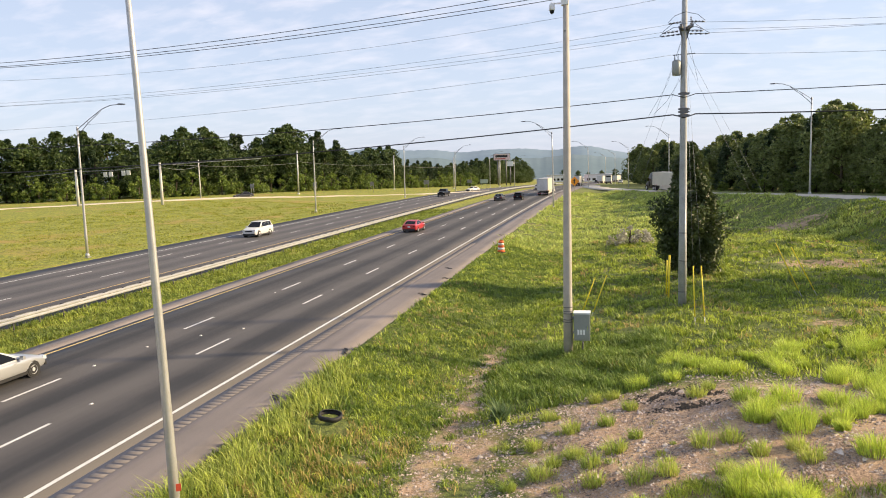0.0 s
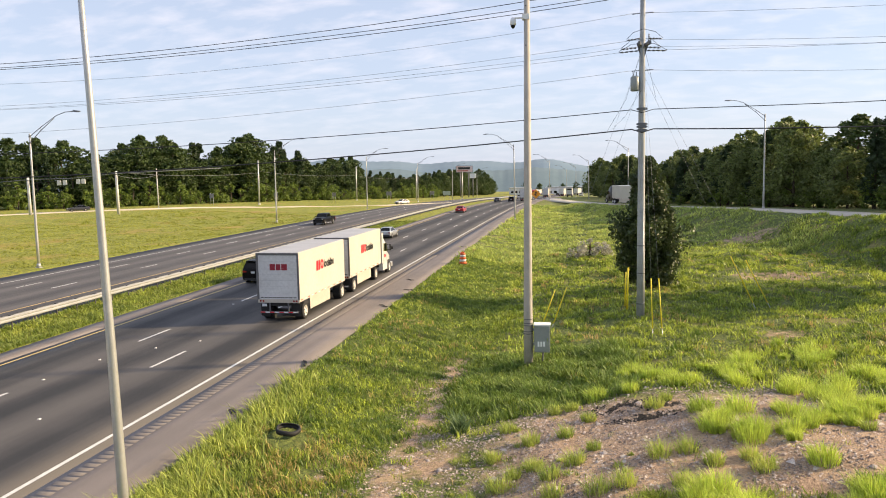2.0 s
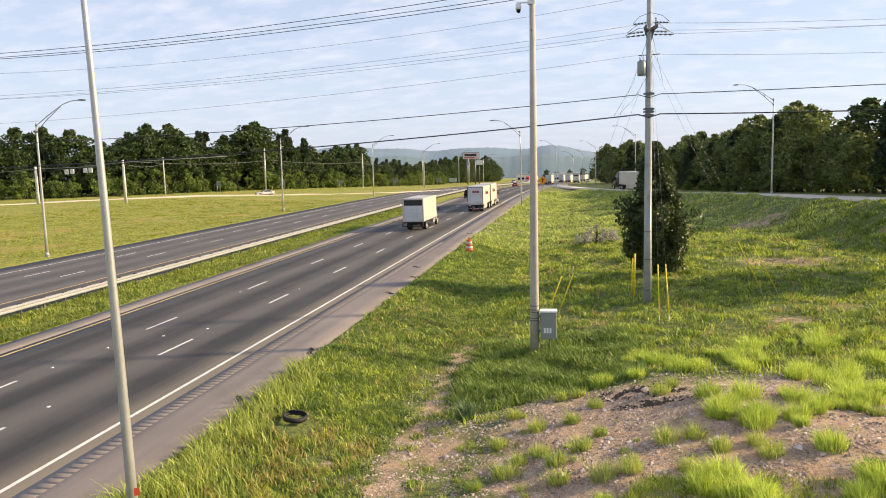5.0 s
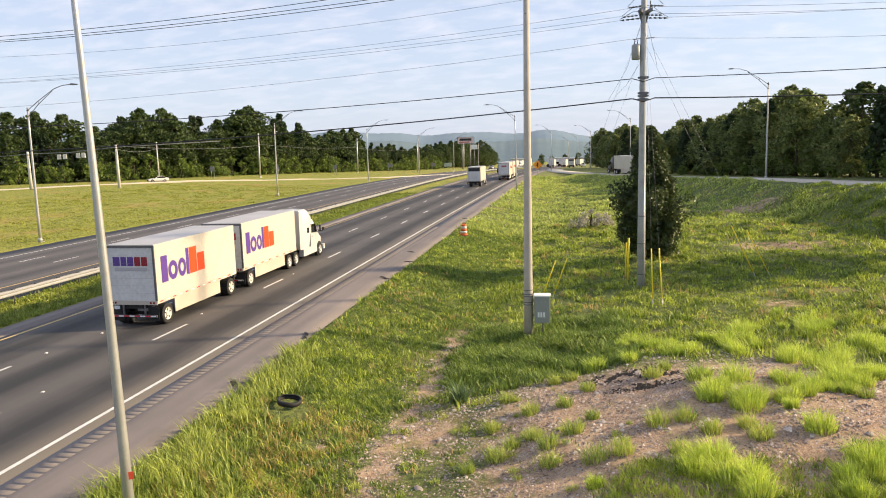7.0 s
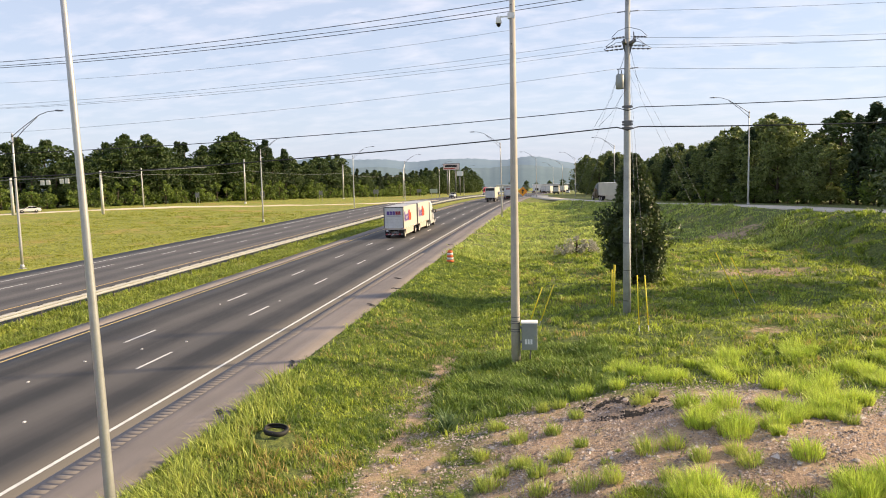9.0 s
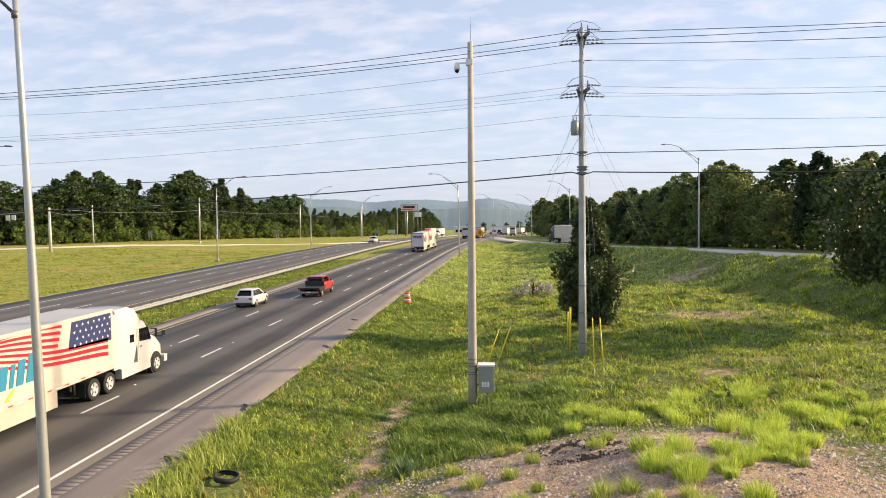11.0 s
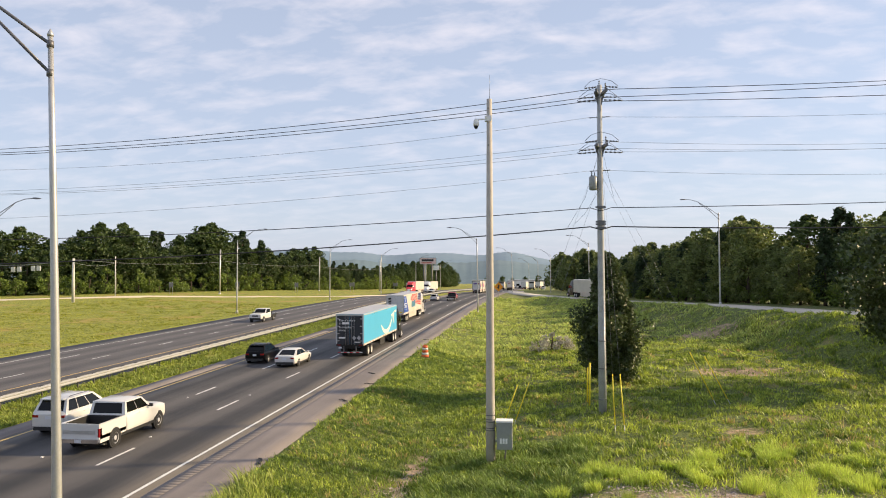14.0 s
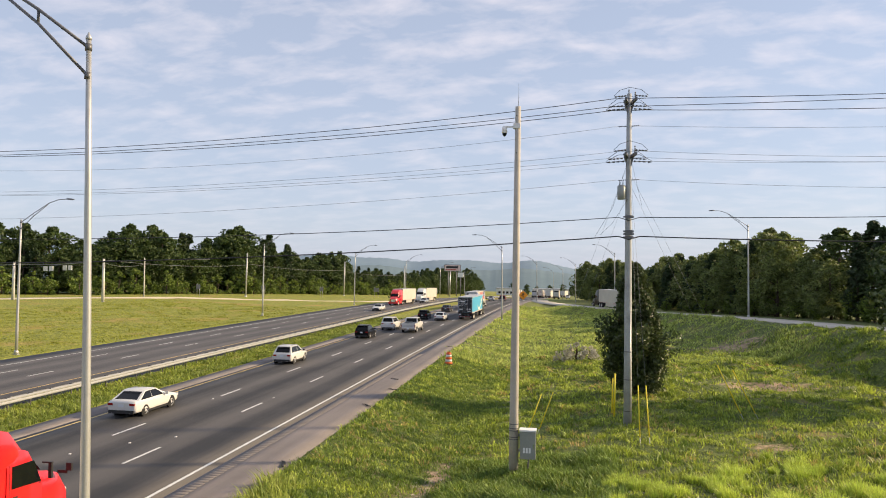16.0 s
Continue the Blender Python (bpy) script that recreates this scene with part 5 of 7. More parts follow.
    pebbles("gravel_stones", x, y, s, rng, "gravel", "small pale stones scattered on bare soil")
    x, y = scatter(rng, 110, -8, 14, 15, 34, 1.0)
    keep = rng.uniform(0, 1, len(x)) < bare(x, y)
    pebbles("larger_stones", x[keep], y[keep], rng.uniform(0.07, 0.16, keep.sum()), rng, "gravel_pale", "larger pale stones lying on bare soil")
    n = 5200
    lobe = rng.integers(0, 4, n)
    px = np.array([1.5, 2.5, 2.3, 3.0])[lobe] + rng.normal(size=n) * np.array([0.45, 0.6, 0.5, 0.3])[lobe]
    py = np.array([26.0, 26.2, 24.7, 25.9])[lobe] + rng.normal(size=n) * np.array([0.22, 0.25, 0.16, 0.2])[lobe]
    keep = patchy(px, py, 3.1) + 0.3 * patchy(px, py, 7.0) > 0.45
    px, py = px[keep], py[keep]
    pebbles("burnt_scraps", px, py, 0.012 + 0.06 * rng.uniform(0, 1, len(px)) ** 3, rng, "char", "charred black debris scattered on bare soil")
    # one broad-leaved weed in the ditch
    n = 150
    a = rng.uniform(0, 6.28, n)
    x, y = -4.1 + 0.35 * np.cos(a) * rng.uniform(0, 1, n), 25.6 + 0.35 * np.sin(a) * rng.uniform(0, 1, n)
    blades("tall_weed", with_z(x, y), rng.uniform(0.4, 0.95, n), 0.4, 0.026 + 0 * a, rng, "weed", "tall blue-green weed in the ditch")


M["grass_low"] = mat("low_green_blades", (0.25, 0.34, 0.06), 0.55, color2=(0.085, 0.14, 0.025), scale=0.6, fine=2.6, rand=0.35, transl=0.35)
M["grass_rank"] = mat("rank_green_blades", (0.56, 0.60, 0.14), 0.5, color2=(0.17, 0.245, 0.045), scale=0.9, fine=3.5, rand=0.45, transl=0.45)
M["grass_median"] = mat("median_blades", (0.34, 0.40, 0.065), 0.55, color2=(0.10, 0.15, 0.025), scale=0.35, fine=2, rand=0.4, transl=0.36)
M["grass_rough"] = mat("rough_pale_blades", (0.60, 0.64, 0.17), 0.55, color2=(0.22, 0.31, 0.07), scale=0.3, fine=1.5, rand=0.4, transl=0.45)
# lush green with the ditch bank's shade put into the colour
M["grass_lush_shade"] = mat("lush_shade_tinted_blades", (0.27, 0.37, 0.07), 0.55, color2=(0.09, 0.15, 0.03), scale=0.7, fine=3, rand=0.4, transl=0.3)
M["gravel_pale"] = mat("pale_stones", (0.62, 0.55, 0.50), 0.85, color2=(0.34, 0.28, 0.25), scale=4, fine=25, bump=0.3, rand=0.25)


def pebbles(name, x, y, s, rng, material, label):
    n = len(x)
    base = np.array([[1, 0, 0], [-0.5, 0.87, 0], [-0.5, -0.87, 0], [0.2, 0.1, 0.7]])
    P = base[None] * s[:, None, None] * rng.uniform(0.6, 1.4, (n, 4, 3))
    a = rng.uniform(0, 6.28, n)
    R = np.stack([np.stack([np.cos(a), -np.sin(a)], -1), np.stack([np.sin(a), np.cos(a)], -1)], 1)
    P[..., :2] = np.einsum("nij,nkj->nki", R, P[..., :2])
    P += np.stack([x, y, ground_z(x, y)], -1)[:, None]
    i = np.arange(n)[:, None] * 4
    me = array_mesh(name, P.reshape(-1, 3), (i + np.array([0, 1, 3, 1, 2, 3, 2, 0, 3])).ravel(), np.full(3 * n, 3))
    tagged(link_mesh(name, me, M[material]), label, "stones", kind="stuff")


M["grass_meadow"] = mat("meadow_blades", (0.34, 0.345, 0.04), 0.6, color2=(0.17, 0.21, 0.025), scale=0.05, fine=0.5, rand=0.3, transl=0.4)
M["grass_olive"] = mat("olive_tufts", (0.56, 0.60, 0.14), 0.55, color2=(0.24, 0.34, 0.07), scale=0.9, fine=3, rand=0.35, transl=0.4)
M["weed"] = mat("weed_leaves", (0.16, 0.24, 0.10), 0.55, rand=0.25, transl=0.35)
build_grass()


# ---- vehicles: built facing +y, with the origin on the ground under the rearmost axle ----
def paint(name, color, rough=0.35, metal=0.0, coat=0.6, var=0.03, spec=0.5):
    M[name] = mat(name, color, rough, metal, var=var, scale=1.5, fine=25, coat=coat)
    M[name].node_tree.nodes["Principled BSDF"].inputs["Specular IOR Level"].default_value = spec


paint("paint_white", (0.62, 0.61, 0.59))
paint("paint_silver", (0.50, 0.51, 0.52), 0.3, 0.6)
paint("paint_grey", (0.06, 0.06, 0.065), 0.3, 0.4, coat=0.3)
paint("paint_black", (0.004, 0.004, 0.005), 0.28, coat=0.0, spec=0.14)
paint("paint_red", (0.42, 0.015, 0.02), 0.3)
paint("paint_bright_red", (0.62, 0.012, 0.015), 0.3)
M["trailer_white"] = mat("painted_trailer_panel", (0.57, 0.535, 0.47), 0.5, var=0.08, scale=0.5, fine=6)
M["trailer_dirty"] = mat("dusty_white_door", (0.66, 0.66, 0.66), 0.6, var=0.12, scale=0.8, fine=7)
M["trailer_cyan"] = mat("light_blue_trailer_panel", (0.07, 0.38, 0.62), 0.45, var=0.04, scale=0.4, fine=6)
M["trailer_dark"] = mat("dark_trailer_door", (0.018, 0.022, 0.030), 0.5, var=0.1)
M["trailer_roof"] = mat("pale_trailer_roof", (0.43, 0.44, 0.47), 0.6, var=0.1, scale=0.5)
M["chassis"] = mat("grimy_chassis", (0.022, 0.021, 0.02), 0.8, var=0.2, scale=3)
M["skirt"] = mat("pale_skirt_panel", (0.54, 0.49, 0.42), 0.55, var=0.12, scale=0.8)
M["ink_red"] = mat("red_print", (0.62, 0.012, 0.03), 0.45, var=0.02)
M["ink_black"] = mat("black_print", (0.015, 0.015, 0.018), 0.45, var=0.02)
M["ink_purple"] = mat("purple_print", (0.10, 0.045, 0.27), 0.45, var=0.02)
M["ink_orange"] = mat("orange_print", (0.85, 0.07, 0.015), 0.45, var=0.02)
M["ink_blue"] = mat("blue_print", (0.018, 0.075, 0.34), 0.45, var=0.02)
M["ink_teal"] = mat("teal_print", (0.03, 0.22, 0.36), 0.45, var=0.02)
M["ink_navy"] = mat("navy_print", (0.03, 0.04, 0.13), 0.45, var=0.02)
M["ink_cream"] = mat("cream_print", (0.80, 0.76, 0.64), 0.45, var=0.02)
M["ink_grey"] = mat("grey_print", (0.42, 0.42, 0.44), 0.45, var=0.02)
M["ink_yellow"] = mat("yellow_print", (0.8, 0.6, 0.05), 0.45, var=0.02)
WHEELS = {}


def lathe(profile, seg=22, caps=True):
    """A solid of revolution about the x axis."""
    bm = bmesh.new()
    rings = [[(x, r * math.cos(a), r * math.sin(a)) for a in (2 * math.pi * k / seg for k in range(seg))] for x, r in profile]
    return add_loft(bm, rings, caps, False)


def wheel(parent, x, y, r, w, rim="alu", name="wheel"):
    """A tyre with its rim on the outer side; x is the outer face."""
    s = 1 if x > 0 else -1
    key = (r, w, rim, s)
    if key not in WHEELS:
        t = part("tyre", lathe([(0.0, r * 0.62), (0.0, r * 0.93), (-0.03 * s, r), (-(w - 0.03) * s, r), (-w * s, r * 0.93), (-w * s, r * 0.5)], 22, False), "rubber", None)
        bm = lathe([(-0.09 * s, r * 0.64), (0.002 * s, r * 0.63), (-0.03 * s, r * 0.56), (-0.05 * s, r * 0.30), (0.0, r * 0.24), (0.0, r * 0.08)], 20)
        h = part("rim", bm, rim, None)
        hb = bmesh.new()
        for k in range(5):
            a = 2 * math.pi * k / 5
            add_box(hb, -0.02 * s, -0.012 * s, -r * 0.06, r * 0.06, r * 0.25, r * 0.55, Matrix.Rotation(a, 4, "X") @ Matrix.Translation((-0.012 * s, 0, 0)))
        g = part("rim_hole", hb, "black", None)
        WHEELS[key] = (t.data, h.data, g.data)
        for o in (t, h, g):
            bpy.data.objects.remove(o)
    a, b, c = WHEELS[key]
    o = new(name, a); o.parent = parent; o.location = (x, y, r)
    q = new("rim", b); q.parent = o
    q = new("rim_slots", c); q.parent = o
    return o


def quad_pane(parent, name, A, B, C, D, u0, u1, v0, v1, material, off=0.006, label=""):
    """A pane on the face A B C D (bottom left, bottom right, top right, top left), proud of it, with thickness."""
    A, B, C, D = (Vector(p) for p in (A, B, C, D))

    def at(u, v):
        return A.lerp(B, u).lerp(D.lerp(C, u), v)
    n = (B - A).cross(D - A).normalized()
    P = [at(u0, v0), at(u1, v0), at(u1, v1), at(u0, v1)]
    bm = add_loft(bmesh.new(), [[p - n * 0.01 for p in P], [p + n * off for p in P]])
    return part(name, bm, material, parent, label)


def car(name, label, colour, L, W, H, wb, ro, belt, hood, gh, tail, wheel_r=0.34, trim="paint", rim="alu", group="cars on the highway", pickup=False, rack=False):
    """A road car. gh: greenhouse as (rear base, rear roof, front roof, front base) along y; tail: height of the boot; belt: window line; hood: bonnet height."""
    g = thing(name, label, "pickup truck" if pickup else "car", group)
    w = W / 2
    y0, y1 = -ro, L - ro
    zb = 0.22 if not pickup else 0.42
    st = [(y0, 0.86, zb + 0.18, tail - 0.10), (y0 + 0.10, 0.95, zb + 0.04, tail), (gh[0], 1.0, zb, max(tail, belt - 0.05)), (gh[3], 1.0, zb, belt - 0.02), (gh[3] + 0.35, 0.99, zb, hood + 0.02), (y1 - 0.35, 0.96, zb + 0.02, hood - 0.10), (y1 - 0.08, 0.88, zb + 0.08, hood - 0.2), (y1, 0.74, zb + 0.18, hood - 0.34)]
    if pickup:
        st = [(gh[0] + 0.02, 1.0, zb, belt), (gh[3], 1.0, zb, belt), (gh[3] + 0.3, 0.99, zb, hood + 0.02), (y1 - 0.30, 0.97, zb, hood - 0.05), (y1 - 0.06, 0.92, zb + 0.06, hood - 0.12), (y1, 0.86, zb + 0.12, hood - 0.3)]
    rings = [[(-w * s * 0.9, y, a), (-w * s * 1.01, y, a + 0.10), (-w * s * 1.03, y, (a + z) / 2), (-w * s * 1.0, y, max(a + 0.2, z - 0.10)), (-w * s * 0.88, y, z + 0.012), (0, y, z + 0.03),
              (w * s * 0.88, y, z + 0.012), (w * s * 1.0, y, max(a + 0.2, z - 0.10)), (w * s * 1.03, y, (a + z) / 2), (w * s * 1.01, y, a + 0.10), (w * s * 0.9, y, a), (0, y, a)] for y, s, a, z in st]
    rings = [[(x, y0 if not pickup else rings[0][0][1], z) for x, _, z in rings[0]]] + [[(x * 1.01, y + 0.03, z) for x, y, z in rings[0]]] + rings[1:-1] + [[(x, y - 0.03, z) for x, y, z in rings[-1]]] + rings[-1:]
    part("body", add_loft(bmesh.new(), rings), colour, g, rounds=2)
    b, r = w * 0.94, w * 0.74
    if pickup:
        r = w * 0.84
    base = [(-b, gh[0], belt - 0.06), (b, gh[0], belt - 0.06), (b, gh[3], belt - 0.06), (-b, gh[3], belt - 0.06)]
    roof = [(-r, gh[1], H - 0.05), (r, gh[1], H - 0.05), (r, gh[2], H - 0.05), (-r, gh[2], H - 0.05)]
    mid = (gh[1] + gh[2]) / 2
    top = [(-r * 0.86, gh[1] + 0.12, H), (r * 0.86, gh[1] + 0.12, H), (r * 0.86, gh[2] - 0.15, H), (-r * 0.86, gh[2] - 0.15, H)]
    part("cabin", add_loft(bmesh.new(), [base, roof, top]), colour, g, bevel=0.075)
    quad_pane(g, "rear_window", base[0], base[1], roof[1], roof[0], 0.09, 0.91, 0.18 if not pickup else 0.12, 0.90, "glass")
    quad_pane(g, "windscreen", base[2], base[3], roof[3], roof[2], 0.05, 0.95, 0.1, 0.95, "glass")
    for s in (1, -1):
        A, B, C, D = (base[1], base[2], roof[2], roof[1]) if s > 0 else (base[3], base[0], roof[0], roof[3])
        for u0, u1 in (((0.08, 0.47), (0.485, 0.90)) if not rack else ((0.06, 0.29), (0.305, 0.59), (0.605, 0.91))):
            if s < 0:
                u0, u1 = 1 - u1, 1 - u0
            quad_pane(g, "side_window", A, B, C, D, u0, u1, 0.14, 0.92, "glass")
        box_part("door_seam", s * w - 0.003, s * w + 0.003, gh[0] + (gh[3] - gh[0]) * 0.49, gh[0] + (gh[3] - gh[0]) * 0.49 + 0.012, zb + 0.2, belt - 0.1, "black", g)
        for yy in (gh[0] + (gh[3] - gh[0]) * 0.42, gh[0] + (gh[3] - gh[0]) * 0.80):
            box_part("door_handle", s * w - 0.005, s * w + 0.025, yy - 0.1, yy + 0.06, belt - 0.17, belt - 0.14, colour, g)
        m = part("mirror", add_box(add_box(bmesh.new(), s * (w + 0.02), s * (w + 0.2), gh[3] - 0.42, gh[3] - 0.30, belt - 0.02, belt + 0.14), s * (w - 0.08), s * (w + 0.06), gh[3] - 0.38, gh[3] - 0.33, belt - 0.02, belt + 0.04), colour if trim == "paint" else "black", g, bevel=0.01)
        for y in (0, wb):
            part("wheel_arch", add_tube(bmesh.new(), [(s * (w - 0.14), y, wheel_r), (s * (w + 0.006), y, wheel_r)], wheel_r * 1.16, 22), "black", g)
            wheel(g, s * (w + 0.022), y, wheel_r, 0.22, rim)
        box_part("sill", s * (w - 0.05), s * (w + 0.008), wheel_r * 1.2, wb - wheel_r * 1.2, zb - 0.02, zb + 0.12, "black", g)
        hl = box_part("headlamp", s * w * 0.52, s * w * 0.88, y1 - 0.20, y1 - 0.02, hood - 0.34, hood - 0.19, "head_lamp", g, "clear headlamp", 0.02)
        if not pickup:
            box_part("tail_lamp", s * w * 0.56, s * w * 0.90, y0 - 0.008, y0 + 0.2, tail - 0.28, tail - 0.15, "red_lamp", g, "red tail lamp", 0.03)
        if rack and not pickup:
            for y in (0, wb):
                part("arch_trim", add_tube(bmesh.new(), [(s * (w - 0.1), y, wheel_r), (s * (w + 0.002), y, wheel_r)], wheel_r * 1.3, 22), "black", g)
            box_part("spoiler", -r * 0.9, r * 0.9, gh[1] - 0.22, gh[1] + 0.1, H - 0.09, H - 0.04, colour, g, bevel=0.015) if s > 0 else None
            tube_part("roof_rail", [(s * r * 0.9, gh[1] + 0.3, H + 0.01), (s * r * 0.9, gh[1] + 0.4, H + 0.05), (s * r * 0.9, gh[2] - 0.3, H + 0.05), (s * r * 0.9, gh[2] - 0.2, H)], 0.018, "galv_dark", g, seg=6)
    box_part("bumper", -w * 0.82, w * 0.82, y1 - 0.06, y1 + 0.02, zb + 0.06, zb + 0.26, "black", g, "dark lower front bumper", 0.02)
    box_part("grille", -w * 0.48, w * 0.48, y1 - 0.05, y1 + 0.008, hood - 0.46, hood - 0.26, "black", g, "black front grille", 0.01)
    if not pickup:
        box_part("bumper", -w * 0.84, w * 0.84, y0 - 0.02, y0 + 0.10, zb + 0.05, zb + 0.24, "black", g, "dark lower rear bumper", 0.02)
        pl = box_part("number_plate", -0.16, 0.16, y0 - 0.012, y0 + 0.01, tail - 0.36, tail - 0.20, "plate", g, "plain pale number plate")
        for s in (-1, 1):
            tube_part("exhaust", [(s * w * 0.6, y0 + 0.1, zb + 0.06), (s * w * 0.6, y0 - 0.03, zb + 0.06)], 0.035, "chrome", g, seg=8)
    else:
        bed0, bed1, bz = y0 + 0.03, gh[0] - 0.02, belt - 0.04
        if rack != "flat":
            bm = add_box(bmesh.new(), -w, w, bed0, bed1, 0.62, 0.78)
            add_box(bm, -w, -w + 0.12, bed0, bed1, 0.45, bz); add_box(bm, w - 0.12, w, bed0, bed1, 0.45, bz); add_box(bm, -w + 0.1, w - 0.1, bed1 - 0.06, bed1, 0.7, bz)
            part("bed", bm, colour, g, bevel=0.012)
            ln = add_box(bmesh.new(), -w + 0.122, -w + 0.14, bed0 + 0.02, bed1 - 0.06, 0.79, bz - 0.02)
            add_box(ln, w - 0.14, w - 0.122, bed0 + 0.02, bed1 - 0.06, 0.79, bz - 0.02); add_box(ln, -w + 0.14, w - 0.14, bed1 - 0.085, bed1 - 0.065, 0.79, bz - 0.02)
            part("bed_liner_walls", ln, "black", g, "black bed liner")
            box_part("bed_liner", -w + 0.13, w - 0.13, bed0 + 0.05, bed1 - 0.07, 0.785, 0.80, "black", g, "black bed liner")
            tg = box_part("tailgate", -w + 0.02, w - 0.02, bed0 - 0.06, bed0 + 0.01, 0.62, bz + 0.01, colour, g, bevel=0.012)
            box_part("tailgate_strip", -w * 0.80, w * 0.80, bed0 - 0.07, bed0 - 0.058, 0.86, 1.02, "galv", tg, "grey tailgate strip")
            for s in (-1, 1):
                box_part("tail_lamp", s * w - 0.09 * (s > 0) - 0.0 * (s < 0), s * w + 0.09 * (s < 0), bed0 - 0.065, bed0 + 0.14, 0.72, 1.12, "red_lamp", g, "red tail lamp", 0.012)
        else:
            box_part("bed", -w * 1.08, w * 1.08, bed0 - 0.2, bed1, 0.86, 1.02, "black", g, "flat black work bed", 0.01)
            part("headboard", add_box(add_box(bmesh.new(), -w, w, bed1 - 0.1, bed1 - 0.04, 1.0, 1.5), -w * 0.9, w * 0.9, bed1 - 0.1, bed1 - 0.04, 1.7, 1.78), "black", g)
            for s in (-1, 1):
                box_part("tool_box", s * w * 0.6, s * w * 1.06, bed0 + 0.3, bed1 - 0.2, 0.55, 0.85, "black", g, "black underbody tool box", 0.01)
                box_part("tail_lamp", s * w * 0.8, s * w * 1.0, bed0 - 0.23, bed0 - 0.2, 0.88, 0.98, "red_lamp", g, "red tail lamp")
        box_part("bumper", -w * 0.95, w * 0.95, y0 - 0.14, y0 + 0.05, 0.46, 0.64, "chrome", g, "chrome rear bumper", 0.02)
        box_part("number_plate", -0.16, 0.16, y0 - 0.155, y0 - 0.14, 0.48, 0.62, "plate", g, "plain pale number plate")
        box_part("chassis", -w * 0.55, w * 0.55, y0 + 0.1, y1 - 0.4, 0.36, 0.66, "chassis", g)
    return g


def sedan(label, colour, rim="alu", small=False):
    if small:
        return car("sedan", label, colour, 4.5, 1.76, 1.44, 2.70, 0.90, 0.94, 0.90, (-0.70, 0.22, 1.34, 2.42), 0.98, 0.32, rim=rim)
    return car("sedan", label, colour, 4.88, 1.85, 1.45, 2.86, 1.02, 0.95, 0.92, (-0.78, 0.28, 1.42, 2.50), 1.00, 0.34, rim=rim)


def suv(label, colour, big=False):
    if big:
        return car("suv", label, colour, 4.95, 1.95, 1.86, 2.85, 1.10, 1.18, 1.14, (-1.0, -0.62, 1.62, 2.62), 1.20, 0.40, rack=True)
    return car("suv", label, colour, 4.42, 1.82, 1.64, 2.62, 0.90, 1.02, 1.00, (-0.82, -0.30, 1.34, 2.40), 1.04, 0.355, trim="black", rack=True)


def pickup(label, colour, flat=False):
    return car("pickup", label, colour, 6.2 if not flat else 6.4, 2.03, 1.98, 4.06, 1.25, 1.36, 1.34, (0.95, 1.10, 2.62, 3.45), 1.3, 0.43, trim="black", pickup=True, rack="flat" if flat else False)


def side_shape(parent, name, pts, material, x, label="", thick=0.004):
    """A flat printed shape on the +x side at x; pts are (y, z), in order."""
    bm = add_loft(bmesh.new(), [[(x - 0.002, a, b) for a, b in pts], [(x + thick, a, b) for a, b in pts]])
    return part(name, bm, material, parent, label)


def rear_shape(parent, name, pts, material, y, label="", thick=0.004):
    bm = add_loft(bmesh.new(), [[(a, y + 0.002, b) for a, b in pts], [(a, y - thick, b) for a, b in pts]])
    return part(name, bm, material, parent, label)


def lettering(text, size, material, parent, m, name="lettering"):
    cu = bpy.data.curves.new("text", "FONT")
    cu.body, cu.size, cu.extrude = text, size, 0.002
    cu.resolution_u = 3
    tmp = new("text", cu)
    bpy.context.view_layer.update()
    me = bpy.data.meshes.new_from_object(tmp.evaluated_get(bpy.context.evaluated_depsgraph_get()))
    bpy.data.objects.remove(tmp)
    o = link_mesh(name, me, M[material], parent)
    o.matrix_basis = m
    return o


REAR = Matrix(((1, 0, 0, 0), (0, 0, -1, 0), (0, 1, 0, 0), (0, 0, 0, 1)))      # text plane to a face looking at -y
SIDE = Matrix(((0, 0, 1, 0), (1, 0, 0, 0), (0, 1, 0, 0), (0, 0, 0, 1)))       # text plane to a face looking at +x


def glyph_blocks(parent, kind, y, z, h, n, material, x, slant=0.0, gap=0.18, widths=None, ups=None, rings=()):
    """A brand mark as plain shapes in a row: slanted bars, and rings where its forms are round."""
    for k in range(n):
        w = (widths[k] if widths else 0.75) * h
        up = (ups[k] if ups else 1.0) * h
        if k in rings:
            bm = bmesh.new()
            for i in range(18):
                a, b = 2 * math.pi * i / 18, 2 * math.pi * (i + 1) / 18
                q = [(y + w / 2 + slant * up / 2 + math.cos(t) * w / 2 * f, z + up / 2 + math.sin(t) * up / 2 * f) for t, f in ((a, 1), (b, 1), (b, 0.48), (a, 0.48))]
                add_loft(bm, [[(x - 0.002, *p) for p in q], [(x + 0.004, *p) for p in q]])
            part(kind, bm, material, parent)
        else:
            side_shape(parent, kind, [(y, z), (y + w, z), (y + w + slant * up, z + up), (y + slant * up, z + up)], material, x)
        y += w + gap * h * 0.5
    return y


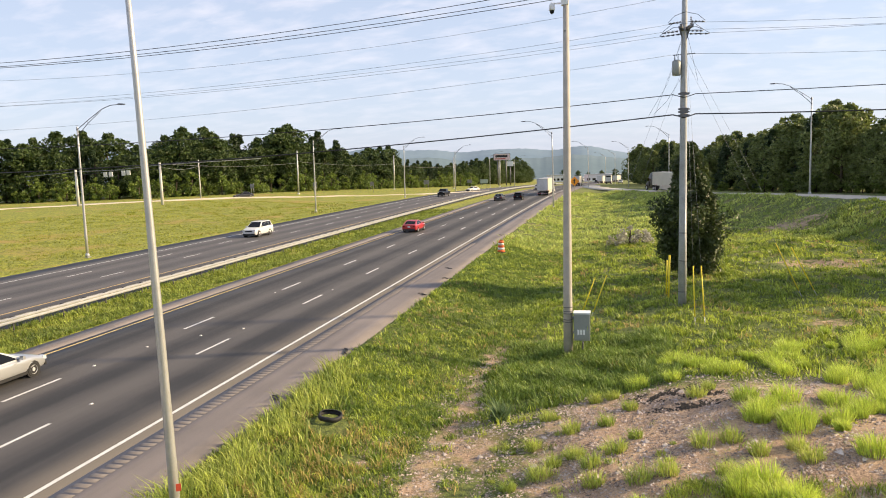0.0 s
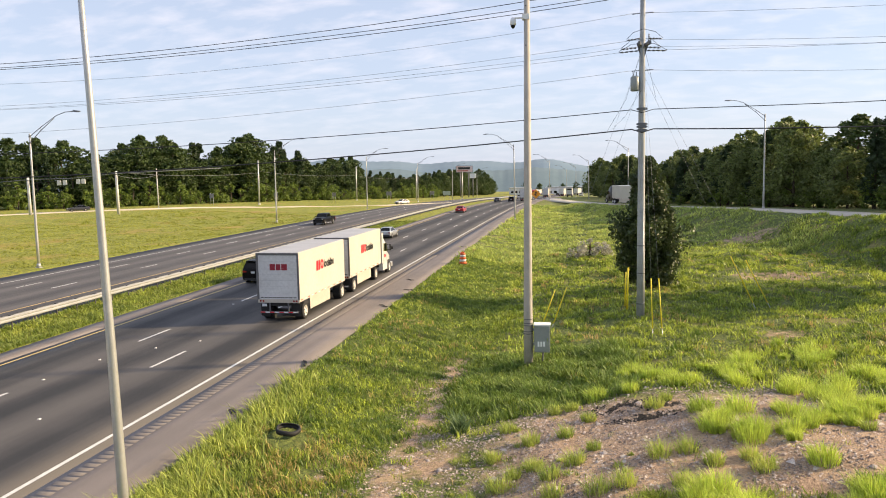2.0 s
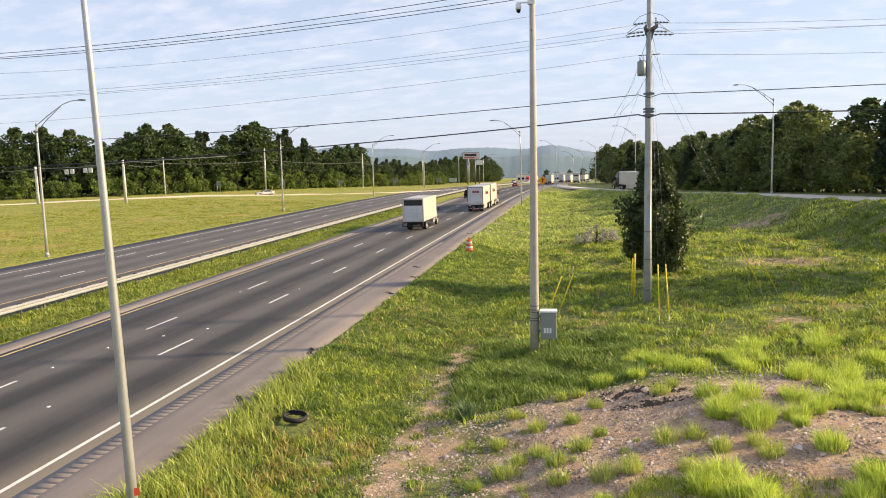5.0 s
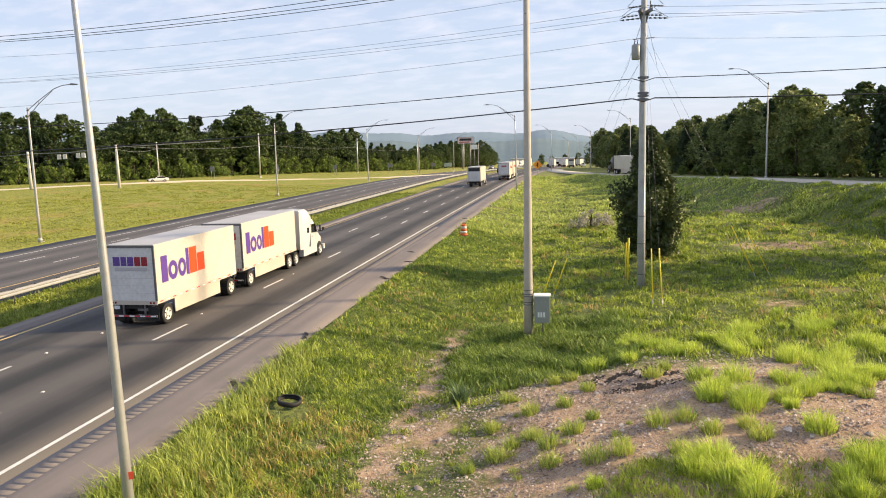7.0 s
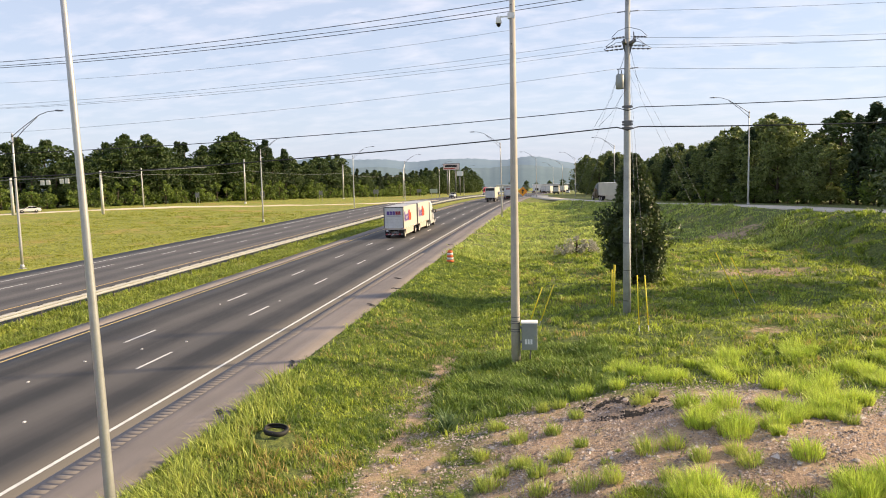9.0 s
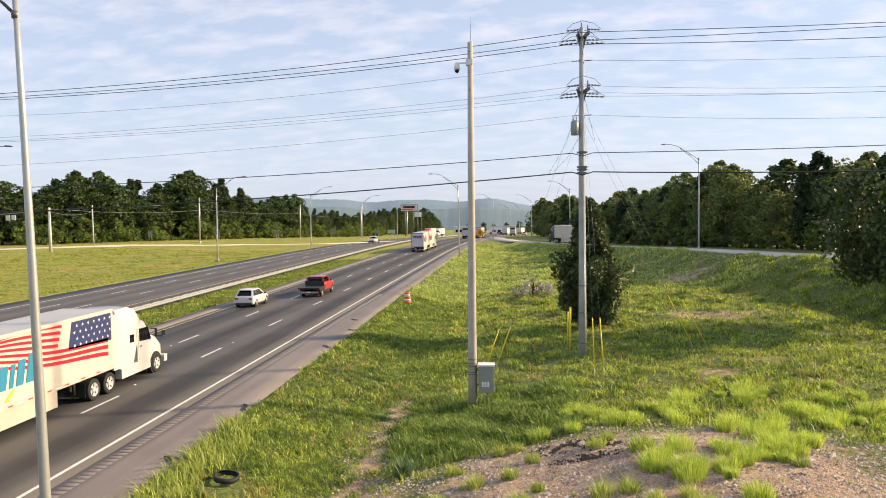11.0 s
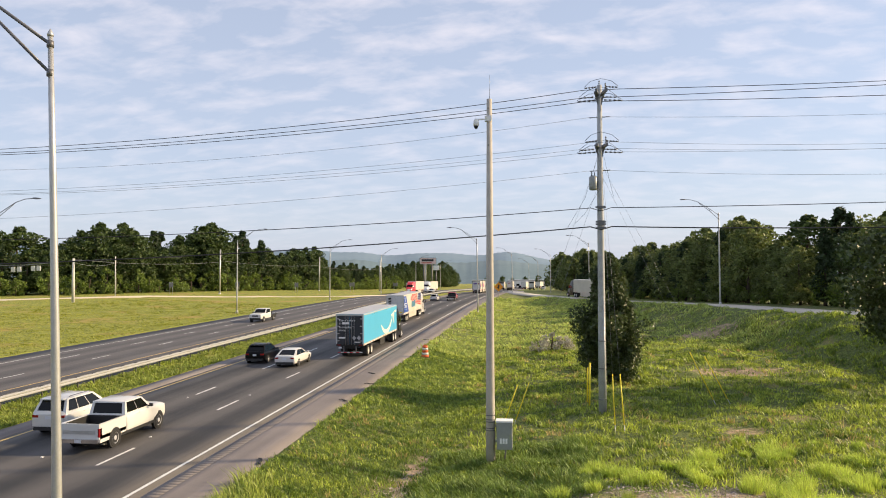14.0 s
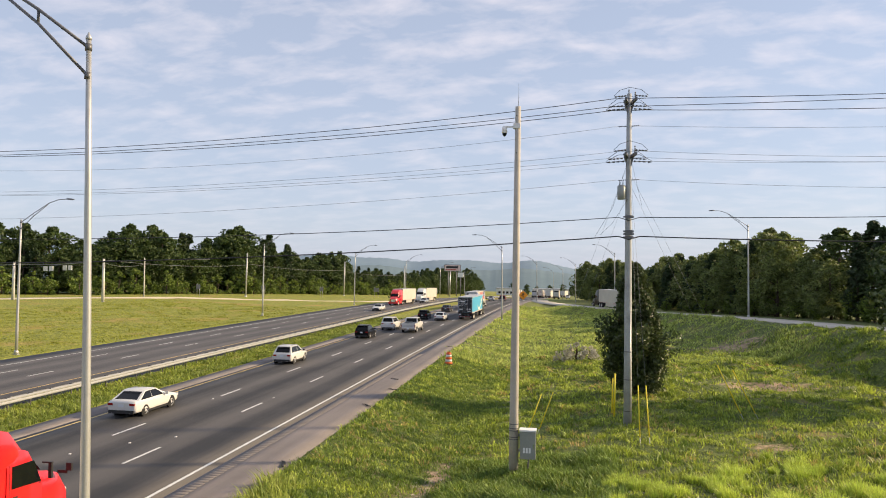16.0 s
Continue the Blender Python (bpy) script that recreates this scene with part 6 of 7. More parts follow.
def trailer(g, y0, y1, axles, skin="trailer_white", door="trailer_dirty", skirt=None, rim="steel_rim", roll_door=True, top=4.08, floor=1.18):
    """A box trailer between y0 and y1 with its axles, doors, bumper and lamps."""
    W = 1.29
    b = box_part("trailer_body", -W, W, y0, y1, floor, top, skin, g, bevel=0.03)
    box_part("roof", -W + 0.04, W - 0.04, y0 + 0.04, y1 - 0.04, top, top + 0.012, "trailer_roof", g, "pale weathered trailer roof")
    for s in (-1, 1):
        box_part("top_rail", s * W - 0.012, s * W + 0.012, y0 + 0.01, y1 - 0.01, top - 0.13, top - 0.03, skin if skin != "trailer_cyan" else "trailer_roof", b)
        box_part("bottom_rail", s * W - 0.014, s * W + 0.014, y0 + 0.01, y1 - 0.01, floor - 0.02, floor + 0.16, "skirt", b)
        for k in range(int((y1 - y0) / 0.6)):
            yy = y0 + 0.2 + 0.6 * k
            box_part("marker_strip", s * (W + 0.002), s * (W + 0.018), yy, yy + 0.3, floor + 0.05, floor + 0.10, "ink_red" if k % 2 == 0 else "white_label", b)
        if skirt:
            box_part("side_skirt", s * (W - 0.10), s * (W - 0.06), skirt[0], skirt[1], 0.42, floor - 0.01, "skirt" if skin != "trailer_cyan" else "chassis", g, "flat side skirt panel", 0.01)
        tube_part("landing_leg", [(s * 0.75, y1 - 2.5, floor), (s * 0.75, y1 - 2.5, 0.45)], 0.08, "chassis", g, seg=8)
        for a in axles:
            wheel(g, s * 1.27, a, 0.51, 0.56, rim)
            box_part("mud_flap", s * 0.66, s * 1.24, axles[0] - 0.75, axles[0] - 0.73, 0.28, 1.0, "rubber", g) if a == axles[0] else None
    box_part("chassis", -0.55, 0.55, y0 + 0.1, y1 - 0.3, floor - 0.28, floor, "chassis", g)
    for a in axles:
        tube_part("axle", [(-1.0, a, 0.51), (1.0, a, 0.51)], 0.09, "chassis", g, seg=8)
    # back end
    box_part("rear_frame", -W, W, y0 - 0.03, y0 + 0.02, floor - 0.06, floor + 0.14, "chassis" if skin == "trailer_cyan" else "skirt", b)
    for s in (-1, 1):
        box_part("rear_post", s * W - 0.06 - 0.02 * s, s * W + 0.06 - 0.03 * s, y0 - 0.03, y0 + 0.02, floor + 0.14, top - 0.02, "trailer_roof" if skin == "trailer_cyan" else "galv_dark" if roll_door else "galv", b)
    box_part("rear_header", -W + 0.08, W - 0.08, y0 - 0.03, y0 + 0.02, top - 0.14, top - 0.02, "galv_dark" if roll_door else "galv", b)
    if roll_door:
        d = box_part("roll_door", -W + 0.10, W - 0.10, y0 - 0.012, y0 + 0.01, floor + 0.15, top - 0.15, door, g, "scuffed white roll-up door")
        for k in range(1, 7):
            z = floor + 0.15 + (top - floor - 0.3) * k / 7
            box_part("door_joint", -W + 0.11, W - 0.11, y0 - 0.017, y0 - 0.011, z - 0.006, z + 0.006, "ink_grey", d)
    else:
        for s in (-1, 1):
            d = box_part("door", 0.012 if s > 0 else -W + 0.10, W - 0.10 if s > 0 else -0.012, y0 - 0.018, y0 + 0.01, floor + 0.15, top - 0.15, door, g, bevel=0.006)
            for off in (0.16, 0.42):
                tube_part("lock_rod", [(s * off, y0 - 0.045, floor + 0.1), (s * off, y0 - 0.045, top - 0.12)], 0.016, "galv", d, seg=6)
            for k in range(4):
                z = floor + 0.4 + k * 0.68
                box_part("hinge", s * (W - 0.30), s * (W - 0.06), y0 - 0.036, y0 - 0.016, z, z + 0.06, "galv", d)
    part("rear_bumper", add_box(add_box(add_box(bmesh.new(), -1.2, 1.2, y0 - 0.02, y0 + 0.06, 0.50, 0.60), -0.62, -0.54, y0, y0 + 0.06, 0.58, floor), 0.54, 0.62, y0, y0 + 0.06, 0.58, floor), "galv_dark", g)
    for k in range(8):
        box_part("bumper_stripe", -1.15 + k * 0.29, -0.88 + k * 0.29, y0 - 0.026, y0 - 0.019, 0.52, 0.58, "ink_red" if k % 2 == 0 else "white_label", g)
    for s in (-1, 1):
        for dx in (0.95, 1.12):
            tube_part("tail_lamp", [(s * dx, y0 - 0.04, floor + 0.04), (s * dx, y0 - 0.02, floor + 0.04)], 0.055, "red_lamp", g, "round red tail lamp", 10)
    box_part("number_plate", -1.05, -0.75, y0 - 0.035, y0 - 0.02, floor - 0.28, floor - 0.12, "plate", g, "plain pale number plate")
    return b


def tractor(g, steer, drives, colour, sleeper, rim="alu", dark=False):
    """A conventional tractor unit; steer is the y of its front axle."""
    W = 1.22
    nose = steer + 1.15
    cab_r = steer - 2.05
    # bonnet
    rings = []
    for y, w, z in ((steer - 0.55, 1.12, 2.15), (steer + 0.2, 1.08, 2.02), (nose - 0.35, 1.00, 1.80), (nose - 0.05, 0.86, 1.55), (nose, 0.74, 1.30)):
        rings.append([(-w, y, 0.72), (-w, y, z - 0.42), (-w * 0.72, y, z), (w * 0.72, y, z), (w, y, z - 0.42), (w, y, 0.72)])
    part("bonnet", add_loft(bmesh.new(), rings), colour, g, bevel=0.03)
    # cab with raked screen
    rings = []
    for y, w, z in ((cab_r, W, 3.02), (steer - 1.25, W, 3.04), (steer - 0.95, W * 0.96, 2.92), (steer - 0.42, W * 0.92, 2.16)):
        rings.append([(-w, y, 0.95), (-w, y, z - 0.35), (-w * 0.86, y, z), (w * 0.86, y, z), (w, y, z - 0.35), (w, y, 0.95)])
    cab = part("cab", add_loft(bmesh.new(), rings), colour, g, bevel=0.03)
    A, B = (-W * 0.90, steer - 0.40, 2.20), (W * 0.90, steer - 0.40, 2.20)
    C, D = (W * 0.80, steer - 0.94, 2.90), (-W * 0.80, steer - 0.94, 2.90)
    quad_pane(g, "windscreen", B, A, D, C, 0.03, 0.97, 0.04, 0.94, "glass", 0.012)
    back = cab_r - (1.75 if sleeper else 0.35)
    if sleeper:
        rings = []
        for y, w, z in ((back, W + 0.02, 3.95), (cab_r - 0.5, W + 0.02, 3.98), (cab_r + 0.35, W * 0.95, 3.72), (steer - 0.98, W * 0.82, 3.02)):
            rings.append([(-w, y, 0.95 if y < cab_r else 2.6), (-w, y, z - 0.5), (-w * 0.80, y, z - 0.06), (0, y, z), (w * 0.80, y, z - 0.06), (w, y, z - 0.5), (w, y, 0.95 if y < cab_r else 2.6)])
        sl = part("sleeper", add_loft(bmesh.new(), rings), colour, g, bevel=0.10)
        for s in (-1, 1):
            side = box_part("sleeper_window", s * (W + 0.012), s * (W + 0.035), cab_r - 0.75, cab_r - 0.35, 2.1, 2.5, "glass", sl)
            box_part("fairing", s * (W - 0.06), s * (W + 0.02), back - 0.55, back, 1.0, 3.75, colour, g, "side extender fairing", 0.02)
    else:
        rings = []
        for y, w, z in ((cab_r - 0.10, W * 0.98, 3.95), (cab_r + 0.4, W * 0.92, 3.70), (steer - 1.1, W * 0.8, 3.05)):
            rings.append([(-w, y, 2.95), (-w, y, z - 0.25), (-w * 0.8, y, z), (w * 0.8, y, z), (w, y, z - 0.25), (w, y, 2.95)])
        part("roof_fairing", add_loft(bmesh.new(), rings), colour, g, bevel=0.03)
        box_part("cab_back", -W * 0.95, W * 0.95, cab_r - 0.12, cab_r, 0.95, 3.2, "ink_grey", g, "grey rear wall of the cab")
        box_part("rear_window", -0.55, 0.55, cab_r - 0.135, cab_r - 0.12, 2.1, 2.6, "glass", g)
        for s in (-1, 1):
            box_part("fairing", s * (W - 0.05), s * (W + 0.01), cab_r - 0.45, cab_r, 1.05, 3.6, colour, g, "side extender fairing", 0.02)
    for s in (-1, 1):
        pts = [(steer - 1.85, 2.02), (steer - 0.62, 1.95), (steer - 0.95, 2.66), (steer - 1.85, 2.68)]
        bm = add_loft(bmesh.new(), [[(s * (W - 0.015), a, b) for a, b in pts], [(s * (W + 0.012), a, b) for a, b in pts]])
        part("side_window", bm, "glass", g)
        box_part("door_seam", s * W - 0.004, s * W + 0.006, steer - 1.95, steer - 1.935, 1.05, 2.75, "black", g)
        box_part("door_handle", s * W, s * W + 0.03, steer - 1.82, steer - 1.62, 1.72, 1.77, "black", g)
        m = part("mirror", add_box(add_box(bmesh.new(), s * (W + 0.16), s * (W + 0.27), steer - 0.50, steer - 0.42, 2.0, 2.5), s * (W - 0.1), s * (W + 0.25), steer - 0.46, steer - 0.42, 2.45, 2.49), "black", g, bevel=0.01)
        part("hood_mirror", add_box(add_box(bmesh.new(), s * 1.22, s * 1.42, steer + 0.55, steer + 0.62, 1.95, 2.2), s * 0.9, s * 1.25, steer + 0.57, steer + 0.60, 1.85, 1.95), "black", g)
        part("wheel_arch", add_tube(bmesh.new(), [(s * 0.9, steer, 0.52), (s * 1.14, steer, 0.52)], 0.62, 22), "black", g)
        wheel(g, s * 1.20, steer, 0.51, 0.3, rim)
        box_part("step_fairing", s * 0.85, s * 1.20, steer - 2.0 - (1.6 if sleeper else 0.2), steer - 0.72, 0.42, 0.98, colour, g, "side tank fairing with steps", 0.05)
        box_part("headlamp", s * 0.54, s * 0.83, nose - 0.34, nose - 0.02, 1.02, 1.24, "head_lamp", g, "clear headlamp", 0.03)
        for d in drives:
            wheel(g, s * 1.24, d, 0.51, 0.56, rim if sleeper else "steel_rim")
        box_part("mud_flap", s * 0.66, s * 1.22, min(drives) - 0.72, min(drives) - 0.70, 0.3, 0.98, "rubber", g)
        tube_part("marker_lamp", [(s * 0.5, steer - 1.0, 3.06), (s * 0.5, steer - 0.94, 3.06)], 0.04, "amber", g, seg=6)
    box_part("bumper", -1.16, 1.16, nose - 0.25, nose + 0.08, 0.40, 0.78, colour if not dark else "black", g, bevel=0.13)
    box_part("grille", -0.52, 0.52, nose - 0.06, nose + 0.02, 0.80, 1.50, "chrome", g, "chrome grille", 0.03)
    box_part("chassis", -0.5, 0.5, min(drives) - 0.9, nose - 0.6, 0.55, 0.95, "chassis", g)
    box_part("fifth_wheel", -0.5, 0.5, min(drives) - 0.3, max(drives) + 0.3, 0.98, 1.16, "chassis", g)
    return cab


def dolly(g, y):
    part("dolly", add_box(add_tube(bmesh.new(), [(-1.0, y, 0.51), (1.0, y, 0.51)], 0.09, 8), -0.45, 0.45, y - 0.6, y + 1.6, 0.7, 0.95), "chassis", g)
    for s in (-1, 1):
        wheel(g, s * 1.27, y, 0.51, 0.56, "steel_rim")


def xpo_like():
    g = thing("semi_truck", "white day-cab tractor hauling two short white box trailers", "truck", "trucks on the highway")
    for y0, y1, ax in ((-1.0, 7.65, 0.0), (8.85, 17.5, 9.95)):
        trailer(g, y0, y1, [ax], skirt=(ax + 0.9, ax + 4.6))
        x = 1.306
        y = glyph_blocks(g, "print_red", y0 + 3.0, 2.62, 0.62, 3, "ink_red", x, 0.10, 0.3, (0.5, 0.42, 0.85), None, (2,))
        glyph_blocks(g, "print_black", y + 0.03, 2.64, 0.56, 9, "ink_black", x, 0.06, 0.14, (0.16, 0.56, 0.56, 0.14, 0.34, 0.16, 0.14, 0.50, 0.28), (1.0, 0.70, 0.70, 0.85, 0.66, 0.95, 0.85, 0.68, 0.66), (1, 2, 7))
        xx = -0.48
        for w in (0.34, 0.28, 0.36):
            rear_shape(g, "print_dark_red", [(xx, 3.05), (xx + w, 3.05), (xx + w, 3.42), (xx, 3.42)], "ink_darkred", y0 - 0.013)
            xx += w + 0.05
        for k in range(9):
            rear_shape(g, "marker_strip", [(-1.12 + k * 0.255, 1.40), (-0.93 + k * 0.255, 1.40), (-0.93 + k * 0.255, 1.45), (-1.12 + k * 0.255, 1.45)], "ink_black", y0 - 0.013)
    dolly(g, 7.1)
    cab = tractor(g, 20.65, [16.1], "paint_white", False)
    glyph_blocks(g, "print_red", 18.85, 1.50, 0.22, 3, "ink_red", 1.232, 0.1, 0.15, (0.8, 0.7, 0.85))
    return g


def fedex_like():
    g = thing("semi_truck", "white tractor hauling two short trailers with purple and orange marks", "truck", "trucks on the highway")
    for y0, y1, ax in ((-0.9, 7.6, 0.0), (8.6, 17.3, 9.6)):
        trailer(g, y0, y1, [ax], skirt=(ax + 0.75, ax + 5.6))
        x = 1.306
        y = glyph_blocks(g, "print_purple", y0 + 0.55, 2.12, 1.32, 4, "ink_purple", x, 0.0, 0.10, (0.42, 0.66, 0.56, 0.2), (1.0, 0.74, 0.74, 1.06), (1, 2))
        glyph_blocks(g, "print_orange", y, 2.12, 1.32, 2, "ink_orange", x, 0.0, 0.12, (0.56, 0.55), (1.05, 0.74))
        for x0, x1, m in ((-0.92, -0.55, "ink_purple"), (-0.50, -0.2, "ink_purple"), (-0.15, 0.18, "ink_purple"), (0.23, 0.55, "ink_darkred"), (0.60, 0.92, "ink_darkred")):
            rear_shape(g, "print_block", [(x0, 3.05), (x1, 3.05), (x1, 3.50), (x0, 3.50)], m, y0 - 0.013)
        rear_shape(g, "print_ghost", [(-0.85, 2.80), (0.9, 2.80), (0.9, 2.98), (-0.85, 2.98)], "ink_grey", y0 - 0.013, "faded grey ghost of an old mark")
    dolly(g, 6.9)
    tractor(g, 22.6, [16.05, 17.35], "paint_white", True)
    return g


def long_trailer_base(g, colour, steer, **kw):
    b = trailer(g, -2.15, 14.0, [0.0, 1.35], roll_door=False, **kw)
    tractor(g, steer, [12.35, 13.65], colour, True, dark=colour == "paint_black")
    return b


def flag_truck():
    g = thing("semi_truck", "cream sleeper tractor with a long trailer printed with flag stripes", "truck", "trucks on the highway")
    b = long_trailer_base(g, "paint_white", 18.4, skirt=(2.6, 9.6))
    x = 1.304
    side_shape(g, "blue_panel", [(-1.95, 1.45), (2.2, 1.45), (-0.1, 3.90), (-1.95, 3.90)], "ink_blue", x, "deep blue printed panel")
    side_shape(g, "numeral_bar", [(-1.05, 3.0), (-0.8, 3.0), (-0.8, 3.72), (-1.05, 3.72)], "white_label", x + 0.004)
    lettering("VETERANS", 0.52, "white_label", g, Matrix.Translation((x + 0.008, -1.75, 2.15)) @ SIDE @ Matrix.Diagonal((0.88, 1, 1, 1)))
    side_shape(g, "print_bar", [(-1.5, 2.68), (0.55, 2.68), (0.5, 2.80), (-1.5, 2.80)], "white_label", x + 0.004)
    for k in range(5):
        side_shape(g, "star", [(-1.2 + k * 0.32 + 0.1 * math.cos(a) * (1 if i % 2 == 0 else 0.4), 1.85 + 0.1 * math.sin(a) * (1 if i % 2 == 0 else 0.4)) for i, a in ((j, math.pi / 2 + j * math.pi / 5) for j in range(10))], "white_label", x + 0.004)
    # waving stripes, then the canton with stars
    for k in range(7):
        top_, bot, n = [], [], 14
        for i in range(n + 1):
            f = i / n
            y = 5.3 + 8.2 * f - 0.25 * k * (1 - f)
            z = 3.85 - 0.34 * k * (0.35 + 0.65 * f) + 0.10 * math.sin(f * 6.0 + 0.3 * k)
            th = 0.06 + 0.11 * f
            if k < 4 and f > 0.62:
                break
            top_.append((y, min(z + th, 3.93))); bot.append((y, z - 0.02))
        bm = bmesh.new()
        for (a, b2), (c, d) in zip(zip(top_, top_[1:]), zip(bot, bot[1:])):
            add_loft(bm, [[(x - 0.001, *c), (x - 0.001, *d), (x - 0.001, *b2), (x - 0.001, *a)], [(x + 0.004, *c), (x + 0.004, *d), (x + 0.004, *b2), (x + 0.004, *a)]])
        part("flag_stripe", bm, "ink_red", g)
    side_shape(g, "canton", [(10.4, 2.75), (13.8, 2.60), (13.8, 3.92), (10.7, 3.92)], "ink_navy", x, "navy star field of the printed flag")
    for r in range(4):
        for c in range(7):
            cy, cz = 10.85 + c * 0.44 + (r % 2) * 0.2, 2.85 + r * 0.29
            side_shape(g, "star", [(cy + 0.085 * math.cos(a) * (1 if i % 2 == 0 else 0.4), cz + 0.085 * math.sin(a) * (1 if i % 2 == 0 else 0.4)) for i, a in ((j, math.pi / 2 + j * math.pi / 5) for j in range(10))], "white_label", x + 0.005)
    glyph_blocks(g, "print_teal", 4.6, 1.95, 1.0, 5, "ink_teal", x + 0.005, 0.22, 0.34, (0.66, 0.95, 0.24, 0.42, 0.5), (0.9, 0.9, 0.9, 1.0, 1.15))
    side_shape(g, "print_yellow", [(6.3, 1.5), (6.7, 1.85), (6.9, 1.9), (6.5, 1.45)], "ink_yellow", x + 0.005)
    for k in range(5):
        z = 3.40 - k * 0.42
        rear_shape(g, "print_black", [(-1.0, z), (-0.55, z + 0.06), (-0.55, z + 0.36), (-1.0, z + 0.30)], "ink_black", -2.172)
    rear_shape(g, "placard", [(-0.78, 1.38), (-0.53, 1.62), (-0.78, 1.86), (-1.03, 1.62)], "ink_grey", -2.172, "grey diamond placard")
    rear_shape(g, "sticker", [(0.62, 1.42), (1.08, 1.42), (1.08, 1.62), (0.62, 1.62)], "ink_yellow", -2.172, "yellow warning sticker")
    return g


def blue_truck():
    g = thing("semi_truck", "black sleeper tractor with a long light blue trailer", "truck", "trucks on the highway")
    long_trailer_base(g, "paint_black", 17.7, skin="trailer_cyan", door="trailer_dark", skirt=(5.4, 7.6))
    x = 1.304
    n = 20
    up, lo = [], []
    for i in range(n + 1):
        f = i / n
        y = 5.6 + 6.3 * f
        mid = 1.55 + 1.35 * (2 * f - 0.85) ** 2 * (0.9 if f < 0.42 else 1.0)
        th = 0.42 * math.sin(math.pi * min(1, 0.06 + 0.94 * f)) ** 0.7 + 0.05
        up.append((y, mid + th * 0.5)); lo.append((y, mid - th * 0.5))
    bm = bmesh.new()
    for (a, b), (c, d) in zip(zip(up, up[1:]), zip(lo, lo[1:])):
        add_loft(bm, [[(x - 0.001, *c), (x - 0.001, *d), (x - 0.001, *b), (x - 0.001, *a)], [(x + 0.004, *c), (x + 0.004, *d), (x + 0.004, *b), (x + 0.004, *a)]])
    part("curved_band", bm, "ink_cream", g, "cream curved band")
    side_shape(g, "arrow_tip", [(10.9, 3.15), (12.45, 3.45), (12.35, 2.15), (12.1, 2.2), (12.05, 3.05), (10.95, 2.95)], "ink_cream", x)
    glyph_blocks(g, "print_pale", 12.7, 3.3, 0.30, 5, "ink_cream", x, 0.0, 0.2, (0.6, 0.4, 0.2, 0.9, 0.55), (0.8, 0.8, 1, 0.8, 0.8))
    for k in range(5):
        tube_part("vent", [(x - 0.01, 1.5 + k * 1.0 if k < 3 else 4.5 + k, 3.86), (x + 0.008, 1.5 + k * 1.0 if k < 3 else 4.5 + k, 3.86)], 0.05, "ink_black", g, seg=8)
    yy = -2.172
    for text, z in (("There's more", 3.42), ("to", 3.14), ("A truckload", 2.78), ("more.", 2.50)):
        lettering(text, 0.29, "white_label", g, Matrix.Translation((-1.05, yy - 0.004, z)) @ REAR)
    rear_shape(g, "print_bar", [(-0.72, 3.14), (-0.05, 3.14), (-0.05, 3.34), (-0.72, 3.34)], "white_label", yy)
    rear_shape(g, "print_bar", [(-1.05, 1.82), (-0.40, 1.82), (-0.40, 1.97), (-1.05, 1.97)], "white_label", yy)
    for cx in (0.42, 0.86):
        rear_shape(g, "placard", [(cx, 1.66), (cx + 0.2, 1.88), (cx, 2.10), (cx - 0.2, 1.88)], "ink_grey", yy, "grey diamond placard")
    rear_shape(g, "print_bar", [(0.45, 1.45), (1.0, 1.45), (1.0, 1.54), (0.45, 1.54)], "white_label", yy)
    glyph_blocks(g, "print_pale", 15.9, 1.62, 0.16, 4, "white_label", 1.232, 0.0, 0.25, (0.7, 0.5, 0.7, 0.5))
    return g


def plain_semi(colour, label, skin="trailer_white"):
    g = thing("semi_truck", label, "truck", "trucks on the highway")
    long_trailer_base(g, colour, 18.2, skin=skin, skirt=(2.6, 9.6))
    return g


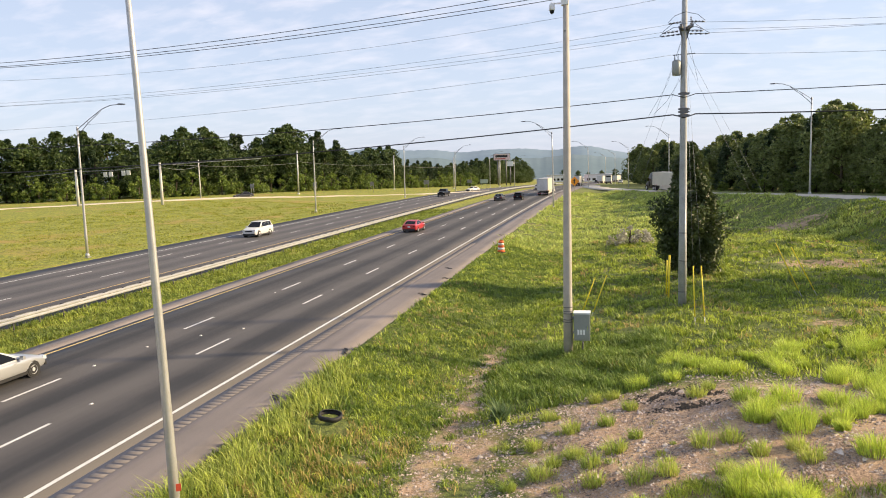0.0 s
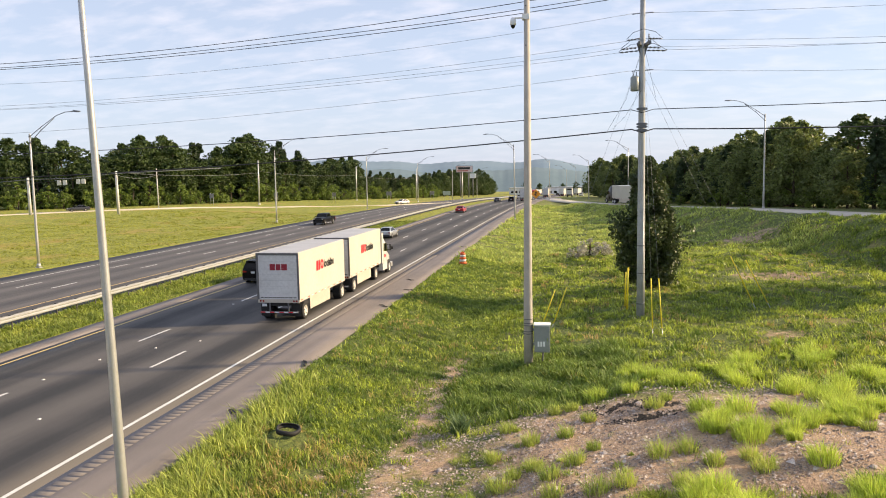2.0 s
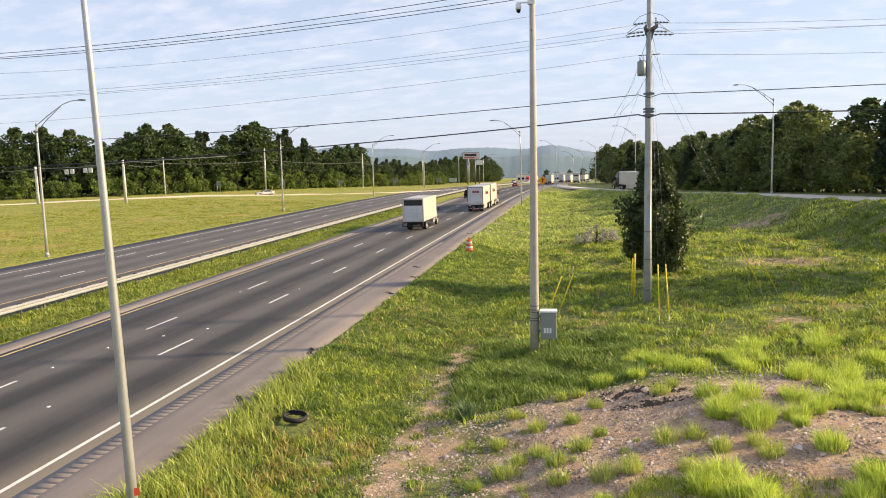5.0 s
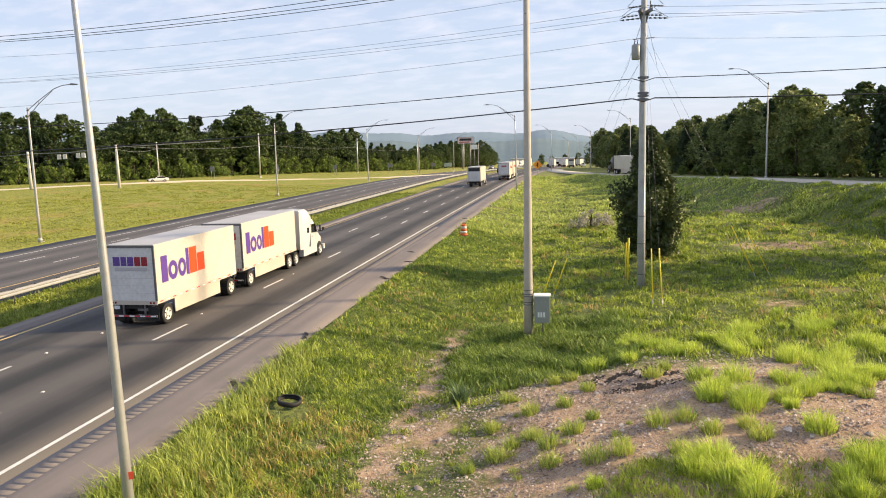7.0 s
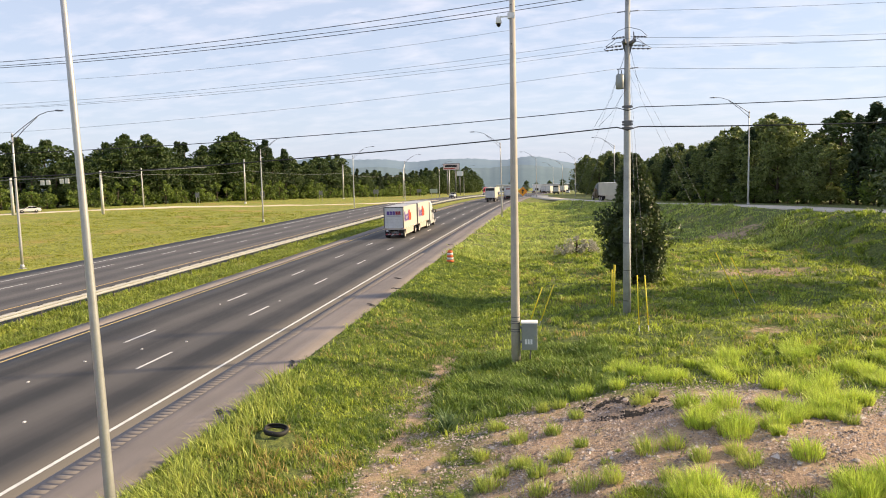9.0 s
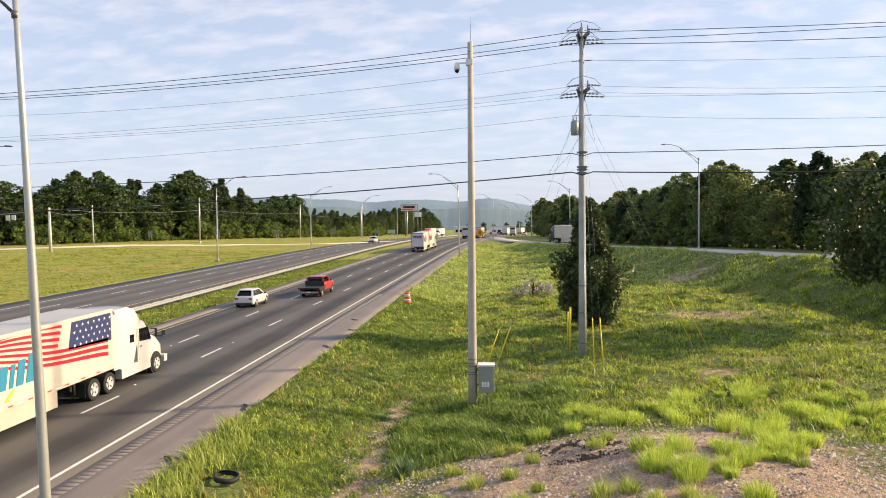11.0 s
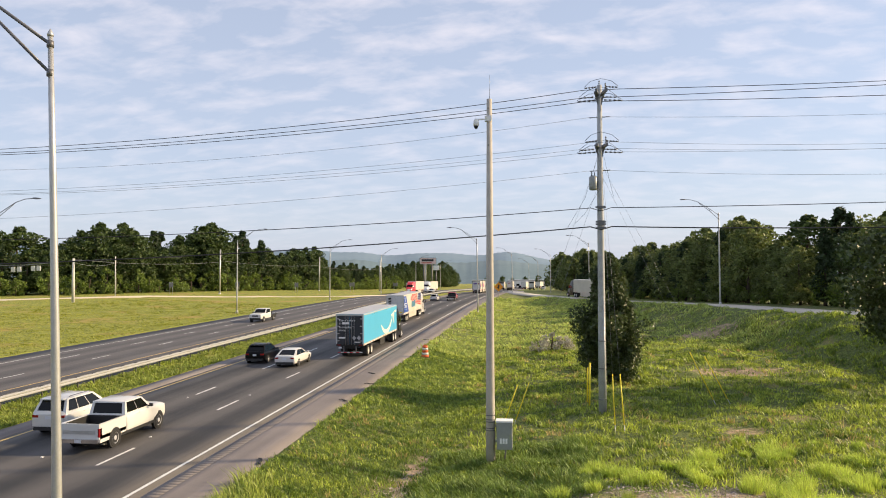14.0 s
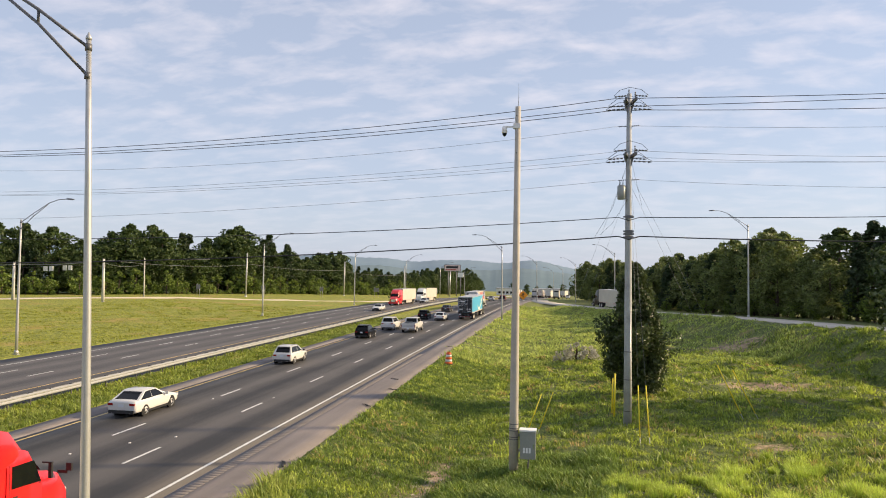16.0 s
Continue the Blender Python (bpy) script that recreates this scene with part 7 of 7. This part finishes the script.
def box_truck():
    g = thing("box_truck", "white straight box truck with a lift gate and roll-up door", "truck", "trucks on the highway")
    b = box_part("cargo_box", -1.28, 1.28, -2.1, 5.9, 1.12, 3.95, "trailer_white", g, bevel=0.03)
    box_part("roof", -1.24, 1.24, -2.06, 5.86, 3.95, 3.962, "trailer_roof", g, "pale weathered roof")
    for s in (-1, 1):
        box_part("top_rail", s * 1.28 - 0.012, s * 1.28 + 0.012, -2.08, 5.88, 3.80, 3.92, "trailer_white", b)
        box_part("bottom_rail", s * 1.28 - 0.012, s * 1.28 + 0.012, -2.08, 5.88, 1.10, 1.22, "galv", b)
        box_part("rear_post", s * 1.28 - 0.07 - 0.03 * s, s * 1.28 + 0.07 - 0.04 * s, -2.14, -2.08, 1.1, 3.92, "trailer_white", b)
    box_part("side_door", 1.278, 1.292, 3.55, 4.5, 1.35, 3.6, "trailer_white", b, "flush side door", 0.006)
    d = box_part("roll_door", -1.14, 1.14, -2.11, -2.09, 1.25, 3.1, "trailer_dirty", g, "scuffed white roll-up door, partly open at the top")
    # flat black panel stands in for the shade inside the open gap
    box_part("black_gap_panel", -1.14, 1.14, -2.108, -2.09, 3.1, 3.78, "ink_black", g, "flat black panel drawn for the dark gap above the door")
    for k in range(1, 4):
        box_part("door_joint", -1.13, 1.13, -2.116, -2.109, 1.25 + k * 0.46 - 0.008, 1.25 + k * 0.46 + 0.008, "ink_grey", d)
    box_part("rear_header", -1.2, 1.2, -2.14, -2.08, 3.78, 3.94, "trailer_white", b)
    part("lift_gate", add_box(add_box(add_box(add_box(bmesh.new(), -1.25, 1.25, -2.55, -2.1, 1.02, 1.12), -1.3, -1.2, -2.6, -2.4, 0.5, 1.1), 1.2, 1.3, -2.6, -2.4, 0.5, 1.1), -1.2, 1.2, -2.5, -2.42, 0.55, 0.65), "chassis", g, "black folding lift gate")
    for s in (-1, 1):
        wheel(g, s * 1.22, 0, 0.50, 0.54, "steel_rim")
        wheel(g, s * 1.18, 7.1, 0.50, 0.28, "steel_rim")
        part("wheel_arch", add_tube(bmesh.new(), [(s * 0.9, 7.1, 0.52), (s * 1.12, 7.1, 0.52)], 0.60, 20), "black", g)
        box_part("mud_flap", s * 0.66, s * 1.2, -0.75, -0.73, 0.3, 1.0, "rubber", g)
        box_part("side_window", s * 1.12, s * 1.165, 5.55 + 0.6, 6.75, 1.85, 2.42, "glass", g)
        box_part("tank", s * 0.75, s * 1.15, 4.2, 5.7, 0.5, 1.0, "galv", g, "steel fuel tank with step", 0.06)
        part("mirror", add_box(add_box(bmesh.new(), s * 1.35, s * 1.5, 6.75, 6.85, 1.8, 2.35), s * 1.1, s * 1.4, 6.78, 6.81, 2.1, 2.14), "black", g)
        box_part("headlamp", s * 0.6, s * 0.95, 8.05, 8.22, 1.05, 1.28, "head_lamp", g, "clear headlamp", 0.03)
        box_part("tail_lamp", s * 0.95, s * 1.15, -2.16, -2.13, 0.88, 1.0, "red_lamp", g, "red tail lamp")
    rings = [[(-w, y, 0.78), (-w, y, z - 0.3), (-w * 0.86, y, z), (w * 0.86, y, z), (w, y, z - 0.3), (w, y, 0.78)] for y, w, z in ((6.0, 1.15, 2.62), (6.6, 1.15, 2.6), (6.9, 1.1, 2.45), (7.25, 1.08, 1.80), (8.0, 0.98, 1.55), (8.25, 0.85, 1.2))]
    part("cab", add_loft(bmesh.new(), rings), "paint_white", g, bevel=0.03)
    quad_pane(g, "windscreen", (1.05, 7.22, 1.84), (-1.05, 7.22, 1.84), (-0.94, 6.92, 2.42), (0.94, 6.92, 2.42), 0.03, 0.97, 0.05, 0.95, "glass", 0.015)
    box_part("bumper", -1.15, 1.15, 8.05, 8.35, 0.45, 0.75, "galv", g, bevel=0.04)
    box_part("chassis", -0.45, 0.45, -2.0, 7.9, 0.68, 1.1, "chassis", g)
    glyph_blocks(g, "print_black", 6.0, 1.45, 0.2, 4, "ink_black", 1.156, 0.1, 0.2, (0.5, 0.6, 0.5, 0.5))
    return g


M["ink_darkred"] = mat("dark_red_print", (0.28, 0.012, 0.03), 0.5, var=0.03)
DRIVES = []
RIGHT, MIDDLE, FAST = -17.15, -21.15, -24.95


def drive(ob, lane, y, t, v, turned=False):
    DRIVES.append((ob, lane, y, t, v, turned))


drive(sedan("silver four-door sedan driving away in the inner lane", "paint_silver", small=True), FAST - 0.05, 22.8, 0.0, 36.2)
drive(sedan("red sedan driving away in the inner lane", "paint_red"), FAST + 0.2, 87.9, 0.0, 34.3)
drive(suv("dark grey suv driving away in the middle lane", "paint_black"), MIDDLE + 0.6, 158, 0.0, 35)
drive(sedan("dark sedan driving away in the inner lane", "paint_grey"), FAST + 0.3, 157, 0.0, 34)
drive(plain_semi("paint_white", "white sleeper tractor with a plain white trailer"), RIGHT - 0.1, 179, 0.0, 29)
drive(suv("white suv driving away in the inner lane", "paint_white"), FAST + 0.3, 232, 0.0, 33)
drive(xpo_like(), RIGHT - 0.02, 28.1, 1.5, 26.25)
drive(suv("black suv driving away beside the white trailers", "paint_black", True), FAST - 0.42, 73.6, 2.5, 36.0)
drive(box_truck(), MIDDLE + 0.95, 46.3, 3.5, 28.7)
drive(fedex_like(), MIDDLE - 0.2, 32.9, 7.0, 30.05)
drive(flag_truck(), MIDDLE + 0.2, 34.5, 11.5, 29.9)
drive(suv("white suv driving away in the inner lane", "paint_white"), FAST, 83.3, 11.5, 36.3)
drive(pickup("red pickup with a black flat work bed", "paint_red", True), MIDDLE + 0.1, 90.4, 11.5, 34.3)
drive(blue_truck(), RIGHT - 0.0, 42.8, 13.2, 31.9)
drive(sedan("white sedan with dark wheels driving away", "paint_white", "galv_dark"), MIDDLE - 0.0, 34.3, 13.2, 33.0)
drive(suv("black suv driving away in the inner lane", "paint_black"), FAST + 0.35, 36.0, 13.2, 33.3)
drive(pickup("white crew-cab pickup with an open bed", "paint_white"), MIDDLE + 0.05, 32.9, 14.0, 34.2)
drive(suv("white suv with roof rails driving away", "paint_white", True), FAST + 0.15, 35.7, 14.0, 34.2)
drive(suv("small black suv with roof rails driving away", "paint_black"), FAST, 39.7, 14.5, 34.0)
drive(suv("white compact suv driving away in the inner lane", "paint_white"), FAST, 37.4, 15.2, 33.4)
drive(sedan("pearl white sedan driving away in the inner lane", "paint_white"), FAST + 0.15, 39.5, 16.0, 34)
drive(plain_semi("paint_bright_red", "bright red sleeper tractor entering beneath the overpass"), RIGHT - 0.1, 19.3 - 16.2, 16.0, 30)
drive(sedan("dark grey sedan driving away in the inner lane", "paint_grey"), FAST + 0.2, 37.5, 12.1, 30.2)
drive(suv("white suv coming towards the overpass", "paint_white", True), -44.0, 86.0, 0.0, -34.4, True)
drive(pickup("black pickup coming towards the overpass", "paint_black"), -43.6, 187.5 - 0.5, 0.0, -31.0, True)
drive(pickup("white pickup with a black flat work bed coming towards the overpass", "paint_white", True), -42.4, 72.0, 15.2, -32.9, True)
drive(plain_semi("paint_bright_red", "red tractor with a white trailer coming towards the overpass"), -42.6, 200, 16.0, -27, True)
drive(plain_semi("paint_white", "white tractor with a white trailer coming towards the overpass"), -42.6, 232, 16.0, -27, True)
drive(sedan("white sedan coming towards the overpass", "paint_white"), -39.2, 155, 16.0, -27, True)
drive(sedan("silver sedan coming towards the overpass", "paint_silver"), -39.2, 205, 16.0, -28, True)
drive(plain_semi("paint_white", "white tractor with a white trailer far down the highway"), RIGHT, 300, 0.0, 24)
for k, (maker, x, y, turn) in enumerate(((lambda: plain_semi("paint_white", "white tractor and trailer standing far down the highway"), -6.5, 400, -4), (lambda: plain_semi("paint_grey", "grey tractor with a white trailer standing far down the highway"), 1.5, 455, -8),
                                         (box_truck, -2.0, 350, -3), (lambda: suv("white suv standing far down the highway", "paint_white", True), 3.6, 372, -5), (lambda: suv("dark suv standing far down the highway", "paint_black"), -9.5, 440, 0))):
    ob = maker()
    ob.matrix_basis = pose(x, y, gz(x, y) + 0.08, -1.5, 0, turn)

PARKED = plain_semi("paint_black", "black tractor with a white trailer standing on the slip road")
PARKED.matrix_basis = pose(13.8, 157.5, float(ramp_z(160)) + 0.03, 0, 0, 16.5)
SIDE_CARS = ((sedan("grey sedan on the side road below the woods", "paint_grey"), 28.0, 4.1), (sedan("white sedan on the side road below the woods", "paint_white"), 14.9 - 9.0, 3.6))


def motions():
    for ob, lane, y, t, v, turned in DRIVES:
        rows = []
        for s in range(17):
            yy = y + v * (s - t)
            x = lane + float(bend(yy))
            slope = math.degrees(math.atan(float(dip(yy + 4) - dip(yy - 4)) / 8))
            yaw = -math.degrees(math.atan(float(bend(yy + 4) - bend(yy - 4)) / 8))
            rows.append((float(s), pose(x, yy, float(dip(yy)), -slope if turned else slope, 0, yaw + (180 if turned else 0))))
        walk(ob, rows)
    for ob, az0, rate in SIDE_CARS:
        rows = []
        for s in range(17):
            az = radians(az0 + rate * s)
            k = np.linspace(-0.2, 1.2, 400)
            px, py = side_road(k)
            i = int(np.argmin(np.abs(np.arctan2(-px, py) - az)))
            i = min(max(i, 2), 397)
            d = Vector((px[i - 2] - px[i + 2], py[i - 2] - py[i + 2], 0))
            rows.append((float(s), pose(px[i], py[i], gz(px[i], py[i]) + 0.2, 0, 0, math.degrees(math.atan2(-d.x, d.y)))))
        walk(ob, rows)


motions()
